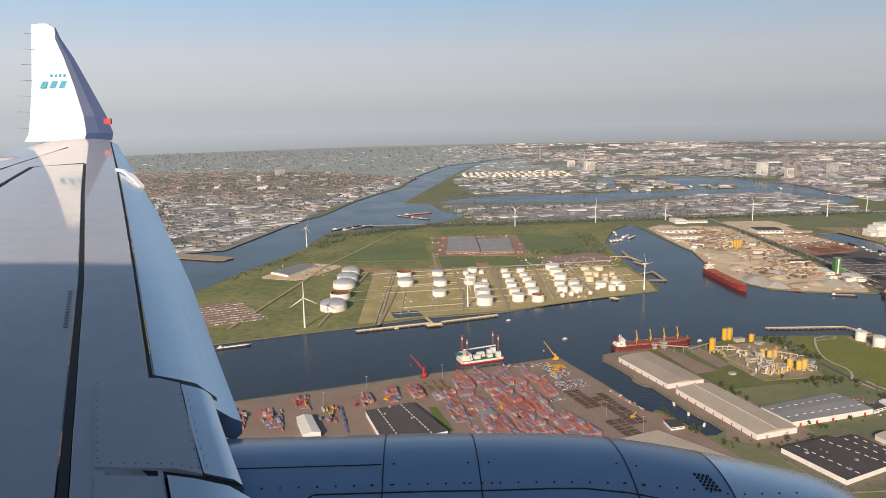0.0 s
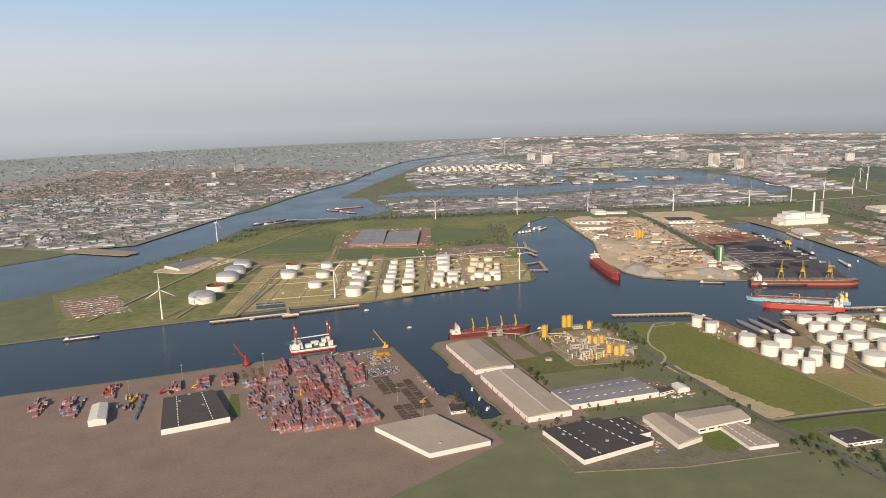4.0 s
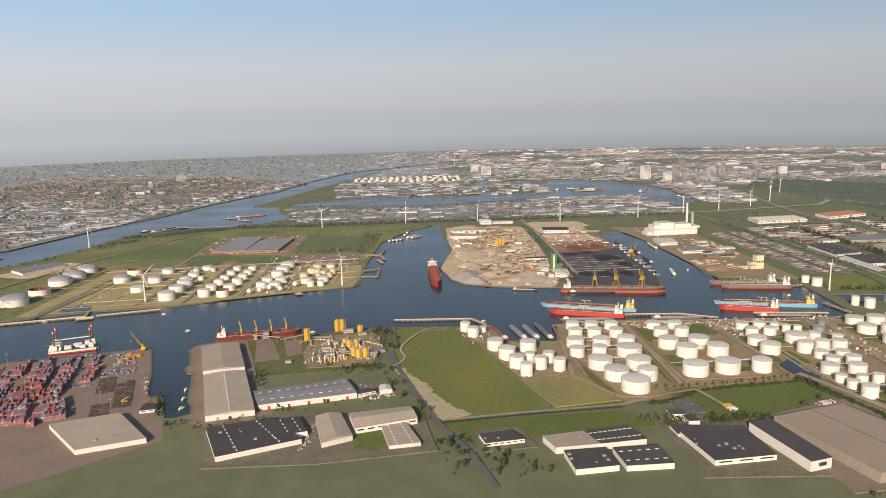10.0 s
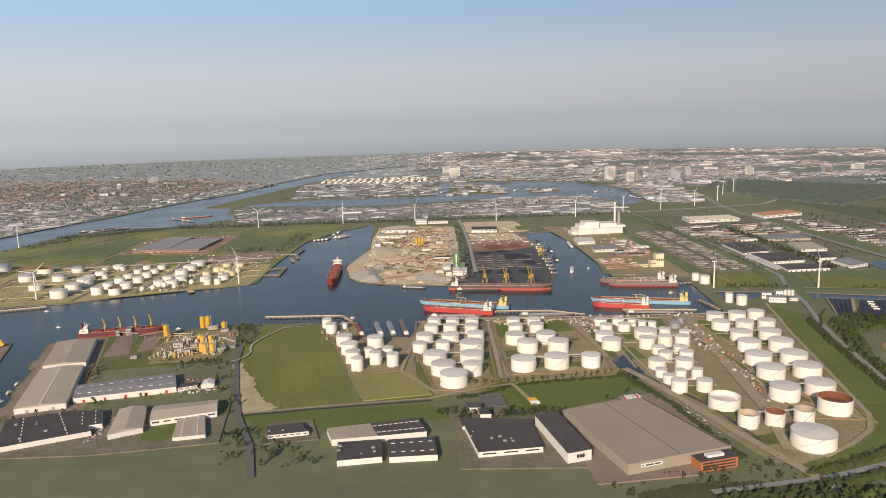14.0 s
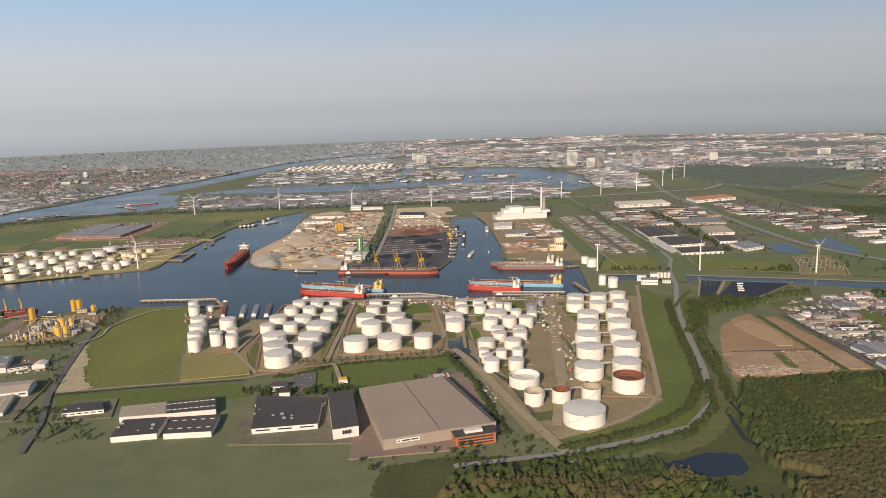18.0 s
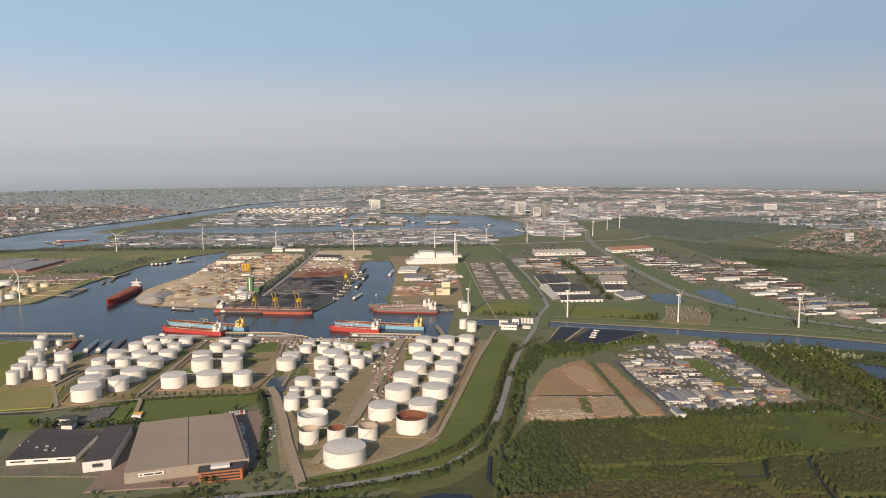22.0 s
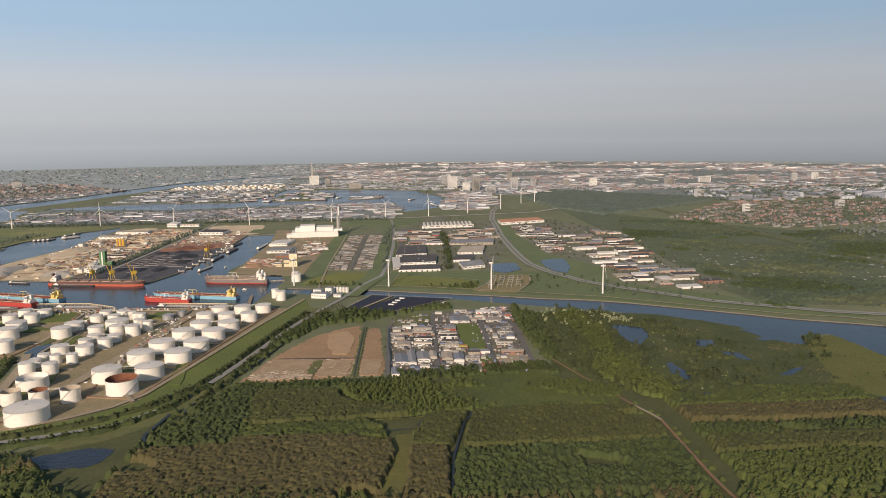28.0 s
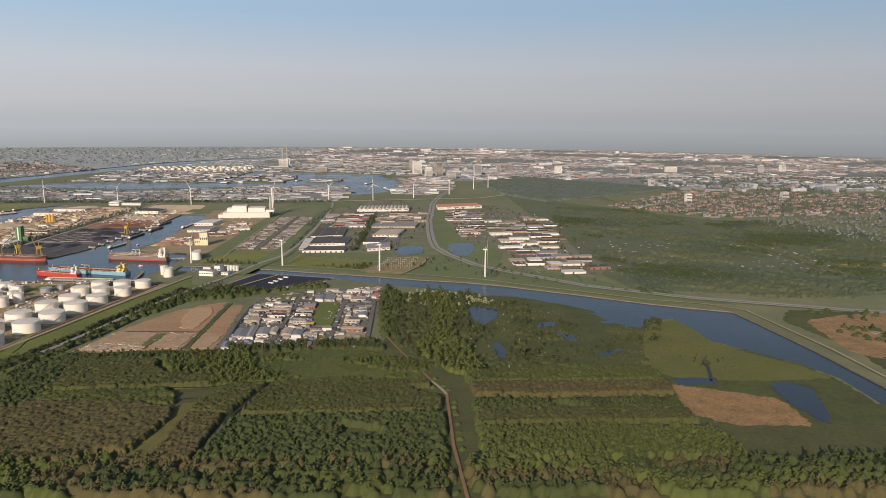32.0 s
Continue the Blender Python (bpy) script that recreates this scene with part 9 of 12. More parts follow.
# rubble rows on the bare field, stored goods, substation
FOUND = [(835 + 3.1 * a_ + rng.gauss(0, 0.4), 397 + 4.2 * b_ + a_ * 0.5 + rng.gauss(0, 0.3), 0.02, *((rng.uniform(1.6, 3.2), 0.45) if rng.random() < 0.5 else (0.45, rng.uniform(2.0, 4.2))), rng.uniform(0.3, 1.0), 9) for a_ in range(12) for b_ in range(4) for _ in range(3) if rng.random() < 0.8]
tagged(boxes("foundation_walls", FOUND, mat("broken_concrete", (0.58, 0.51, 0.42), (0.40, 0.33, 0.26), 0.95, scale=0.2, fine=1.5)), "broken pale foundation walls on the building field", "rubble", kind="stuff")
tagged(boxes("rubble_rows", [(rng.uniform(836, 876), 396 + rng.uniform(0, 9), 0.02, rng.uniform(0.8, 3), rng.uniform(0.6, 1.6), rng.uniform(0.4, 1.2), rng.uniform(0, 180)) for _ in range(260)] + [(rng.uniform(838, 905), rng.uniform(402, 440), 0.02, rng.uniform(0.6, 3.5), rng.uniform(0.4, 1.2), rng.uniform(0.2, 0.7), rng.choice((5, 10, 95))) for _ in range(220)], mat("rubble", (0.42, 0.34, 0.26), (0.30, 0.23, 0.17), 0.95, spread=0.3, island=True)), "pale rows of rubble on the bare field", "rubble", kind="stuff")
tagged(boxes("scrap_heaps", [(rng.uniform(995, 1042), 402 + rng.uniform(0, 22) * (x_ % 3) / 2, 0.02, rng.uniform(1.5, 5), rng.uniform(1, 2), rng.uniform(0.5, 1.8), rng.choice((0, 90))) for x_ in range(120)], CONT), "red and rusty skips at the edge of the works", "skips", kind="stuff")
ss = empty("substation", 1048, 702, 0, 0, "electrical substation on a sandy square", "substation")
strip("substation_path", [(1010, 664), (1028, 697), (1046, 753), (1084, 745), (1076, 698), (1054, 649), (1010, 664)], 2.0, PATHM, "pale path round the substation")
patch("substation_ground", [(1012, 664), (1029, 697), (1047, 751), (1083, 744), (1075, 698), (1053, 651)], mat("dry_yard", (0.27, 0.215, 0.105), (0.17, 0.15, 0.06), 0.95, scale=0.06, fine=0.5, bump=0.3), "sandy ground of the substation", "yard")
for i in range(4):
    for j in range(5):
        bm = bmesh.new()
        x, y = -18 + i * 10 + j * 2.2, -26 + j * 12
        for sx in (-2.5, 2.5):
            bar(bm, (x + sx, y, 0), (x + sx, y, 4.5), 0.25)
        bar(bm, (x - 3, y, 4.5), (x + 3, y, 4.5), 0.25)
        part("gantry", bm, STEEL, ss)

# ---- pipe racks of the terminals ----
pr = []
for x, y0, y1 in [(486, 480, 566), (555, 455, 620), (638, 500, 616), (728, 420, 606), (734, 420, 606), (722, 470, 600), (660, 430, 590)]:
    for k in range(3):
        pr.append((x + k * 0.7, (y0 + y1) / 2, 0.6, 0.3, y1 - y0, 0.3, 2))
for y, x0, x1 in [(615, 500, 780), (590, 500, 550), (564, 500, 550), (540, 490, 548), (512, 495, 550), (606, 570, 720), (558, 565, 615), (531, 565, 615), (500, 560, 640), (556, 650, 715), (530, 650, 722), (478, 665, 705), (430, 665, 700), (575, 745, 800), (546, 745, 800), (516, 745, 795), (487, 742, 790), (458, 735, 785), (426, 728, 778)]:
    pr.append(((x0 + x1) / 2, y, 0.6, x1 - x0, 0.3, 0.3, -2))
    pr.append(((x0 + x1) / 2, y + 0.8, 0.6, x1 - x0, 0.3, 0.3, -2))
for x, y0, y1 in [(-36, 700, 950), (-32, 700, 950), (104, 745, 950), (107, 745, 950), (160, 770, 940), (165, 770, 940), (208, 790, 940), (56, 740, 950)]:
    pr.append((x, (y0 + y1) / 2, 0.6, 0.7, y1 - y0, 0.5, -3))
for y, x0, x1 in [(948, -60, 280), (952, -60, 280), (745, -30, 90), (800, -75, -40), (840, -75, -40), (880, -75, -40), (858, -2, 50), (905, -2, 50), (812, 38, 65)]:
    pr.append(((x0 + x1) / 2, y, 0.6, x1 - x0, 0.7, 0.5, 8))
walls = [((x0 + x1) / 2, y, 0.03, x1 - x0, 0.9, 0.7, 8) for y, x0, x1 in [(770, -20, 100), (800, 40, 150), (835, -40, 60), (835, 70, 150), (870, -40, 100), (880, 170, 280), (905, 110, 205), (920, -40, 100), (850, 210, 285), (935, 120, 280)]] + [(x, (y0 + y1) / 2, 0.03, 0.9, y1 - y0, 0.7, -3) for x, y0, y1 in [(-12, 735, 930), (22, 750, 940), (78, 760, 940), (130, 790, 930), (186, 800, 940), (238, 830, 940), (262, 820, 930)]]
tagged(boxes("bund_walls", walls, mat("pale_bund_earth", (0.50, 0.43, 0.29), (0.36, 0.30, 0.18), 0.95, scale=0.1, fine=0.8)), "low pale bund walls round the far tanks", "bund", kind="stuff")
tagged(boxes("pipelines", pr, palette_mat("pipe_paint", [(0.42, 0.38, 0.31), (0.34, 0.30, 0.24), (0.50, 0.46, 0.40), (0.30, 0.25, 0.19)], 0.6)), "pale pipelines on low supports between the tanks", "pipes", kind="stuff")
plant_bits = []
for _ in range(60):
    plant_bits.append((rng.uniform(268, 326), rng.uniform(528, 600), 0.03, rng.uniform(0.8, 4), rng.uniform(0.6, 2), rng.uniform(0.5, 3.0), rng.choice((15, 105))))
for _ in range(420):
    plant_bits.append((rng.uniform(415, 540), rng.uniform(850, 1240), 0.03, rng.uniform(1.5, 8), rng.uniform(0.8, 3), rng.uniform(0.4, 2.4), rng.choice((-12, 78, 20))))
for _ in range(160):
    plant_bits.append((rng.uniform(565, 655), rng.uniform(1015, 1200), 0.03, rng.uniform(1.5, 8), rng.uniform(0.8, 3), rng.uniform(0.4, 1.6), rng.choice((-8, 82))))
for _ in range(420):
    u, v = rng.random(), round(rng.random() * 9) / 9
    plant_bits.append((-255 + 46 * v + 52 * u + rng.gauss(0, 0.6), 786 - 70 * v + 20 * u, 0.03, rng.uniform(1.5, 4), rng.uniform(0.6, 1.4), rng.uniform(0.5, 1.4), 22))
for _ in range(160):
    plant_bits.append((rng.uniform(28, 172), rng.choice((rng.uniform(1040, 1056), rng.uniform(1178, 1195))) if rng.random() < 0.6 else rng.uniform(1040, 1190), 0.03, rng.uniform(1, 5), rng.uniform(0.8, 2.5), rng.uniform(0.4, 1.8), rng.choice((0, 90))))
for _ in range(420):
    x = rng.choice((-36, -10, 20, 56, 82, 104, 132, 160, 184, 208, 240, 266)) + rng.gauss(0, 3)
    plant_bits.append((x, rng.uniform(725 + (x + 60) * 0.29, 945), 0.03, rng.uniform(0.5, 2.4), rng.uniform(0.5, 1.4), rng.uniform(0.3, 1.2), rng.choice((0, 90))))
for _ in range(130):
    plant_bits.append((rng.uniform(-190, -115), rng.uniform(930, 1000), 0.03, rng.uniform(1, 5), rng.uniform(0.8, 2), rng.uniform(0.4, 1.6), rng.uniform(0, 180)))
for x0, x1, y0, y1, n in [(722, 740, 400, 590, 150), (640, 655, 560, 610, 40), (500, 780, 608, 618, 90), (560, 640, 596, 612, 50), (630, 650, 560, 600, 30), (165, 206, 780, 940, 120), (205, 255, 930, 960, 60), (400, 430, 570, 600, 20), (150, 290, 950, 1010, 110), (725, 812, 1060, 1180, 60)]:
    for _ in range(n):
        a_ = rng.uniform(0.5, 3)
        plant_bits.append((rng.uniform(x0, x1), rng.uniform(y0, y1), 0.03, a_, rng.uniform(0.5, 2), rng.uniform(0.4, 2.2), rng.choice((0, 90, 12))))
tagged(boxes("plant_equipment", plant_bits, palette_mat("plant_paint", [(0.5, 0.46, 0.4), (0.3, 0.27, 0.24), (0.66, 0.63, 0.58), (0.36, 0.14, 0.09), (0.25, 0.24, 0.23), (0.42, 0.34, 0.22)], 0.7)), "pumps, skids and small plant between the tanks", "equipment", kind="stuff")
for pts in [[(398, 616), (430, 622), (437, 572), (476, 484), (446, 476), (436, 500), (412, 575)], [(488, 616), (552, 618), (548, 452), (528, 436), (503, 440), (486, 540)], [(560, 612), (626, 608), (640, 505), (636, 468), (560, 466)], [(742, 604), (814, 600), (768, 366), (735, 372), (728, 420)]]:
    bm = bmesh.new()
    for p, q in zip(pts, pts[1:] + pts[:1]):
        d = Vector((q[0] - p[0], q[1] - p[1]))
        m = pose(p[0], p[1], 0, 0, 0, math.degrees(math.atan2(d.y, d.x)))
        box(bm, 0, -0.9, 0, d.length, 0.9, 0.75, m)
    tagged(part("bund_wall", bm, mat("bund_earth", (0.30, 0.19, 0.12), (0.2, 0.14, 0.08), 0.95, scale=0.1, fine=0.8)), "low reddish earth bund round the tanks", "bund", kind="structure")

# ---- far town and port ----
# wall and roof palettes greyed and blued: haze is in these colours
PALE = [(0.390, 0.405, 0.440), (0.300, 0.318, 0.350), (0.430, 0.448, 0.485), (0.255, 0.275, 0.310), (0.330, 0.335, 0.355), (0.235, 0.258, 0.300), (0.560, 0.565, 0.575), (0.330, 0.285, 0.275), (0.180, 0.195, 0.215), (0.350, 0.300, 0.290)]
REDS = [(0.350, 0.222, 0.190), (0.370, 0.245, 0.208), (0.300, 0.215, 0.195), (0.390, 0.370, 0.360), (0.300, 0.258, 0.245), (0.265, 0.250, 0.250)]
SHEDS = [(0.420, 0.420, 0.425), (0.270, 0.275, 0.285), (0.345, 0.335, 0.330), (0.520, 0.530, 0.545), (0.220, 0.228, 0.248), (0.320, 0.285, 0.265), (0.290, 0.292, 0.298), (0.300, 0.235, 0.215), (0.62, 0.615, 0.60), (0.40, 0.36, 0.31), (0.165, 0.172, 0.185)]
PM, RM, SM = palette_mat("hazed_town_render", PALE, 0.85, 0.2), palette_mat("hazed_brick_and_tile", REDS, 0.85, 0.2), palette_mat("hazed_shed_sheeting", SHEDS, 0.7, 0.2)


def scatter(poly, n, seed, keep_dry=True):
    r = np.random.RandomState(seed)
    xs, ys = [p[0] for p in poly], [p[1] for p in poly]
    x, y = r.uniform(min(xs), max(xs), n * 3), r.uniform(min(ys), max(ys), n * 3)
    ok = in_poly(x, y, poly)
    for w in POOLS:
        ok &= ~in_poly(x, y, w)
    if keep_dry:
        wet = np.zeros(len(x), bool)
        for w in WATERS:
            wet |= in_poly(x, y, w)
        ok &= ~wet | in_poly(x, y, PIER) | in_poly(x, y, DOCK)
    return x[ok][:n], y[ok][:n], r


def town(name, poly, n, length, width, height, turns, material, label, seed, cat="buildings", grid=0):
    x, y, r = scatter(poly, n, seed)
    if grid:
        y = np.round(y / grid) * grid + r.normal(0, grid * 0.06, len(y))
    k = len(x)
    rows = np.stack([x, y, np.zeros(k), r.uniform(*length, k), r.uniform(*width, k), 0.55 * (height[0] + (height[1] - height[0]) * r.random(k) ** 3), r.choice(turns, k)], 1)
    return tagged(boxes(name, rows, material), label, cat, kind="stuff")


town("north_works", [(-900, 1300), (-402, 1110), (-310, 1140), (-225, 1440), (-185, 1640), (-330, 1900), (-800, 1900)], 1150, (8, 40), (5, 15), (2.5, 6), (20, 24, 110, 60, 150), SM, "pale works halls across the wide canal", 1)
town("north_houses", [(-1200, 1850), (-330, 1800), (-140, 1980), (-30, 2300), (-300, 2650), (-1100, 2800)], 1700, (6, 22), (4, 7), (2.5, 6), (10, 100, 30, 60), RM, "red-roofed houses across the wide canal", 2)
town("north_blocks", [(-700, 2100), (-300, 2000), (-100, 2300), (-300, 2600)], 30, (12, 30), (6, 10), (8, 16), (10, 100), PM, "pale apartment blocks across the canal", 3)
town("far_village", [(-1500, 2800), (0, 2600), (260, 2900), (400, 3900), (-1500, 3600)], 350, (8, 24), (6, 10), (3, 5), (0, 40, 90), PM, "scattered pale far villages", 4)
town("north_quay", [(-215, 1500), (-175, 1640), (-80, 1940), (20, 2290), (-60, 2300), (-190, 1960), (-290, 1500)], 300, (8, 42), (6, 16), (3, 8), (65, 70, 155, 110), SM, "quay sheds along the wide canal", 5)
town("port_sheds", [(20, 1360), (900, 1360), (930, 1560), (600, 1615), (438, 1570), (182, 1565), (40, 1590)], 230, (8, 42), (6, 17), (2.5, 6), (0, 6, 78, 90, 96, 20), SM, "pale port sheds behind the railway", 6)
town("stored_cars", [(180, 1400), (720, 1400), (800, 1560), (600, 1600), (438, 1560), (200, 1550)], 2600, (4, 12), (2, 3), (0.8, 1.4), (0, 90, 8, 75), palette_mat("stored_goods", [(0.28, 0.25, 0.24), (0.14, 0.14, 0.16), (0.4, 0.38, 0.37), (0.32, 0.2, 0.16), (0.22, 0.22, 0.26)], 0.5), "rows of stored cars and goods in the far port", 7, "stored goods", 11)
town("pier_halls", PIER, 34, (16, 44), (12, 24), (5, 11), (82, 84, 172), SM, "pale halls on the pier of the far port", 21)
town("pier_halls", DOCK, 14, (14, 40), (8, 16), (3, 8), (0, 4, 90), SM, "floating docks and sheds in the far basin", 22)
town("port_sheds", [(150, 1790), (505, 1795), (630, 2080), (560, 2500), (200, 2440), (130, 2150)], 430, (8, 48), (6, 18), (2.5, 7), (5, 10, 95, 40, 70), SM, "pale sheds of the far port", 8)
town("port_sheds", [(620, 1645), (905, 1500), (900, 1600), (885, 1680), (780, 1690), (690, 1680)], 170, (12, 50), (7, 18), (2.5, 6), (0, 8, 90), SM, "pale sheds of the far port", 9)
town("port_sheds", [(1010, 1520), (1085, 1480), (1140, 1600), (1160, 1900), (1120, 2000), (1010, 1940), (1035, 1820), (1020, 1700)], 230, (12, 45), (8, 20), (3, 12), (5, 95), SM, "works along the far basin", 10)
town("port_sheds", [(545, 2210), (790, 2180), (960, 2100), (1030, 1960), (1400, 1850), (1500, 2400), (1000, 2600), (560, 2560)], 760, (8, 38), (5, 13), (2.5, 6), (0, 6, 12, 96), PM, "mixed buildings at the edge of the city", 11)
GREYWALL = mat("grey_tower_wall", (0.44, 0.43, 0.42), (0.36, 0.355, 0.35), 0.85, scale=0.05, fine=0.5, spread=0.15)
CITY = [(1180, 1950), (1700, 1700), (2350, 1750), (3300, 2400), (3500, 2900), (2400, 3850), (1500, 4200), (500, 4250), (450, 2620), (1000, 2560)]


def green_share(x, y):
    """High in the parks and canals of the city, low in its built-up quarters."""
    return np.sin(x / 140 + 1.7 * np.sin(y / 260)) + np.sin(y / 85 + 1.5 * np.sin(x / 310)) + 0.5 * np.sin((x - 2 * y) / 75)


def quarters(name, n, length, width, height, material, label, seed, limit, pitch):
    x, y, r = scatter(CITY, n, seed)
    turn = np.where(np.sin(np.floor(x / 190) * 12.9 + np.floor(y / 230) * 78.2) > -0.2, 8.0, 100.0) + 14 * np.sin(np.floor(x / 190) * 3.1 + np.floor(y / 230) * 1.7)
    ok = green_share(x, y) + r.normal(0, 0.25, len(x)) < limit
    x, y, turn = x[ok], y[ok], turn[ok]
    a = np.radians(turn)
    v = -x * np.sin(a) + y * np.cos(a)
    dv = np.round(v / pitch) * pitch + r.normal(0, 0.8, len(v)) - v
    x, y = x - dv * np.sin(a), y + dv * np.cos(a)
    k = len(x)
    rows = np.stack([x, y, np.zeros(k), r.uniform(*length, k), r.uniform(*width, k), 0.55 * (height[0] + (height[1] - height[0]) * r.random(k) ** 3), turn], 1)
    return tagged(boxes(name, rows, material), label, "buildings", kind="stuff")


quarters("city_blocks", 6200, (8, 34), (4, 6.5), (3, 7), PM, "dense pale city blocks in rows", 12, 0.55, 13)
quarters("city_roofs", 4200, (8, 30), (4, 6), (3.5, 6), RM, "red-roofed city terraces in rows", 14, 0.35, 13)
quarters("city_halls", 250, (22, 60), (9, 20), (5, 15), palette_mat("pale_hall", [(0.62, 0.61, 0.58), (0.5, 0.48, 0.45), (0.68, 0.68, 0.66)], 0.8, 0.15), "large pale halls and slabs in the city", 13, 1.1, 30)
town("garden_suburb", [(1434, 1280), (1582, 1110), (1892, 1167), (2150, 1350), (2100, 1560), (1873, 1560), (1700, 1600)], 720, (7, 20), (4, 6), (3.2, 5.5), (5, 95, 20), RM, "red-roofed terraced houses of the suburb", 15)
town("suburb_blocks", [(1640, 1640), (1900, 1580), (2300, 1600), (2300, 1900), (1700, 1900)], 110, (14, 60), (7, 12), (6, 16), (5, 95), PM, "pale apartment blocks of the suburb", 16)
town("allotment_huts", [(1285, 600), (1480, 590), (1600, 700), (1500, 900), (1310, 860), (1300, 700)], 220, (2, 3.6), (1.4, 2.4), (0.9, 1.5), (0, 30, 90), PM, "small pale allotment huts among the trees", 17)
town("far_blocks", [(0, 2500), (470, 2550), (520, 3300), (560, 4200), (100, 4100), (200, 3200)], 420, (8, 26), (5, 10), (3, 7), (10, 40, 100), PM, "scattered pale far buildings", 18)
town("bank_farms", [(1400, 300), (1700, 300), (1900, 700), (1600, 700), (1420, 480)], 24, (4, 9), (3, 5), (2, 3), (20, 110), RM, "few farm buildings beyond the river", 19)
for k, (x, y, a, b, h) in enumerate([(1098, 2040, 26, 20, 30), (1128, 2052, 24, 18, 46), (1246, 2080, 28, 16, 38), (1062, 2130, 34, 22, 44), (1273, 2393, 20, 16, 40), (1160, 1940, 34, 22, 22), (1510, 2171, 30, 14, 26), (1755, 2169, 40, 14, 20), (1651, 1676, 14, 14, 26), (1626, 1356, 16, 10, 20),
                                     (1665, 1690, 14, 14, 22), (1320, 2180, 18, 14, 30), (600, 2400, 40, 26, 34), (640, 2440, 22, 16, 20), (-458, 2500, 40, 14, 22), (-488, 2290, 14, 14, 18), (2417, 2385, 24, 14, 24), (1046, 2342, 26, 20, 34), (1900, 2250, 50, 14, 20), (2050, 2230, 50, 14, 22),
                                     (2200, 2250, 24, 14, 28), (2300, 2300, 24, 14, 26), (1420, 2150, 20, 16, 24), (1860, 1420, 20, 12, 18), (576, 2581, 30, 24, 26), (754, 2216, 50, 30, 18)]):
    a, b, h = a * 0.78, b * 0.85, h * 0.88
    ob = empty("tower_block", x, y, 0, (k * 37) % 20, "pale high-rise block at the edge of the city", "tower block", "tower blocks")
    bm = bmesh.new()
    box(bm, -a / 2, -b / 2, 0, a / 2, b / 2, h)
    part("wall", bm, (WALLW, CONC, GREYWALL)[k % 3], ob)
    bm = bmesh.new()
    box(bm, -a * 0.2, -b * 0.3, h, a * 0.2, b * 0.3, h + 2)
    part("roof_house", bm, CONC, ob)
    for j in range(int(h / 3.2)):
        bm = bmesh.new()
        box(bm, -a * 0.46, -b / 2 - 0.08, 1.2 + j * 3.2, a * 0.46, -b / 2 - 0.01, 2.5 + j * 3.2)
        part("window_band", bm, GLASS, ob)
for x, y, h, r_ in [(590, 2440, 62, 2.6), (520, 2900, 60, 3)]:
    ob = empty("chimney", x, y, 0, 0, "slim far chimney of the port", "chimney", "chimneys")
    bm = bmesh.new()
    turned(bm, [(r_, 0), (r_ * 0.7, h)], 14)
    part("shaft", bm, CONC, ob, smooth=True)
for i in range(64):
    x, y = 170 + (i % 16) * 22 + rng.gauss(0, 3), 2230 + (i // 16) * 46 + rng.gauss(0, 5)
    ob = empty("far_tank", x, y, 0, 0, "small white tank of the far port", "storage tank", "far tanks")
    bm = bmesh.new()
    turned(bm, [(6.0, 0), (6.0, 5), (0, 5.8)], 14)
    part("shell", bm, WHITE if i % 3 else CREAM, ob)
for x0, y0, x1, y1 in [(540, 1860, 560, 1900), (930, 1760, 945, 1800), (735, 1850, 745, 1890), (985, 1650, 1000, 1600)]:
    barge((x0, y0), (x1, y1), 8, HULLRED if x0 < 600 else HULLGREY, WALLW, "far white and red ship in the basin")


# ---- trees ----
OCT = np.array([(1, 0, 0), (-1, 0, 0), (0, 1, 0), (0, -1, 0), (0, 0, 1), (0, 0, -1)], np.float32)
OCTF = np.array([(0, 2, 4), (2, 1, 4), (1, 3, 4), (3, 0, 4), (2, 0, 5), (1, 2, 5), (3, 1, 5), (0, 3, 5)], np.int32)


def crown(seed, clumps, bottom, top, radius, size):
    """Many uneven clumps of leaves spread through a crown."""
    r = np.random.RandomState(seed)
    vs, fs = [], []
    for i in range(clumps):
        u = r.uniform(0, 1)
        z = bottom + (top - bottom) * u
        w = radius * math.sin(math.pi * (0.12 + 0.86 * u) ** 0.8) ** 0.7
        a, d = r.uniform(0, 6.283), w * r.uniform(0.25, 1.0)
        c = np.array((d * math.cos(a), d * math.sin(a), z))
        s = size * r.uniform(0.6, 1.25)
        v = OCT * s * r.uniform(0.6, 1.3, (6, 3)) * (1, 1, 0.75)
        t_ = r.uniform(0, 6.283)
        q = np.array(((math.cos(t_), -math.sin(t_), 0), (math.sin(t_), math.cos(t_), 0), (0, 0, 1)))
        vs.append(v @ q.T + c)
        fs.append(OCTF + 6 * i)
    return np.concatenate(vs).astype(np.float32), np.concatenate(fs)


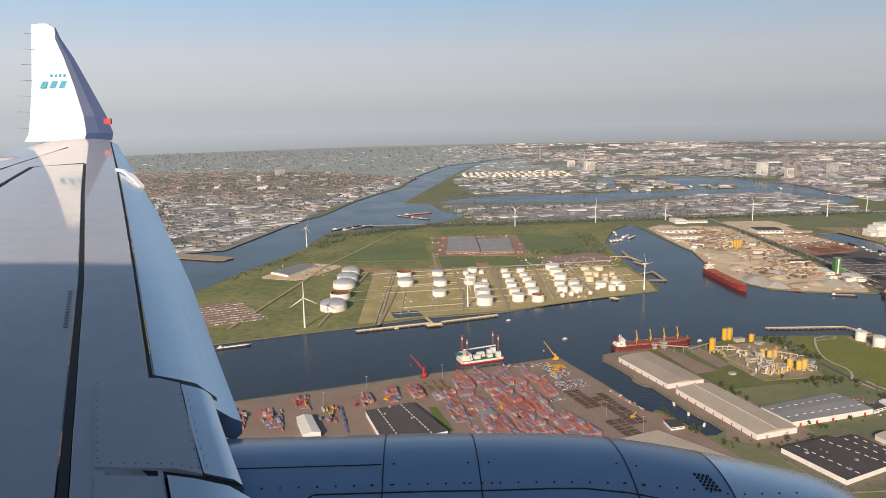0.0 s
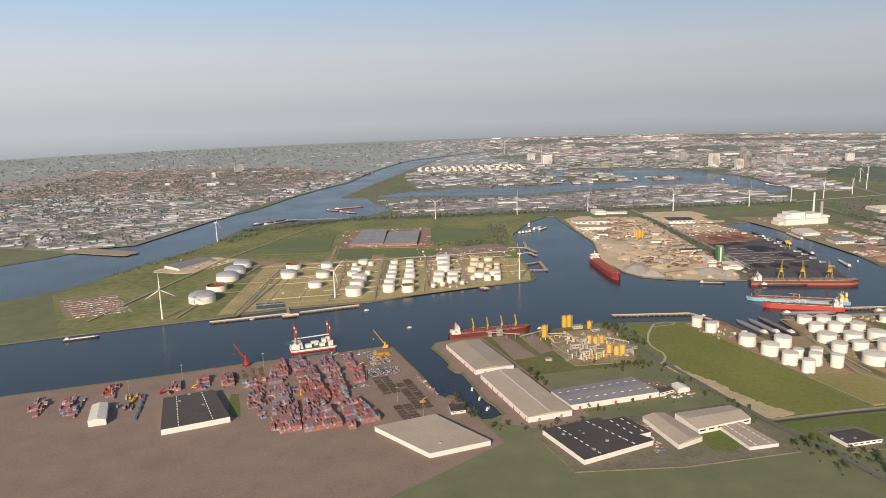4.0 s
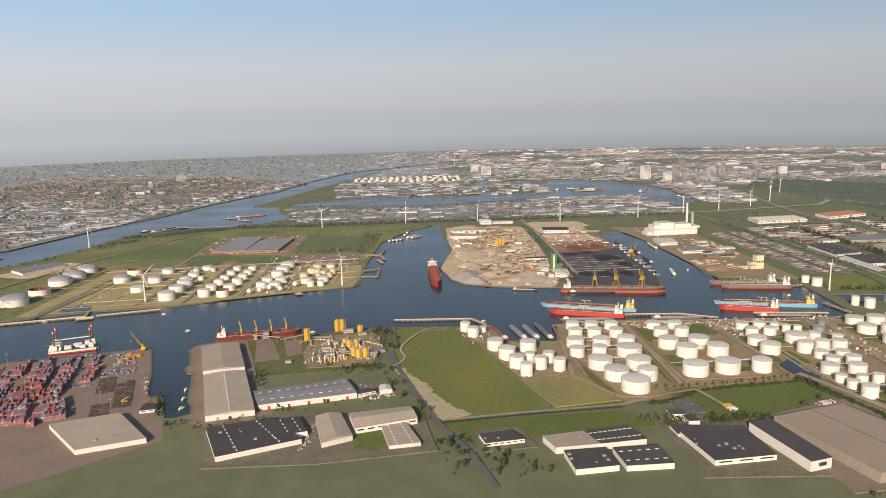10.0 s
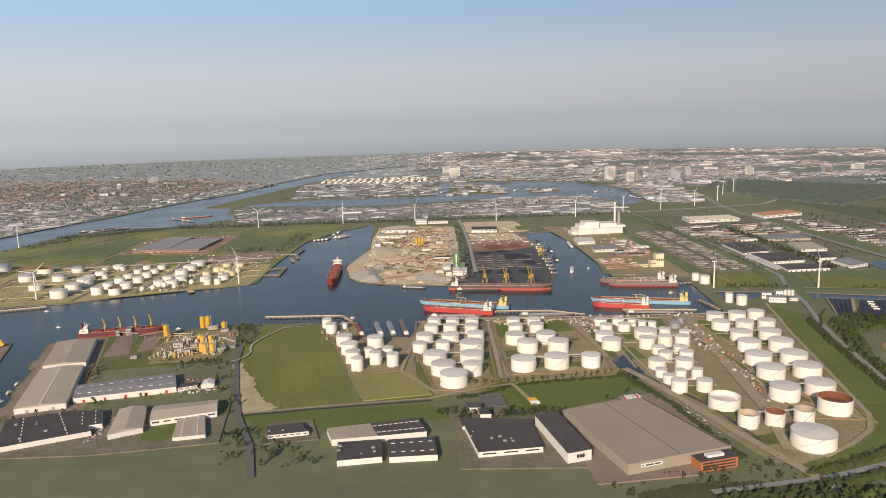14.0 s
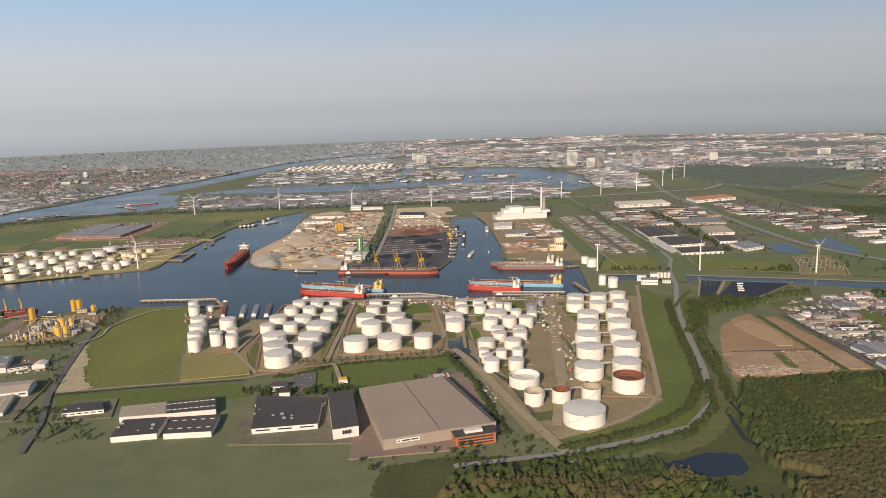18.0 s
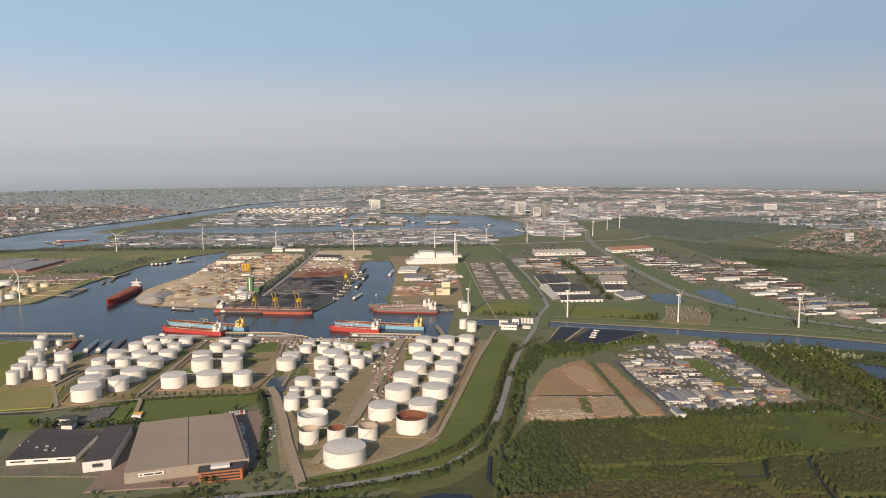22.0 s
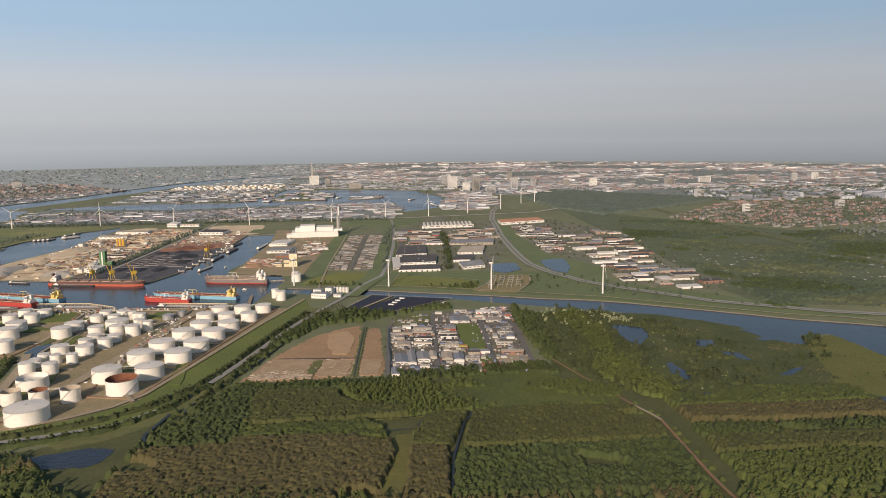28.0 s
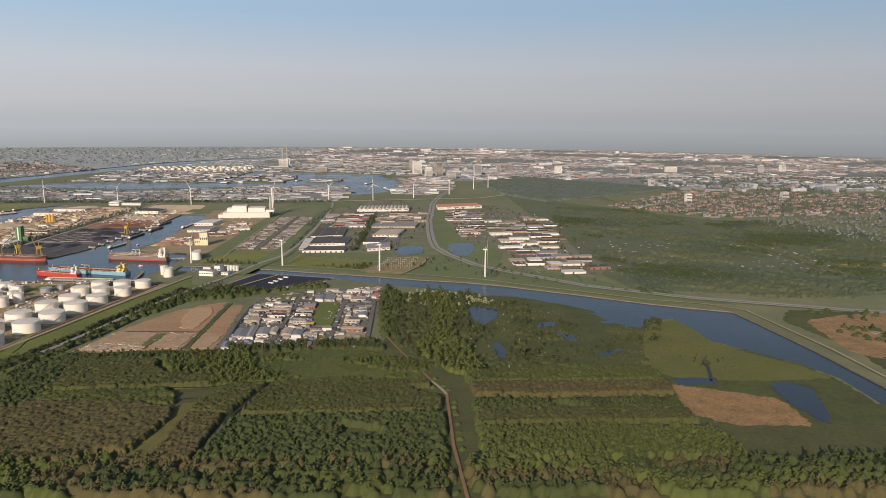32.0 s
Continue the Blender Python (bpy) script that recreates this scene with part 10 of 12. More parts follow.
def forest(name, x, y, r, templates, material, label, scale=(0.75, 1.25), trunk=None, category="trees"):
    """Trees of a wood joined into one mesh, and their trunks into another."""
    vs, fs, off = [], [], 0
    pick = r.randint(0, len(templates), len(x))
    sc, an = r.uniform(*scale, len(x)), r.uniform(0, 6.283, len(x))
    for k, (tv, tf) in enumerate(templates):
        i = np.nonzero(pick == k)[0]
        if not len(i):
            continue
        c, s = np.cos(an[i])[:, None], np.sin(an[i])[:, None]
        v = tv[None] * sc[i][:, None, None]
        out = np.stack([v[..., 0] * c - v[..., 1] * s + x[i][:, None], v[..., 0] * s + v[..., 1] * c + y[i][:, None], v[..., 2]], -1)
        vs.append(out.reshape(-1, 3))
        fs.append((tf[None] + (np.arange(len(i)) * len(tv))[:, None, None]).reshape(-1, 3) + off)
        off += out.shape[0] * out.shape[1]
    ob = raw(name, np.concatenate(vs), np.concatenate(fs), material, None, True)
    tagged(ob, label, category, kind="stuff")
    if trunk:
        tr = boxes("trunks", np.stack([x, y, 0 * x, 0 * x + 0.34, 0 * x + 0.34, sc * trunk, 0 * x], 1), BARK, ob)
        tagged(tr, kind="stuff")
    return ob


BARK = mat("bark", (0.24, 0.18, 0.12), (0.15, 0.11, 0.08), 0.95, scale=0.5, fine=3.0, spread=0.2, island=True)
LEAFY = mat("fresh_foliage", (0.080, 0.100, 0.021), (0.046, 0.060, 0.013), 0.9, scale=0.03, fine=0.6, bump=0.2, spread=0.09, island=True)
BLOSSOM = mat("white_blossom", (0.36, 0.37, 0.22), (0.18, 0.20, 0.10), 0.9, scale=0.1, fine=1.0, spread=0.25, island=True)
POPLAR = [crown(s, 16, 2.2, 6.4, 1.2, 0.66) for s in range(6)]
ROUND = [crown(20 + s, 18, 1.4, 5.2, 1.9, 0.78) for s in range(6)]
SPIRE = [crown(120 + s, 5, 1.6, 5.2, 0.5, 0.52) for s in range(6)]
BUSH = [crown(40 + s, 9, 0.3, 1.8, 1.1, 0.5) for s in range(4)]
FARTREE = [crown(60 + s, 4, 0.8, 5.0, 2.0, 1.7) for s in range(5)]
VFAR = [crown(80 + s, 3, 1.0, 6.0, 5.0, 4.2) for s in range(4)]


def canopy(name, x, y, r, radius, height, material, label, cell=1.1, vary=(0.65, 1.1)):
    """The closed roof of leaves of a wood: a dome over each tree, joined where they touch."""
    x0, y0 = x.min() - radius - cell, y.min() - radius - cell
    nx, ny = int((x.max() + radius - x0) / cell) + 3, int((y.max() + radius - y0) / cell) + 3
    hgt = np.zeros((nx, ny), np.float32)
    tall = height * r.uniform(*vary, len(x))
    ci, cj = ((x - x0) / cell).astype(int), ((y - y0) / cell).astype(int)
    k = int(radius / cell) + 1
    for di in range(-k, k + 1):
        for dj in range(-k, k + 1):
            i, j = ci + di, cj + dj
            d = np.hypot(x0 + i * cell - x, y0 + j * cell - y) / radius
            ok = (d < 1) & (i >= 0) & (j >= 0) & (i < nx) & (j < ny)
            np.maximum.at(hgt, (i[ok], j[ok]), (tall * (1 - np.minimum(d, 1) ** 2.2) ** 0.6)[ok])
    hgt += (hgt > 0) * r.uniform(-0.25, 0.25, hgt.shape)
    gi, gj = np.meshgrid(np.arange(nx), np.arange(ny), indexing="ij")
    v = np.stack([x0 + gi * cell + r.uniform(-0.3, 0.3, hgt.shape) * cell, y0 + gj * cell + r.uniform(-0.3, 0.3, hgt.shape) * cell, np.maximum(hgt, 0.0)], -1).reshape(-1, 3)
    top = np.maximum.reduce([hgt[:-1, :-1], hgt[1:, :-1], hgt[:-1, 1:], hgt[1:, 1:]])
    i, j = np.nonzero(top > 0.3)
    a = i * ny + j
    f = np.concatenate([np.stack([a, a + ny, a + ny + 1], 1), np.stack([a, a + ny + 1, a + 1], 1)])
    used, back = np.unique(f, return_inverse=True)
    ob = raw(name, v[used].astype(np.float32), back.reshape(-1, 3).astype(np.int32), material, None, True)
    return tagged(ob, label, "trees", kind="stuff")


def rows_of_trees(poly, dx, dy, seed, drop=0.1, clear=()):
    """A planted wood: uneven rows along x."""
    r = np.random.RandomState(seed)
    xs, ys = [p[0] for p in poly], [p[1] for p in poly]
    px, py = [], []
    j = 0
    y = min(ys)
    while y < max(ys):
        n = int((max(xs) - min(xs)) / dx)
        x = min(xs) + (np.arange(n) + r.uniform(0, 1)) * dx
        px.append(x + r.normal(0, dx * 0.22, n))
        py.append(y + r.normal(0, dy * 0.16, n) + 1.5 * np.sin(x / 37))
        j += 1
        y += dy
    x, y = np.concatenate(px), np.concatenate(py)
    ok = in_poly(x, y, poly) & (r.random(len(x)) > drop)
    for c in clear:
        ok &= ~in_poly(x, y, c)
    return x[ok], y[ok], r


PATHGAP = [(1044, 560), (1043, 437), (1055, 399), (1069, 359), (1087, 309), (1088, 241), (1093, 160), (1102, 160), (1096, 241), (1095, 309), (1076, 362), (1061, 402), (1050, 437), (1052, 560)]
GLADE = [(962, 376), (990, 394), (1032, 398), (1044, 386), (1082, 362), (1073, 337), (1020, 334), (985, 333), (966, 348)]
patch("glade", GLADE, mat("glade_grass", (0.108, 0.124, 0.028), (0.062, 0.078, 0.018), 0.95, scale=0.04, fine=0.35, bump=0.4), "open bright green glade beside the works units", "field")
BROWNY = mat("budding_foliage", (0.094, 0.082, 0.030), (0.062, 0.056, 0.020), 0.9, scale=0.03, fine=0.6, bump=0.2, spread=0.06, island=True)
STRIPGAP = [(934, 296), (948, 299), (944, 225), (930, 225), (938, 277)]
DITCHES = [[(848, 314), (868, 314), (884, 318), (903, 317), (923, 321), (943, 321), (956, 325), (984, 328), (1019, 332), (1072, 333)], [(801, 336), (797, 305), (803, 290), (819, 286), (848, 290)], [(922, 302), (934, 303), (949, 305), (956, 325)],
           [(983, 326), (977, 312), (969, 270), (966, 230)], [(973, 276), (1003, 277), (1034, 279), (1074, 281)], [(1108, 303), (1150, 300), (1200, 303), (1230, 300)], [(1110, 262), (1160, 264), (1236, 262)]]
for k, pts in enumerate(DITCHES):
    strip("ditch", pts, (0.9, 2.0, 1.2, 1.3, 1.0, 1.0, 1.0)[k], DITCH, "dark narrow ditch between the planted trees", "ditch", 0.0)
patch("wood_clearing", STRIPGAP, mat("clearing_grass", (0.150, 0.142, 0.036), (0.090, 0.092, 0.024), 0.95, scale=0.05, fine=0.4, bump=0.4), "straight yellow-green clearing in the planted wood", "field")


def off_line(x, y, pts):
    """Distance of points of the plan from a line."""
    away = np.full(len(x), 99.0)
    for (ax, ay), (bx, by) in zip(pts, pts[1:]):
        u = np.clip(((x - ax) * (bx - ax) + (y - ay) * (by - ay)) / ((bx - ax) ** 2 + (by - ay) ** 2), 0, 1)
        away = np.minimum(away, np.hypot(x - ax - u * (bx - ax), y - ay - u * (by - ay)))
    return away


OLIVE = mat("olive_young_foliage", (0.072, 0.080, 0.021), (0.046, 0.052, 0.014), 0.9, scale=0.03, fine=0.6, bump=0.2, spread=0.06, island=True)
# outline, leaf, crowns, spacing, height of the roof of leaves, share of crowns
PLOTS = [([(796, 240), (800, 296), (808, 340), (832, 384), (846, 374), (852, 316), (850, 291), (803, 286)], LEAF, ROUND, 2.5, 4.5, 2), ([(846, 374), (898, 372), (900, 357), (917, 342), (946, 339), (944, 322), (903, 319), (850, 316)], OLIVE, SPIRE, 1.8, 3.9, 1),
         ([(850, 312), (884, 316), (921, 318), (934, 302), (934, 294), (850, 299), (849, 291)], LEAFY, SPIRE, 1.8, 3.5, 2), ([(850, 298), (934, 294), (938, 277), (930, 225), (800, 225), (803, 284), (848, 288)], BROWNY, SPIRE, 1.7, 4.1, 1),
         ([(898, 376), (950, 391), (964, 372), (966, 348), (985, 333), (960, 328), (946, 323), (944, 340), (917, 343)], LEAFY, ROUND, 2.3, 3.0, 2), ([(831, 389), (849, 384), (904, 389), (934, 391), (950, 390), (946, 371), (898, 374), (846, 375)], LEAF, ROUND, 2.4, 3.4, 2), ([(949, 303), (958, 324), (981, 326), (975, 312), (968, 280), (946, 282)], OLIVE, SPIRE, 1.7, 3.7, 1),
         ([(946, 280), (967, 278), (964, 225), (944, 225)], BROWNY, SPIRE, 1.8, 3.7, 1), ([(985, 327), (1020, 330), (1086, 330), (1088, 310), (1086, 283), (1000, 279), (975, 279), (980, 312)], OLIVE, SPIRE, 1.7, 3.6, 1),
         ([(972, 274), (1074, 279), (1088, 282), (1090, 225), (966, 225)], LEAF, ROUND, 2.6, 4.5, 2), ([(1104, 348), (1130, 340), (1163, 356), (1228, 350), (1232, 328), (1170, 326), (1106, 326)], LEAFY, SPIRE, 1.9, 4.1, 1),
         ([(1106, 324), (1170, 324), (1232, 326), (1228, 306), (1150, 303), (1108, 306)], BROWNY, SPIRE, 1.7, 4.1, 1), ([(1106, 300), (1150, 297), (1228, 300), (1226, 284), (1106, 284)], LEAF, ROUND, 2.4, 3.9, 2),
         ([(1106, 283), (1226, 283), (1228, 266), (1160, 266), (1106, 264)], OLIVE, SPIRE, 1.8, 3.7, 1), ([(1106, 260), (1160, 261), (1232, 259), (1236, 225), (1106, 225)], LEAFY, ROUND, 2.4, 4.1, 2)]
for k, (plot, leaf, kinds, gap, roof_h, every) in enumerate(PLOTS):
    x, y, r = rows_of_trees(plot, gap, gap * 1.05, 100 + k, 0.08, (PATHGAP, STRIPGAP))
    ok = np.ones(len(x), bool)
    for pts in DITCHES:
        ok &= off_line(x, y, pts) > 1.8
    ok &= np.sin(x / 19 + k * 2.1) + np.sin(y / 11 + x / 33) > -1.75
    x, y = x[ok], y[ok]
    canopy("leaf_canopy", x, y, r, gap * 0.95, roof_h + (0.45 if kinds is SPIRE else 0.0), leaf, "closed leafy roof of the planted wood", 0.95, (0.86, 1.06) if kinds is SPIRE else (0.65, 1.1))
    forest("plantation", x[::every], y[::every], r, kinds, leaf, "planted plot of slim young trees" if kinds is SPIRE else "planted plot of broad young trees", (0.68, 0.94) if kinds is SPIRE else (0.7, 1.0), 2.4 if kinds is SPIRE else None)
for k, (leaf, kinds) in enumerate(((LEAFY, ROUND), (LEAF, POPLAR), (BROWNY, POPLAR))):
    x, y, r = rows_of_trees([(620, 205), (640, 285), (740, 282), (790, 236), (1000, 224), (1240, 224), (1330, 226), (1345, 190), (1000, 190)], 4.6, 4.8, 112 + k, 0.12, (PATHGAP,))
    zone = (np.sin(x / 60) + np.sin(y / 9 + x / 140) + 0.5 * np.sin(x / 17)) % 3
    ok = (zone >= k) & (zone < k + 1)
    canopy("leaf_canopy", x[ok], y[ok], r, 3.4, 4.4, leaf, "closed leafy roof of the mixed wood", 1.5)
    forest("wood", x[ok], y[ok], r, kinds, leaf, "mixed young wood with several greens", (0.75, 1.15), 3.0)
x, y, r = scatter([(934, 402), (990, 409), (1040, 416), (1050, 392), (1036, 396), (985, 394), (950, 390)], 230, 103)
ok = ~in_poly(x, y, GLADE)
x, y = x[ok], y[ok]
canopy("leaf_canopy", x, y, r, 2.4, 3.2, LEAF, "dense leafy edge of the wood")
forest("wood_edge", x, y, r, ROUND, LEAF, "darker broad trees at the wood's edge", (0.6, 1.0), 1.4)
x, y, r = scatter(GLADE, 3400, 148)
tuft = np.sin(x / 14) + np.sin(y / 7 + x / 21) + r.normal(0, 0.4, len(x))
ok = tuft > -0.9
canopy("leaf_canopy", x[ok], y[ok], r, 1.6, 1.1, LEAFY, "low bright green growth over the glade", 1.0)
ok = np.sin(x / 9) + np.sin(y / 5 + x / 21) + r.normal(0, 0.5, len(x)) > 0.6
forest("tussocks", x[ok], y[ok], r, BUSH, LEAFY, "low bright green growth in the glade", (0.4, 0.85), None, "plants")
ok = (np.sin(x / 17 + 2) + np.sin(y / 6 + x / 30) + r.normal(0, 0.4, len(x)) > 0.75) & (r.random(len(x)) < 0.42)
canopy("leaf_canopy", x[ok], y[ok], r, 2.1, 2.6, LEAFY, "young trees closing in on the glade", 1.0)
forest("young_trees", x[ok], y[ok], r, ROUND, LEAFY, "young bright green trees over the glade", (0.45, 0.75), 1.0)
x, y, r = scatter([(1052, 560), (1120, 560), (1118, 430), (1060, 400), (1052, 440)], 900, 104)
canopy("leaf_canopy", x, y, r, 2.4, 3.2, MLEAF, "dense leafy thicket beside the path")
forest("thicket", x[::2], y[::2], r, ROUND + BUSH, MLEAF, "green thicket beside the red path", (0.6, 1.0), 1.0)
x, y, r = scatter([(1100, 345), (1236, 345), (1240, 440), (1205, 520), (1150, 556), (1080, 580), (1110, 430)], 1500, 105)
clump = np.sin(x / 13 + 1.5 * np.sin(y / 19)) + np.sin(y / 11 + 1.2 * np.sin(x / 17)) + r.normal(0, 0.3, len(x)) + (1150 - x) / 45
ok = clump > 0.25
x, y = x[ok], y[ok]
canopy("leaf_canopy", x, y, r, 2.2, 2.2, MLEAF, "low scrub of the marsh")
forest("marsh_bushes", x, y, r, BUSH + ROUND[:1], MLEAF, "scattered bushes in the marsh", (0.4, 1.25), None, "bushes")
x, y, r = scatter([(1110, 350), (1236, 345), (1300, 345), (1330, 365), (1280, 420), (1250, 470), (1200, 525), (1150, 556), (1110, 480)], 2600, 108)
tuft = np.sin(x / 7 + np.sin(y / 9)) + np.sin(y / 8) + r.normal(0, 0.4, len(x))
ok = tuft > 0.55
forest("tussocks", x[ok], y[ok], r, BUSH, LEAF, "low green tussocks and sedge in the marsh", (0.15, 0.4), None, "plants")
ok = tuft < -1.1
forest("reed_tufts", x[ok], y[ok], r, BUSH, REED, "dry brown reed tufts in the marsh", (0.15, 0.35), None, "plants")
x, y, r = scatter(PATHGAP, 900, 109)
line = [(1048, 560), (1046, 437), (1058, 400), (1072, 360), (1091, 309), (1092, 241), (1098, 160)]
away = np.full(len(x), 99.0)
for (ax, ay), (bx, by) in zip(line, line[1:]):
    u = np.clip(((x - ax) * (bx - ax) + (y - ay) * (by - ay)) / ((bx - ax) ** 2 + (by - ay) ** 2), 0, 1)
    away = np.minimum(away, np.hypot(x - ax - u * (bx - ax), y - ay - u * (by - ay)))
ok = (away > 3.2) & (np.sin(x / 5 + y / 9) + np.sin(y / 13) > -0.6)
canopy("leaf_canopy", x[ok], y[ok], r, 1.9, 1.7, LEAFY, "low green undergrowth beside the path")
forest("path_bushes", x[ok], y[ok], r, BUSH, LEAFY, "low bushes beside the reddish path", (0.4, 0.9), None, "bushes")
x, y, r = scatter([(1064, 402), (1080, 362), (1104, 345), (1118, 430), (1110, 470), (1060, 420)], 420, 110)
ok = np.sin(x / 6 + y / 8) + np.sin(y / 7) > -0.7
canopy("leaf_canopy", x[ok], y[ok], r, 2.2, 2.4, MLEAF, "scrub between the wood and the marsh")
forest("scrub", x[ok], y[ok], r, BUSH + ROUND[:2], MLEAF, "scrub between the wood and the marsh", (0.5, 1.0), None, "bushes")
x, y, r = scatter([(1095, 560), (1106, 500), (1100, 430), (1112, 380), (1116, 346), (1100, 346), (1084, 362), (1072, 392), (1082, 430), (1086, 480), (1074, 545)], 330, 166)
canopy("leaf_canopy", x, y, r, 2.4, 4.2, LEAFY, "leafy belt of tall willows beside the marsh")
forest("willow_belt", x, y, r, ROUND, LEAFY, "belt of tall bright green willows beside the marsh", (0.8, 1.35), 1.6)
x, y, r = scatter([(1060, 575), (1125, 562), (1150, 520), (1118, 512), (1100, 480), (1085, 500), (1062, 530)], 90, 106)
forest("blossoming_bushes", x, y, r, ROUND, BLOSSOM, "pale blossoming hawthorn bushes", (0.5, 0.85), None, "bushes")
x, y, r = scatter([(1054, 560), (1120, 545), (1200, 500), (1180, 400), (1130, 350), (1100, 350), (1070, 400), (1054, 440)], 80, 165)
forest("blossoming_bushes", x, y, r, BUSH, BLOSSOM, "few pale blossoming bushes in the scrub", (0.5, 1.0), None, "bushes")
x, y, r = scatter([(1150, 552), (1205, 518), (1256, 466), (1280, 415), (1300, 380), (1250, 346), (1150, 346), (1140, 450)], 1500, 150)
clump = np.sin(x / 17 + 1.6 * np.sin(y / 14)) + np.sin(y / 9 + 1.3 * np.sin(x / 23)) + r.normal(0, 0.35, len(x))
ok = clump > 0.75
forest("marsh_bushes", x[ok], y[ok], r, BUSH + ROUND[:1], LEAF, "clumps of darker scrub in the open marsh", (0.3, 0.9), None, "bushes")
ok = clump < -0.9
forest("reed_tufts", x[ok], y[ok], r, BUSH, REED, "patches of dry reed in the open marsh", (0.2, 0.45), None, "plants")
x, y, r = scatter([(1231, 327), (1259, 315), (1290, 300), (1290, 264), (1246, 266), (1234, 276), (1226, 280), (1229, 302)], 520, 162)
forest("reed_tufts", x, y, r, BUSH, REED, "dry reddish reed tufts over the reed bed", (0.15, 0.5), None, "plants")
x, y, r = scatter([(1247, 438), (1259, 471), (1274, 471), (1264, 438)], 26, 163)
forest("canal_trees", x, y, r, ROUND, LEAF, "dark round trees beside the canal", (0.5, 0.9), 1.2)
x, y, r = scatter([(1040, 600), (1056, 560), (1056, 430), (1046, 425), (1040, 500)], 130, 107)
canopy("leaf_canopy", x, y, r, 2.6, 4.0, LEAF, "dense leafy belt beside the works")
forest("hedge_trees", x, y, r, ROUND, LEAF, "belt of trees beside the works", (0.8, 1.1), 1.5)
x, y, r = scatter([(836, 470), (850, 500), (864, 540), (905, 548), (950, 585), (985, 592), (968, 600), (925, 575), (884, 588), (858, 568), (838, 505)], 460, 108)
canopy("leaf_canopy", x, y, r, 2.8, 3.8, LEAF, "dense leafy belt round the bare field")
forest("tree_belt", x, y, r, ROUND, LEAF, "green belt of trees round the bare field", (0.7, 1.15), 1.6)
x, y, r = scatter([(790, 300), (835, 440), (842, 500), (832, 500), (824, 420), (806, 345)], 160, 109)
canopy("leaf_canopy", x, y, r, 2.4, 3.2, LEAF, "dense leafy thicket along the road")
forest("road_thicket", x, y, r, ROUND + BUSH, LEAF, "thicket along the road", (0.7, 1.1), 1.4)
for poly, n, seed in [([(326, 508), (340, 512), (374, 410), (366, 405)], 34, 110), ([(318, 620), (340, 622), (346, 560), (330, 560)], 70, 111), ([(500, 402), (560, 400), (600, 392), (520, 386)], 150, 112), ([(225, 515), (245, 505), (240, 470), (230, 500)], 14, 113), ([(190, 430), (260, 420), (230, 408), (195, 412)], 20, 114),
                     ([(366, 390), (392, 384), (398, 366), (428, 358), (440, 332), (380, 330)], 60, 115), ([(250, 438), (330, 456), (345, 448), (260, 428)], 14, 116), ([(590, 300), (690, 330), (700, 300), (600, 280)], 60, 117), ([(280, 525), (335, 520), (345, 512), (300, 500)], 30, 118),
                     ([(168, 473), (174, 472), (183, 448), (188, 433), (183, 433), (176, 456)], 46, 119), ([(825, 715), (890, 700), (890, 708), (830, 724)], 60, 120), ([(540, 388), (620, 395), (650, 440), (640, 452), (600, 398)], 14, 121)]:
    x, y, r = scatter(poly, n, seed)
    forest("shrubbery", x, y, r, BUSH + ROUND[:2], LEAF, "green bushes and small trees", (0.6, 1.0), None, "bushes")
x, y, r = scatter([(345, 514), (347, 514), (365, 446), (377, 405), (375, 404), (363, 446)], 150, 160)
forest("road_hedge", x, y, r, BUSH, LEAF, "clipped dark hedge beside the narrow road", (0.35, 0.6), None, "hedge")
x, y, r = scatter([(340, 515), (356, 515), (362, 490), (374, 470), (382, 440), (402, 418), (384, 410), (370, 410), (360, 450), (350, 488)], 420, 161)
forest("sand_tufts", x, y, r, BUSH, LEAFY, "low tufts of grass on the sandy patch", (0.10, 0.32), None, "plants")
x, y = np.array([p[0] for p in x_y]), np.array([p[1] for p in x_y])
forest("works_greenery", x, y, np.random.RandomState(5), BUSH, LEAF, "garden bushes between the works units", (0.4, 0.9), None, "bushes")
x, y, r = scatter([(1000, 690), (1045, 672), (1140, 640), (1200, 620), (1160, 690), (1120, 760)], 55, 122)
forest("shrubbery", x, y, r, BUSH + ROUND[:2], LEAF, "bushes on the canal bank", (0.6, 1.0), None, "bushes")
x, y, r = scatter([(948, 695), (1012, 676), (1022, 704), (1010, 708), (1000, 688), (950, 703)], 90, 164)
forest("shrubbery", x, y, r, BUSH + ROUND[:2], LEAF, "dark scrub along the mown field", (0.5, 0.9), None, "bushes")
x, y, r = scatter([(985, 790), (996, 790), (1002, 1100), (990, 1120)], 90, 123)
forest("park_avenue", x, y, r, ROUND, LEAF, "row of dense trees between the halls", (0.8, 1.2))
x, y, r = scatter([(1290, 560), (1480, 545), (1600, 600), (1750, 800), (1700, 1050), (1560, 1090), (1430, 1260), (1330, 1360), (1300, 1100), (1280, 900), (1295, 700)], 17000, 130)
clump = np.sin(x / 31 + 1.3 * np.sin(y / 47)) + np.sin(y / 23 + 1.1 * np.sin(x / 59)) + 0.6 * np.sin((x + y) / 11) + r.normal(0, 0.35, len(x))
clump += 0.9 * np.sin(x / 83 + 1.9 * np.sin(y / 61))
ok = (clump > 0.15) | ((y < 680) & (clump > -0.9))
# a little haze mixed into this wood green
WOODLEAF = mat("dark_wood_foliage", (0.076, 0.100, 0.054), (0.043, 0.060, 0.034), 0.9, scale=0.03, fine=0.3, bump=0.5, spread=0.14, island=True)
zone = np.sin(x / 43 + np.sin(y / 37)) + np.sin(y / 29 + 1.4 * np.sin(x / 71)) + r.normal(0, 0.25, len(x))
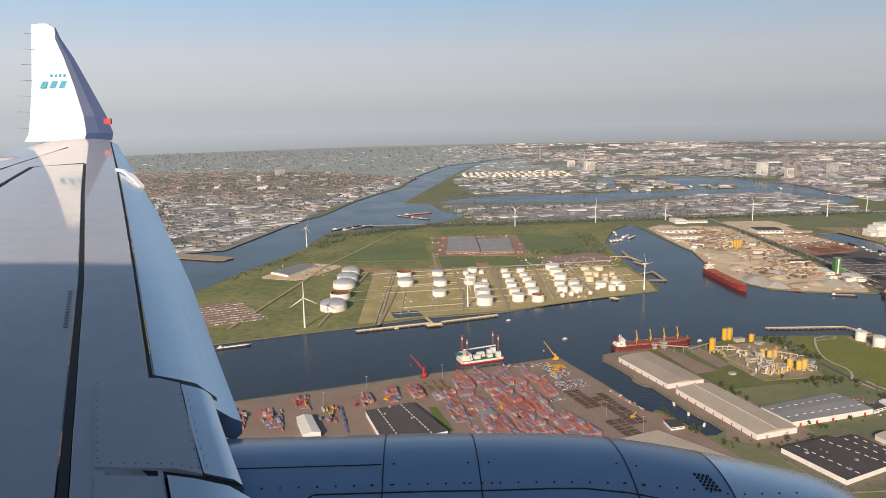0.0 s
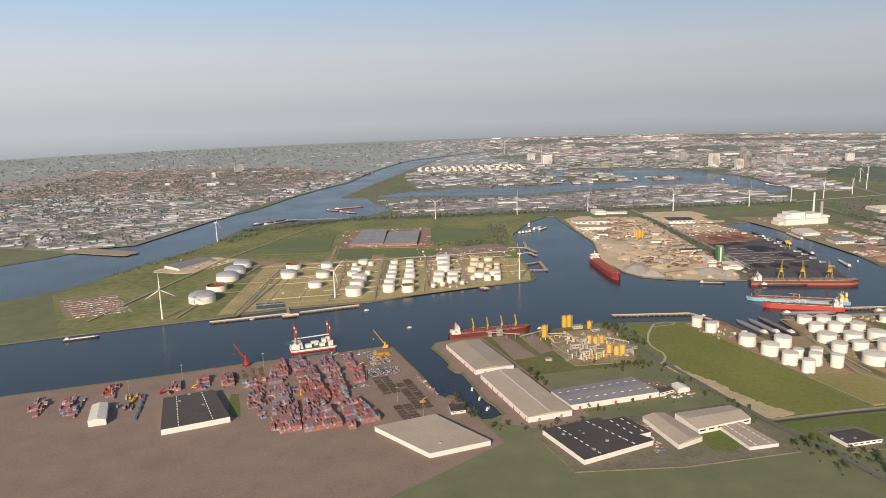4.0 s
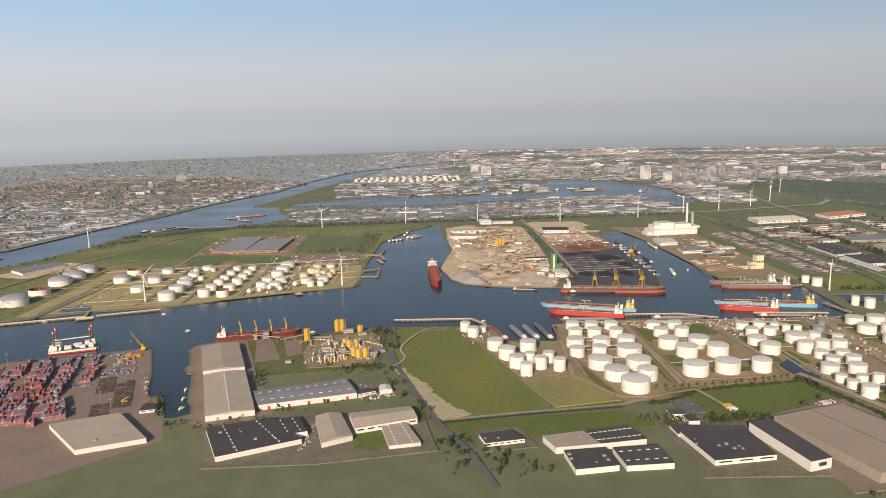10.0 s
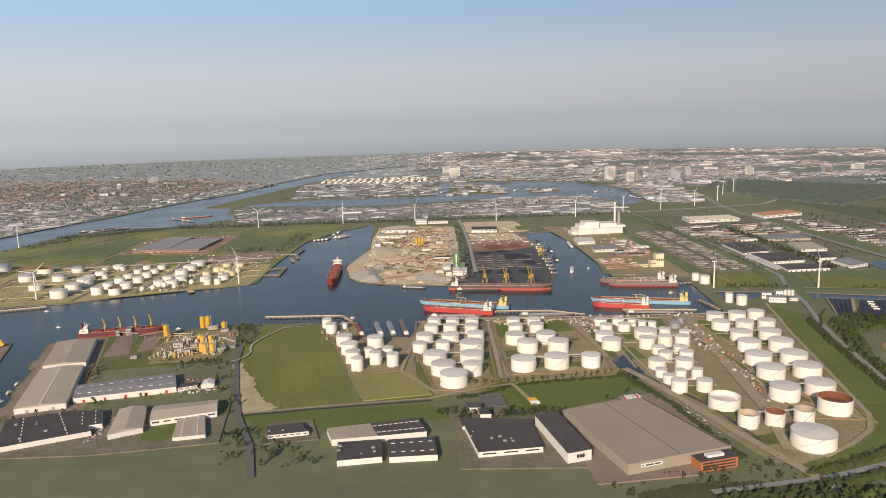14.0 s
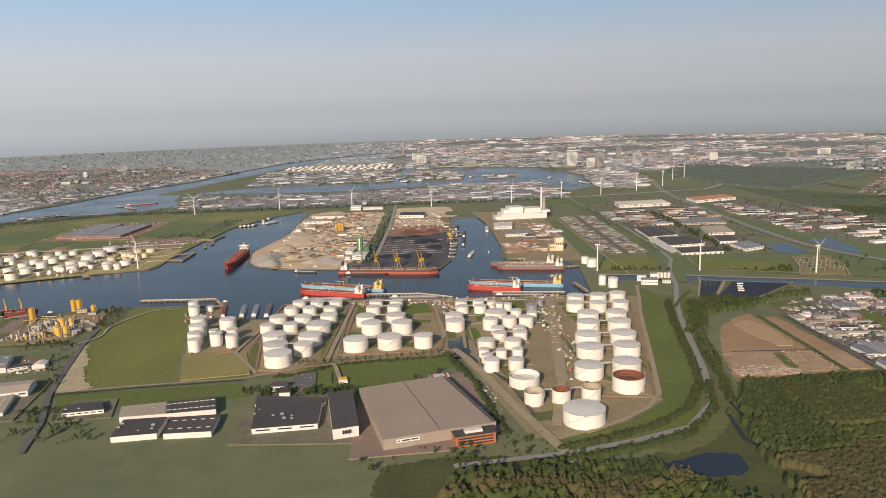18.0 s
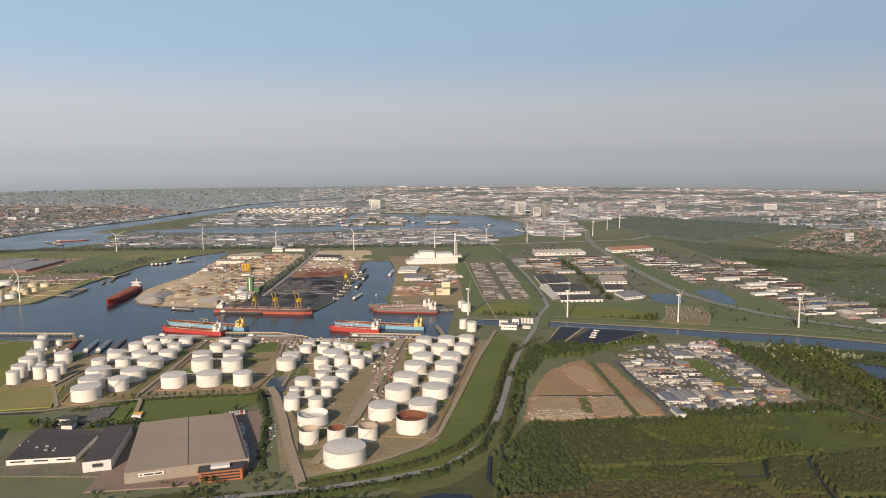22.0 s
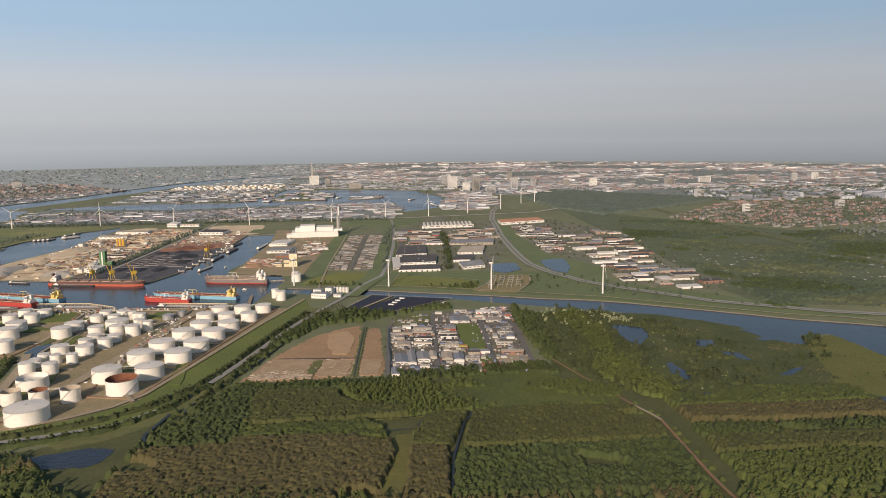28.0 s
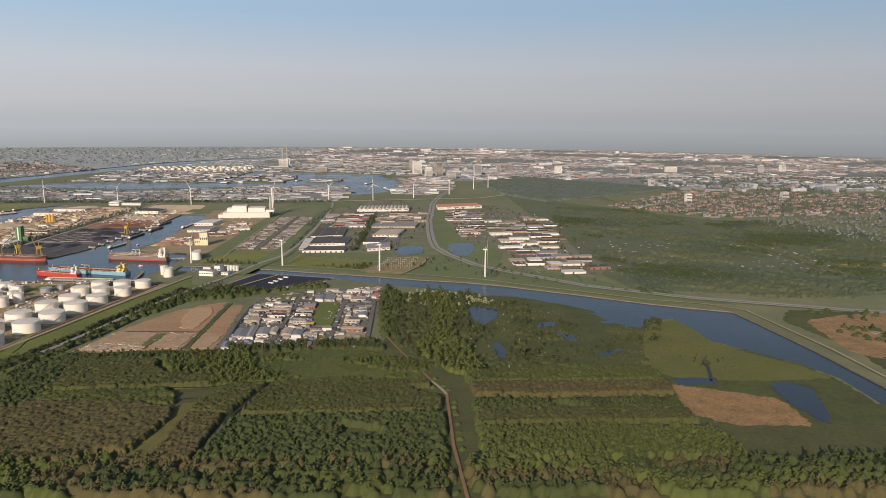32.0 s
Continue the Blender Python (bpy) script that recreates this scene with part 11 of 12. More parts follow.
for lo_, hi_, leaf in ((-9, -0.6, LEAF), (-0.6, 0.7, WOODLEAF), (0.7, 9, mat("olive_foliage", (0.100, 0.116, 0.054), (0.060, 0.072, 0.034), 0.9, scale=0.03, fine=0.3, bump=0.5))):
    sel = ok & (zone > lo_) & (zone <= hi_)
    canopy("leaf_canopy", x[sel], y[sel], r, 3.4, 3.0, leaf, "closed leafy roof of the far wood", 1.8)
forest("far_wood", x[ok][::4], y[ok][::4], r, FARTREE, WOODLEAF, "wide dark green wood with clearings beyond the canal", (0.35, 0.75))
forest("far_scrub", x[~ok][::8], y[~ok][::8], r, FARTREE, LEAF, "low green scrub in the clearings", (0.15, 0.35), None, "bushes")
x, y, r = scatter([(1330, 1360), (1500, 1480), (1700, 1650), (1350, 2000), (1230, 1800), (1260, 1500)], 4200, 131)
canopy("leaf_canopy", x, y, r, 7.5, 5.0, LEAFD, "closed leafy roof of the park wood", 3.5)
forest("far_wood", x[::2], y[::2], r, FARTREE, LEAFD, "park wood before the city in haze-paled green", (0.6, 1.1))
x, y, r = scatter([(1700, 850), (2600, 800), (3000, 1500), (2600, 1700), (2150, 1500), (1900, 1150), (1600, 1080)], 3800, 132)
forest("far_wood", x, y, r, FARTREE, LEAFH, "woods and hedges of the suburb in haze-paled green", (0.7, 1.5))
for poly, n, seed in [([(-164, 1123), (-117, 1231), (-50, 1287), (10, 1299), (10, 1285), (-46, 1270), (-104, 1215), (-150, 1115)], 260, 151), ([(175, 1030), (290, 1020), (300, 1190), (270, 1190), (268, 1066), (175, 1060)], 160, 152), ([(-100, 1295), (900, 1330), (900, 1352), (-100, 1340)], 1300, 133), ([(-150, 1215), (0, 1290), (-20, 1310), (-160, 1240)], 180, 134), ([(-260, 900), (-180, 1110), (-150, 1200), (-140, 1160), (-240, 900)], 160, 135), ([(545, 800), (556, 800), (562, 1240), (548, 1240)], 260, 136), ([(906, 800), (910, 800), (909, 1220), (905, 1220)], 110, 137),
                     ([(896, 1000), (904, 1000), (904, 1180), (898, 1180)], 70, 138), ([(1120, 640), (1180, 690), (1240, 640), (1300, 560)], 40, 139)]:
    x, y, r = scatter(poly, n, seed)
    forest("far_hedge", x, y, r, FARTREE, LEAFD, "dark green belt of trees and hedges", (0.5, 0.9))
x, y, r = scatter([(-1700, 1500), (-300, 1700), (-100, 2300), (400, 3100), (600, 4200), (-1500, 3900), (-2600, 2600)], 2800, 140)
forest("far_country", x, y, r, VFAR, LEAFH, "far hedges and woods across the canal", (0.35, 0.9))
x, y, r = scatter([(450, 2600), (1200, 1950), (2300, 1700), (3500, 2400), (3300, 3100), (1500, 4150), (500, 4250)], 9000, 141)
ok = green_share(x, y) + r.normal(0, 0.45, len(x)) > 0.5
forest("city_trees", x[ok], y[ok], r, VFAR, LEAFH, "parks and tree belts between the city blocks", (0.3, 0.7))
xs_, ys_, rs_ = scatter([(1640, 1620), (2300, 1580), (2900, 1900), (3200, 2350), (2300, 2000), (1700, 2000)], 1800, 149)
forest("city_trees", xs_, ys_, rs_, VFAR, LEAFD, "leafy belt round the edge of the city", (0.35, 0.9))
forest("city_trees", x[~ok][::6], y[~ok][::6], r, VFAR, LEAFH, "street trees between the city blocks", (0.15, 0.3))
x, y, r = scatter([(1900, 900), (3600, 600), (4500, 1500), (3600, 2600), (2400, 1700)], 1700, 142)
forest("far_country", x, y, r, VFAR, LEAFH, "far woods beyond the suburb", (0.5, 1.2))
x, y, r = scatter([(-900, 1200), (-320, 1140), (-180, 1650), (20, 2280), (-300, 2600), (-1000, 2400)], 2400, 143)
ok = (np.sin(x / 60 + y / 90) + np.sin(y / 45) > -0.5)
x, y = x[ok], y[ok]
forest("town_trees", x, y, r, FARTREE, LEAFD, "trees between the works across the canal", (0.7, 1.3))
x, y, r = scatter([(1380, 300), (1392, 395), (1376, 470), (1400, 500), (1480, 510), (1600, 480), (1700, 300)], 420, 147)
clump = np.sin(x / 15) + np.sin(y / 12 + x / 30)
ok = clump > 0.3
canopy("leaf_canopy", x[ok], y[ok], r, 2.6, 2.4, LEAF, "hedges and scrub beyond the river")
forest("river_scrub", x[ok], y[ok], r, BUSH + ROUND[:2], LEAF, "hedges and scrub beyond the river", (0.5, 1.0), None, "bushes")
for poly, n, seed in [([(915, 790), (1040, 785), (1092, 1000), (1090, 1260), (985, 1390), (918, 1180)], 620, 144), ([(1118, 1060), (1130, 895), (1185, 780), (1185, 690), (1262, 640), (1290, 690), (1275, 800), (1290, 1100), (1190, 1320), (1125, 1240)], 900, 154)]:
    x, y, r = scatter(poly, n, seed)
    forest("park_trees", x, y, r, BUSH + FARTREE[:2], LEAF, "small trees between the halls", (0.35, 0.75))
x, y, r = scatter([(1650, 1500), (1434, 1280), (1582, 1110), (1892, 1167), (2150, 1350), (2100, 1560), (1873, 1560)], 2600, 145)
forest("suburb_trees", x, y, r, FARTREE, LEAFD, "garden trees between the terraced houses", (0.5, 1.0))
x, y, r = scatter([(20, 1350), (900, 1350), (1000, 2100), (1180, 1900), (1450, 1900), (1500, 2500), (560, 2560), (150, 2400), (120, 1700)], 3000, 146)
ok = np.sin(x / 70 + 1.5 * np.sin(y / 90)) + np.sin(y / 40) + r.normal(0, 0.5, len(x)) > -0.2
x, y = x[ok], y[ok]
forest("port_trees", x, y, r, FARTREE, LEAFD, "tree belts in the far port", (0.5, 1.1))


for pts, n, h, leaf in [([(639, 462), (643, 452), (657, 404), (666, 350), (671, 325)], 170, 1.6, LEAF), ([(516, 426), (534, 428), (560, 446), (640, 456)], 70, 1.0, LEAF), ([(846, 582), (829, 513), (815, 439), (804, 390), (783, 350), (758, 328), (729, 314), (698, 303)], 470, 2.5, MLEAF), ([(868, 580), (854, 540), (842, 500)], 120, 2.6, MLEAF), ([(842, 500), (826, 438), (820, 388), (810, 354)], 150, 2.1, MLEAF), ([(809, 389), (797, 348), (771, 315), (740, 302), (713, 294), (680, 287)], 280, 2.4, LEAF)]:
    r = np.random.RandomState(n)
    seg = np.array([math.hypot(b[0] - a[0], b[1] - a[1]) for a, b in zip(pts, pts[1:])])
    pick = r.choice(len(seg), n, p=seg / seg.sum())
    u = r.random(n)
    p0, p1 = np.array(pts[:-1], float)[pick], np.array(pts[1:], float)[pick]
    q = p0 + (p1 - p0) * u[:, None] + r.normal(0, 0.8, (n, 2))
    canopy("leaf_canopy", q[:, 0], q[:, 1], r, 2.0, h, leaf, "dense row of trees along the dike road")
    forest("avenue_row", q[::2, 0], q[::2, 1], r, ROUND, leaf, "dense row of trees along the dike road", (0.10 + 0.14 * h, 0.20 + 0.25 * h), 1.5)


def tree(x, y, k, h):
    ob = empty("tree", x, y, 0, k * 77 % 360, "young broad-leaved tree in a row along the road", "tree", "avenue trees")
    bm = bmesh.new()
    turned(bm, [(0.22, 0), (0.15, h * 0.45), (0.07, h * 0.8)], 6)
    for i in range(3):
        a = i * 2.1 + k
        bar(bm, (0, 0, h * (0.35 + 0.1 * i)), (math.cos(a) * h * 0.2, math.sin(a) * h * 0.2, h * (0.6 + 0.1 * i)), 0.1)
    part("trunk", bm, BARK, ob)
    v, f = crown(300 + k % 8, 26, h * 0.28, h, h * 0.3, h * 0.12)
    raw("crown", v, f, LEAFY if k % 3 else LEAF, ob)


k = 0
for pts, gap in [([(520, 448), (580, 452), (640, 462)], 5.5), ([(846, 560), (862, 590), (880, 612)], 4.5)]:
    for (x0, y0), (x1, y1) in zip(pts, pts[1:]):
        n = max(1, int(math.hypot(x1 - x0, y1 - y0) / gap))
        for i in range(n):
            tree(x0 + (x1 - x0) * i / n + rng.gauss(0, 0.4), y0 + (y1 - y0) * i / n + rng.gauss(0, 0.4), k, rng.uniform(3.0, 4.6))
            k += 1


# ---- the airliner's own wing and engine: they fly along with the camera, and stand here where they are at the start ----
WS = 0.45
PAINTG = mat("wing_grey_paint", (0.42, 0.42, 0.455), (0.36, 0.365, 0.40), 0.07, 0.0, scale=1.2, fine=14.0, bump=0)
PAINTB = mat("nacelle_blue_grey_paint", (0.20, 0.30, 0.44), (0.17, 0.26, 0.39), 0.2, 0.0, scale=1.2, fine=14.0, bump=0)
BAREMETAL = mat("polished_metal", (0.62, 0.66, 0.72), (0.56, 0.60, 0.66), 0.26, 0.9, scale=1.5, fine=20.0, bump=0)
WINGLETW = mat("winglet_white_paint", (0.80, 0.80, 0.80), (0.76, 0.76, 0.76), 0.3, scale=2.0, fine=20.0, bump=0)
NAVYP = mat("winglet_blue_grey", (0.048, 0.075, 0.17), (0.040, 0.062, 0.145), 0.45, scale=2.0, fine=20.0, bump=0)
TEAL = mat("teal_marking", (0.02, 0.30, 0.42), (0.02, 0.27, 0.38), 0.4, bump=0)
BLACKS = mat("rubber_seal", (0.012, 0.012, 0.014), (0.008, 0.008, 0.01), 0.6, bump=0)
wing = empty("airliner_wing", PATH[0][1], PATH[0][2], PATH[0][3], 0, "grey airliner wing with white winglet and blue-grey engine", "aircraft wing")


def wing_at(y, f, lift=0.0):
    """A point of the wing's upper side, y metres out; f, the chord share behind the leading edge, is remapped to fit
    the camera's view.
    """
    le, c = -0.88 - (y - 3.3) * 0.455, 4.2 - (y - 3.3) * 0.30
    f = float(np.interp(f, (0.0, 0.13, 0.2285, 0.62, 1.0), (np.interp(y, (3.3, 4.4, 6.1, 8.6, 12.5), (-0.02, -0.032, -0.06, -0.08, -0.04)), np.interp(y, (3.3, 5.0, 7.0, 8.6, 12.5), (0.09, 0.083, 0.07, 0.06, 0.028)), np.interp(y, (2.0, 6.0, 12.5), (0.194, 0.2, 0.285)), 0.62, 1.0)))
    rows = [(-0.09, -0.08), (0.0, -0.040), (0.02, -0.020), (0.08, -0.003), (0.25, 0.008), (0.5, 0.004), (0.75, -0.014), (1.0, -0.05)]
    for (f0, z0), (f1, z1) in zip(rows, rows[1:]):
        if f <= f1:
            z = z0 + (z1 - z0) * (f - f0) / (f1 - f0)
            break
    return Vector((le - f * c, y, -1.52 + (y - 3.3) * 0.1228 + z * c + lift)) * WS


def skin(name, ys, fs, material, thick=0.05, lift=0.0, label=""):
    """A curved sheet of the wing with some thickness."""
    bm = bmesh.new()
    top = [[bm.verts.new(wing_at(y, f, lift)) for f in fs] for y in ys]
    low = [[bm.verts.new(wing_at(y, f, lift) - Vector((0, 0, thick * WS * (1 if 0 < i < len(fs) - 1 else 0.5)))) for i, f in enumerate(fs)] for y in ys]
    for g_, up in ((top, True), (low, False)):
        for a, b in zip(g_, g_[1:]):
            for i in range(len(fs) - 1):
                q = (a[i], b[i], b[i + 1], a[i + 1])
                bm.faces.new(q if up else q[::-1])
    for i in range(len(fs) - 1):
        bm.faces.new((top[0][i], top[0][i + 1], low[0][i + 1], low[0][i]))
        bm.faces.new((top[-1][i + 1], top[-1][i], low[-1][i], low[-1][i + 1]))
    for j in range(len(ys) - 1):
        bm.faces.new((top[j + 1][0], top[j][0], low[j][0], low[j + 1][0]))
        bm.faces.new((top[j][-1], top[j + 1][-1], low[j + 1][-1], low[j][-1]))
    bmesh.ops.recalc_face_normals(bm, faces=bm.faces[:])
    return part(name, bm, material, wing, label, smooth=True)


YS = [2.0, 3.0, 4.0, 5.5, 7.0, 8.5, 10.0, 11.3, 12.5]
skin("wing_skin", YS, [0.235, 0.35, 0.5, 0.62], PAINTG, 0.32)
skin("spoiler_skin", YS, [0.62, 0.75, 0.9, 1.0], PAINTG, 0.10, -0.004)
skin("front_skin", YS, [0.135, 0.18, 0.222], PAINTG, 0.30)
skin("seal_line", [2.0, 3.0, 4.0, 5.5, 7.0, 8.5, 10.2], [0.2235, 0.2335], BLACKS, 0.05, -0.006, "black rubber seal")
skin("seal_cover", [10.2, 11.3, 12.5], [0.2225, 0.2345], PAINTG, 0.05, -0.002)
skin("slat", [3.75, 4.5, 6.0, 8.0, 10.0, 12.45], [0.0, 0.015, 0.04, 0.08, 0.125], BAREMETAL, 0.14, -0.01, "bare metal leading-edge slat")
skin("slat_gap", [3.75, 4.5, 6.0, 8.0, 10.0, 12.45], [0.128, 0.1335], BLACKS, 0.04, -0.02, "dark gap behind the slat")
panel = skin("root_panel", [3.0, 3.2, 3.5, 3.86], [0.088, 0.12, 0.16, 0.2], PAINTG, 0.03, 0.010, "grey riveted access panel at the root")
skin("root_nose", [3.0, 3.2, 3.5, 3.84], [0.040, 0.05, 0.062, 0.076, 0.0865], BAREMETAL, 0.16, 0.015, "bare metal nose of the inner slat")
skin("slat_gap", [2.945, 2.995], [0.05, 0.09, 0.14, 0.19], BLACKS, 0.05, 0.0, "dark gap below the inner panel")
skin("slat_gap", [3.865, 3.92], [0.03, 0.06, 0.09, 0.13], BLACKS, 0.05, 0.0, "dark gap beside the slat")
skin("inner_slat", [1.9, 2.4, 2.8, 2.935], [0.01, 0.03, 0.06, 0.1, 0.132], BAREMETAL, 0.16, 0.02, "bare metal inner slat")
skin("inner_panel", [1.9, 2.4, 2.94], [0.137, 0.16, 0.2], PAINTG, 0.12, 0.01)
for y, f, lift in [(3.06 + 0.065 * k, 0.197, 0.011) for k in range(12)] + [(3.04 + 0.075 * k, 0.0905, 0.011) for k in range(11)] + [(3.03, 0.10 + 0.012 * k, 0.011) for k in range(9)] + [(3.06 + 0.075 * k, 0.080, 0.02) for k in range(10)] + [(4.0 + 0.11 * k, 0.032 + 0.0004 * k, -0.004) for k in range(28)] + [(4.05 + 0.6 * j, 0.04 + 0.008 * k, -0.004) for j in range(3) for k in range(6)]:
    bm = bmesh.new()
    turned(bm, [(0.0045 * WS, 0), (0.004 * WS, 0.001 * WS)], 6, Matrix.Translation(wing_at(y, f, lift + 0.001)))
    part("rivet", bm, BLACKS, panel)
for p, q, w in [((10.2, 0.229), (10.1, 0.58), 0.012), ((10.1, 0.58), (8.7, 0.66), 0.05), ((11.6, 0.42), (10.2, 0.80), 0.012)]:
    bm = bmesh.new()
    bar(bm, wing_at(*p, 0.002), wing_at(*q, 0.002), w * WS, 0.012 * WS)
    part("hinge_line", bm, BLACKS, wing, "dark gap of the aileron")
for k in range(14):
    bm = bmesh.new()
    a_ = wing_at(4.55 + 0.05 * k, 0.245, 0.001)
    box(bm, a_.x - 0.013 * WS, a_.y - 0.012 * WS, a_.z, a_.x + 0.013 * WS, a_.y + 0.012 * WS, a_.z + 0.001 * WS)
    part("stencil_bar", bm, NAVYP, wing, "small grey stencil bar")
bm = bmesh.new()
fin = [(9.82, 0.135, 0.01), (9.80, 0.10, 0.03), (9.76, 0.065, 0.04), (9.62, 0.035, 0.03), (9.42, 0.008, 0.0)]
for (y0, f0, l0), (y1, f1, l1), w in zip(fin, fin[1:], (0.03, 0.055, 0.075, 0.06)):
    bar(bm, wing_at(y0, f0, l0), wing_at(y1, f1, l1), w * WS, 0.04 * WS)
part("slat_fairing", bm, WINGLETW, wing, "white curved fairing at the leading edge")
for y in (4.6, 6.8, 9.0, 11.2):
    bm = bmesh.new()
    p = wing_at(y, 0.9, -0.12)
    turned(bm, [(0, -0.55), (0.05, -0.4), (0.07, 0), (0.05, 0.35), (0, 0.5)], 10, Matrix.Translation(p) @ pose(0, 0, 0, 0, 90, 0))
    part("flap_fairing", bm, PAINTG, wing, smooth=True)
# winglet
SEC = [(-0.42, 12.45, -6.52, -5.06), (-0.30, 12.62, -6.52, -5.10), (-0.02, 12.78, -6.54, -5.25), (0.5, 13.0, -6.56, -5.57), (1.0, 13.2, -6.60, -5.88), (1.33, 13.33, -6.63, -6.12), (1.52, 13.4, -6.65, -6.22), (1.60, 13.43, -6.64, -6.36)]


EDGE = (0.70, 0.70, 0.72, 0.75, 0.78, 0.82, 0.97, 0.97)


def winglet(name, front, material, label=""):
    """The white rear or the dark front of the winglet, which meet on a slanting line."""
    bm = bmesh.new()
    rows = []
    for (z, y, te, le), e in zip(SEC, EDGE):
        a, b = (te + (le - te) * (e + 0.003), le) if front else (te, te + (le - te) * e)
        w0, w1 = (0.045 * (le - te), 0.0) if front else (0.0, 0.045 * (le - te))
        rows.append([bm.verts.new(Vector(p) * WS) for p in ((a, y - w0, z), ((a + b) / 2, y - 0.035 * (le - te), z), (b, y - w1, z), (b, y + w1, z), ((a + b) / 2, y + 0.035 * (le - te), z), (a, y + w0, z))])
    for a, b in zip(rows, rows[1:]):
        for i in range(6):
            bm.faces.new((a[i], a[(i + 1) % 6], b[(i + 1) % 6], b[i]))
    bm.faces.new(rows[0][::-1])
    bm.faces.new(rows[-1])
    bmesh.ops.remove_doubles(bm, verts=bm.verts[:], dist=1e-5)
    bmesh.ops.recalc_face_normals(bm, faces=bm.faces[:])
    return part(name, bm, material, wing, label)


wl_ = winglet("winglet", False, WINGLETW, "white upswept winglet")
winglet("winglet_edge", True, NAVYP, "dark blue-grey winglet edge")
for i in range(3):
    bm = bmesh.new()
    x0 = -6.40 + i * 0.16
    for z0 in (0.47,):
        v = [bm.verts.new(Vector((x0 + dx, 12.955 + (z0 + dz - 0.5) * 0.42, z0 + dz)) * WS) for dx, dz in ((0, 0), (0.10, 0), (0.14, 0.12), (0.04, 0.12))]
        bm.faces.new(v)
    part("marking_bar", bm, TEAL, wl_, "teal marking bar")
for i in range(4):
    bm = bmesh.new()
    x0 = -6.24 + i * 0.075
    bm.faces.new([bm.verts.new(Vector((x0 + dx, 12.955 + (0.66 + dz - 0.5) * 0.42, 0.66 + dz)) * WS) for dx, dz in ((0, 0), (0.045, 0), (0.045, 0.05), (0, 0.05))])
    part("marking_dot", bm, TEAL, wl_, "teal marking dot")
bm = bmesh.new()
box(bm, -5.27 * WS, 12.69 * WS, -0.16 * WS, -5.15 * WS, 12.74 * WS, -0.06 * WS)
part("navigation_light", bm, RED, wing, "red navigation light")
for i in range(7):
    bm = bmesh.new()
    z = -0.2 + i * 0.27
    y = 12.7 + 0.4 * (z + 0.2)
    bar(bm, Vector((-6.55, y, z)) * WS, Vector((-6.75, y, z + 0.01)) * WS, 0.006 * WS)
    part("static_wick", bm, DARK, wing)
# engine
NX = Matrix.Translation(Vector((0, 3.3, -2.58)) * WS) @ pose(0, 0, 0, 0, 90.8, 0)


def ring_part(name, prof, material, label="", parent=None):
    bm = bmesh.new()
    turned(bm, [(r_ * WS, x_ * WS) for x_, r_ in prof], 64, NX, cap=False)
    return part(name, bm, material, parent or wing, label, smooth=True)


nac = ring_part("engine_cowl", [(-1.9, 0.84), (-1.2, 0.90), (0.0, 0.905), (0.6, 0.895), (0.95, 0.875), (1.3, 0.82), (1.5, 0.78)], PAINTB, "blue-grey engine cowl")
ring_part("intake_lip", [(1.502, 0.779), (1.75, 0.73), (2.05, 0.665), (2.25, 0.60), (2.32, 0.54), (2.25, 0.49), (1.9, 0.48)], BAREMETAL, "bright metal intake lip")
for x_, r_ in ((-0.19, 0.9075), (0.27, 0.9035), (1.0, 0.8715), (1.495, 0.7835)):
    ring_part("cowl_joint", [(x_ - 0.0028, r_), (x_ + 0.0028, r_)], BLACKS, "dark joint between cowl panels", nac)
def on_cowl(x_, a, out=0.0):
    """A point of the cowl's skin, x metres ahead of its middle, at an angle round it."""
    r_ = float(np.interp(x_, (-1.9, -1.2, 0.0, 0.6, 0.95, 1.3, 1.5), (0.84, 0.90, 0.905, 0.895, 0.875, 0.82, 0.78))) + out
    return NX @ (Vector((r_ * math.cos(a), r_ * math.sin(a), x_)) * WS)


for k in range(34):
    bm = bmesh.new()
    p = on_cowl(-1.0 + k * 0.085, -2.86, 0.002)
    turned(bm, [(0.0055 * WS, 0), (0.005 * WS, 0.001 * WS)], 6, Matrix.Translation(p) @ pose(0, 0, 0, 35, 0, 0))
    part("rivet", bm, BLACKS, nac)
for x_ in (-0.24, -0.14, 0.22, 0.32, 0.95, 1.05):
    for a in (-3.02, -2.86):
        bm = bmesh.new()
        turned(bm, [(0.0055 * WS, 0), (0.005 * WS, 0.001 * WS)], 6, Matrix.Translation(on_cowl(x_, a, 0.002)) @ pose(0, 0, 0, 30, 0, 0))
        part("rivet", bm, BLACKS, nac)
seam = [(-0.55, -2.77), (-0.5, -2.81), (0.3, -2.81), (0.75, -2.82), (1.0, -2.79), (1.49, -2.70)]
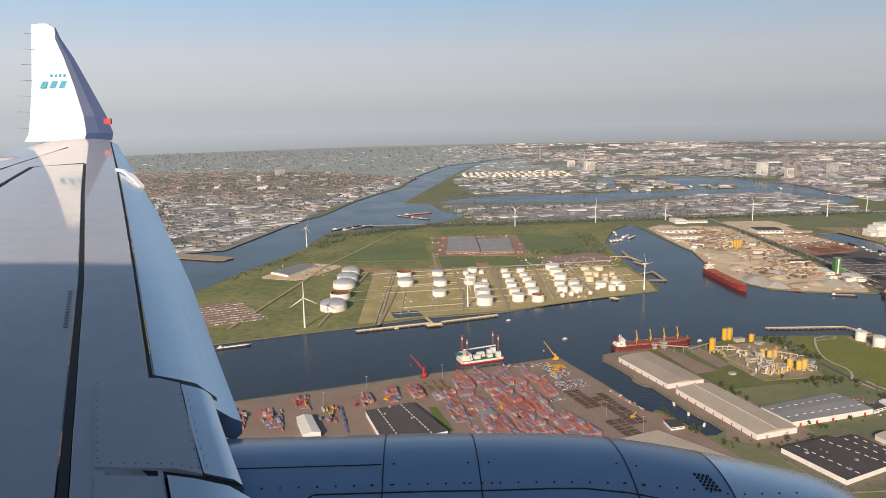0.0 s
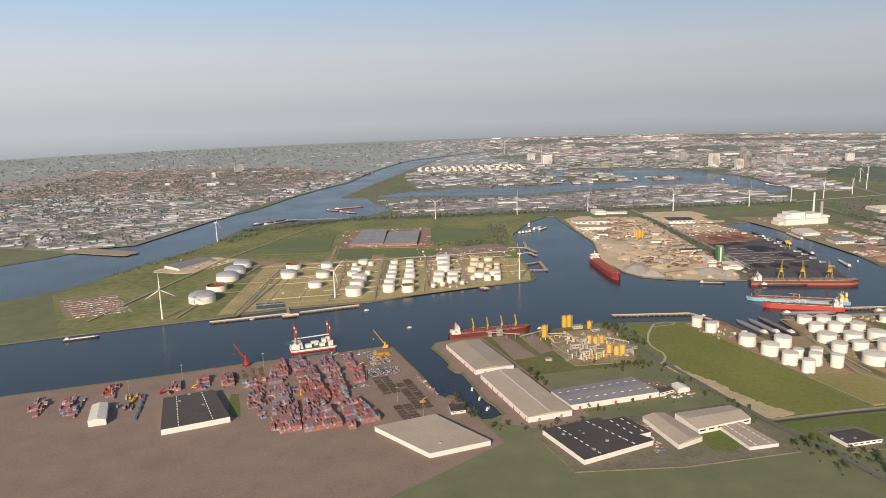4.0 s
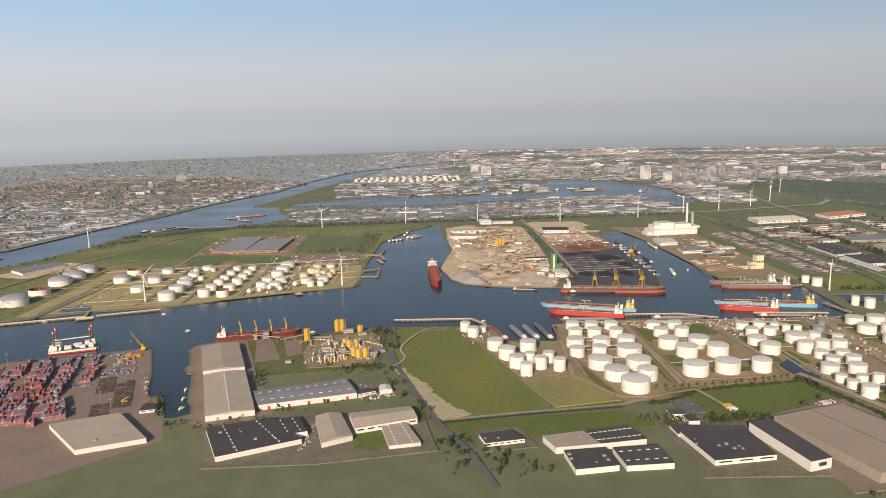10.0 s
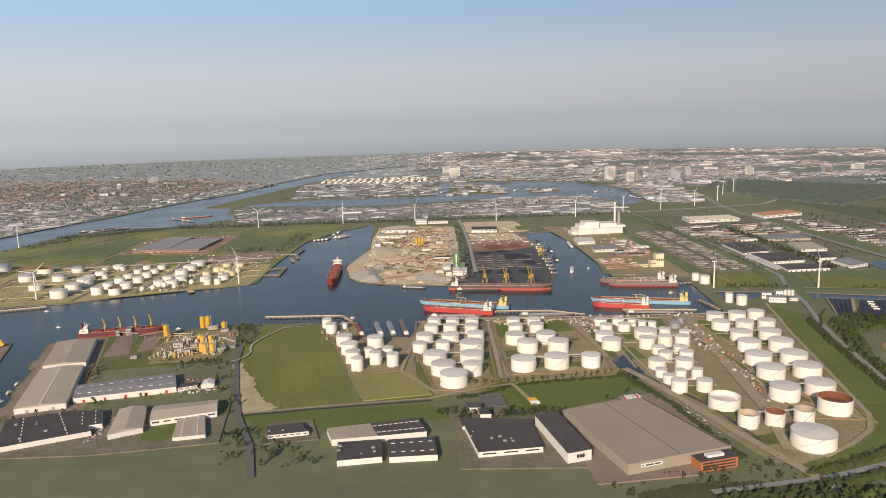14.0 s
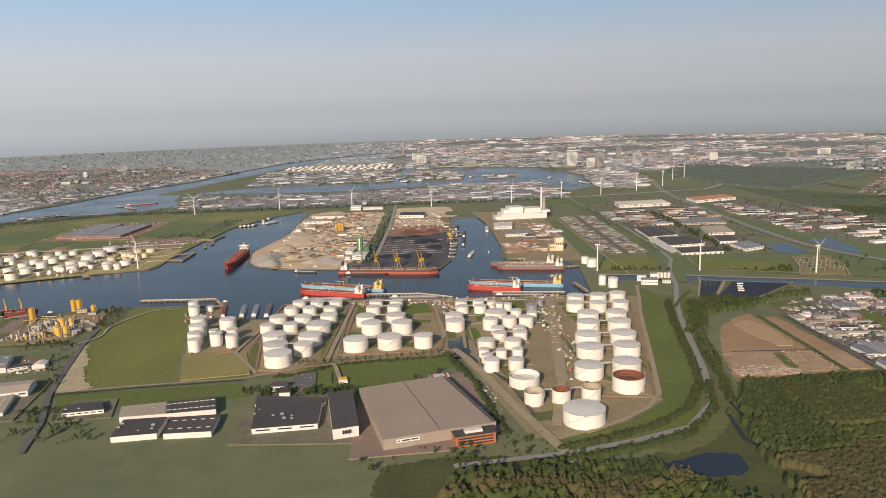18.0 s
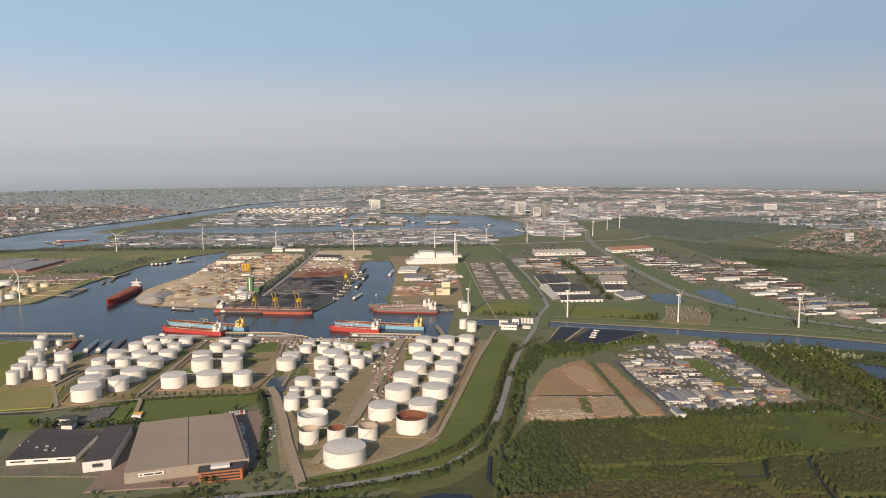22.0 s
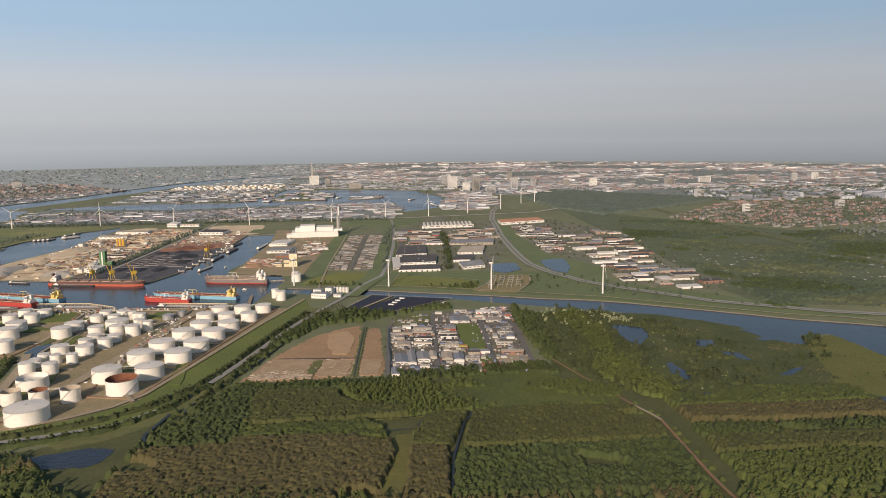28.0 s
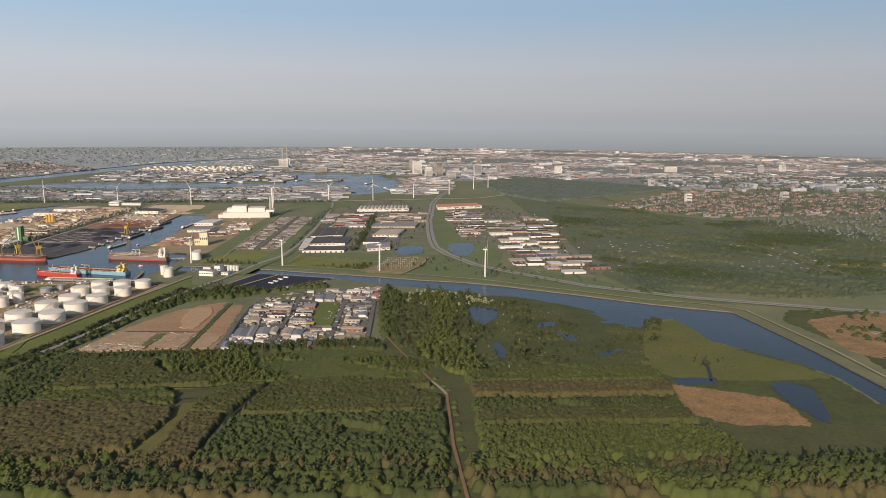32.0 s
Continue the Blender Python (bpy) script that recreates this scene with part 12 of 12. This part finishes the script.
for (x0, a0), (x1, a1) in zip(seam, seam[1:]):
    bm = bmesh.new()
    for k in range(6):
        u, v = k / 6, (k + 1) / 6
        bar(bm, on_cowl(x0 + (x1 - x0) * u, a0 + (a1 - a0) * u, 0.001), on_cowl(x0 + (x1 - x0) * v, a0 + (a1 - a0) * v, 0.0), 0.0055 * WS)
    part("cowl_seam", bm, BLACKS, nac, "dark seam along the cowl")
bm = bmesh.new()
for k in range(12):
    bar(bm, on_cowl(-1.1 + k * 0.075, -3.02, 0.001), on_cowl(-1.1 + (k + 1) * 0.075, -3.02, 0.001), 0.004 * WS)
part("cowl_seam", bm, BLACKS, nac, "thin seam on the cowl")
bm = bmesh.new()
for i in range(5):
    for j in range(4):
        p = on_cowl(1.34 + 0.022 * j + 0.006 * i, -3.0 + 0.03 * i, 0.001)
        turned(bm, [(0.008 * WS, 0), (0.008 * WS, 0.004 * WS)], 6, Matrix.Translation(p) @ pose(0, 0, 0, 30, 0, 0))
part("vent_grille", bm, BLACKS, nac, "dark vent grille")

# unseen cabin added behind the camera's start, set so its shadow ends mid-wing
HULLW = mat("fuselage_paint", (0.55, 0.62, 0.70), (0.5, 0.57, 0.65), 0.3, scale=1.0, fine=10.0, bump=0.01)
FX = pose(0, 0, 0, 0, 0, -5.9) @ Matrix.Translation(Vector((0, -2.22, 0.14)) * WS) @ pose(0, 0, 0, 0, 90, 0)
bm = bmesh.new()
turned(bm, [(r_ * WS, x_ * WS) for r_, x_ in ((0.0, -16.0), (0.9, -14.0), (1.6, -11.0), (1.88, -8.0), (1.88, 1.5), (1.80, 1.52), (0.0, 1.53))], 48, FX)
fus = part("fuselage", bm, HULLW, wing, "pale blue fuselage beside the wing", smooth=True)
for k in range(12):
    bm = bmesh.new()
    m = pose(0, 0, 0, 0, 0, -5.9) @ Matrix.Translation(Vector((0.9 - 0.52 * k, -0.352, 0.1)) * WS)
    box(bm, -0.11 * WS, -0.03 * WS, -0.16 * WS, 0.11 * WS, 0.01 * WS, 0.16 * WS, m)
    part("cabin_window", bm, GLASS, fus)
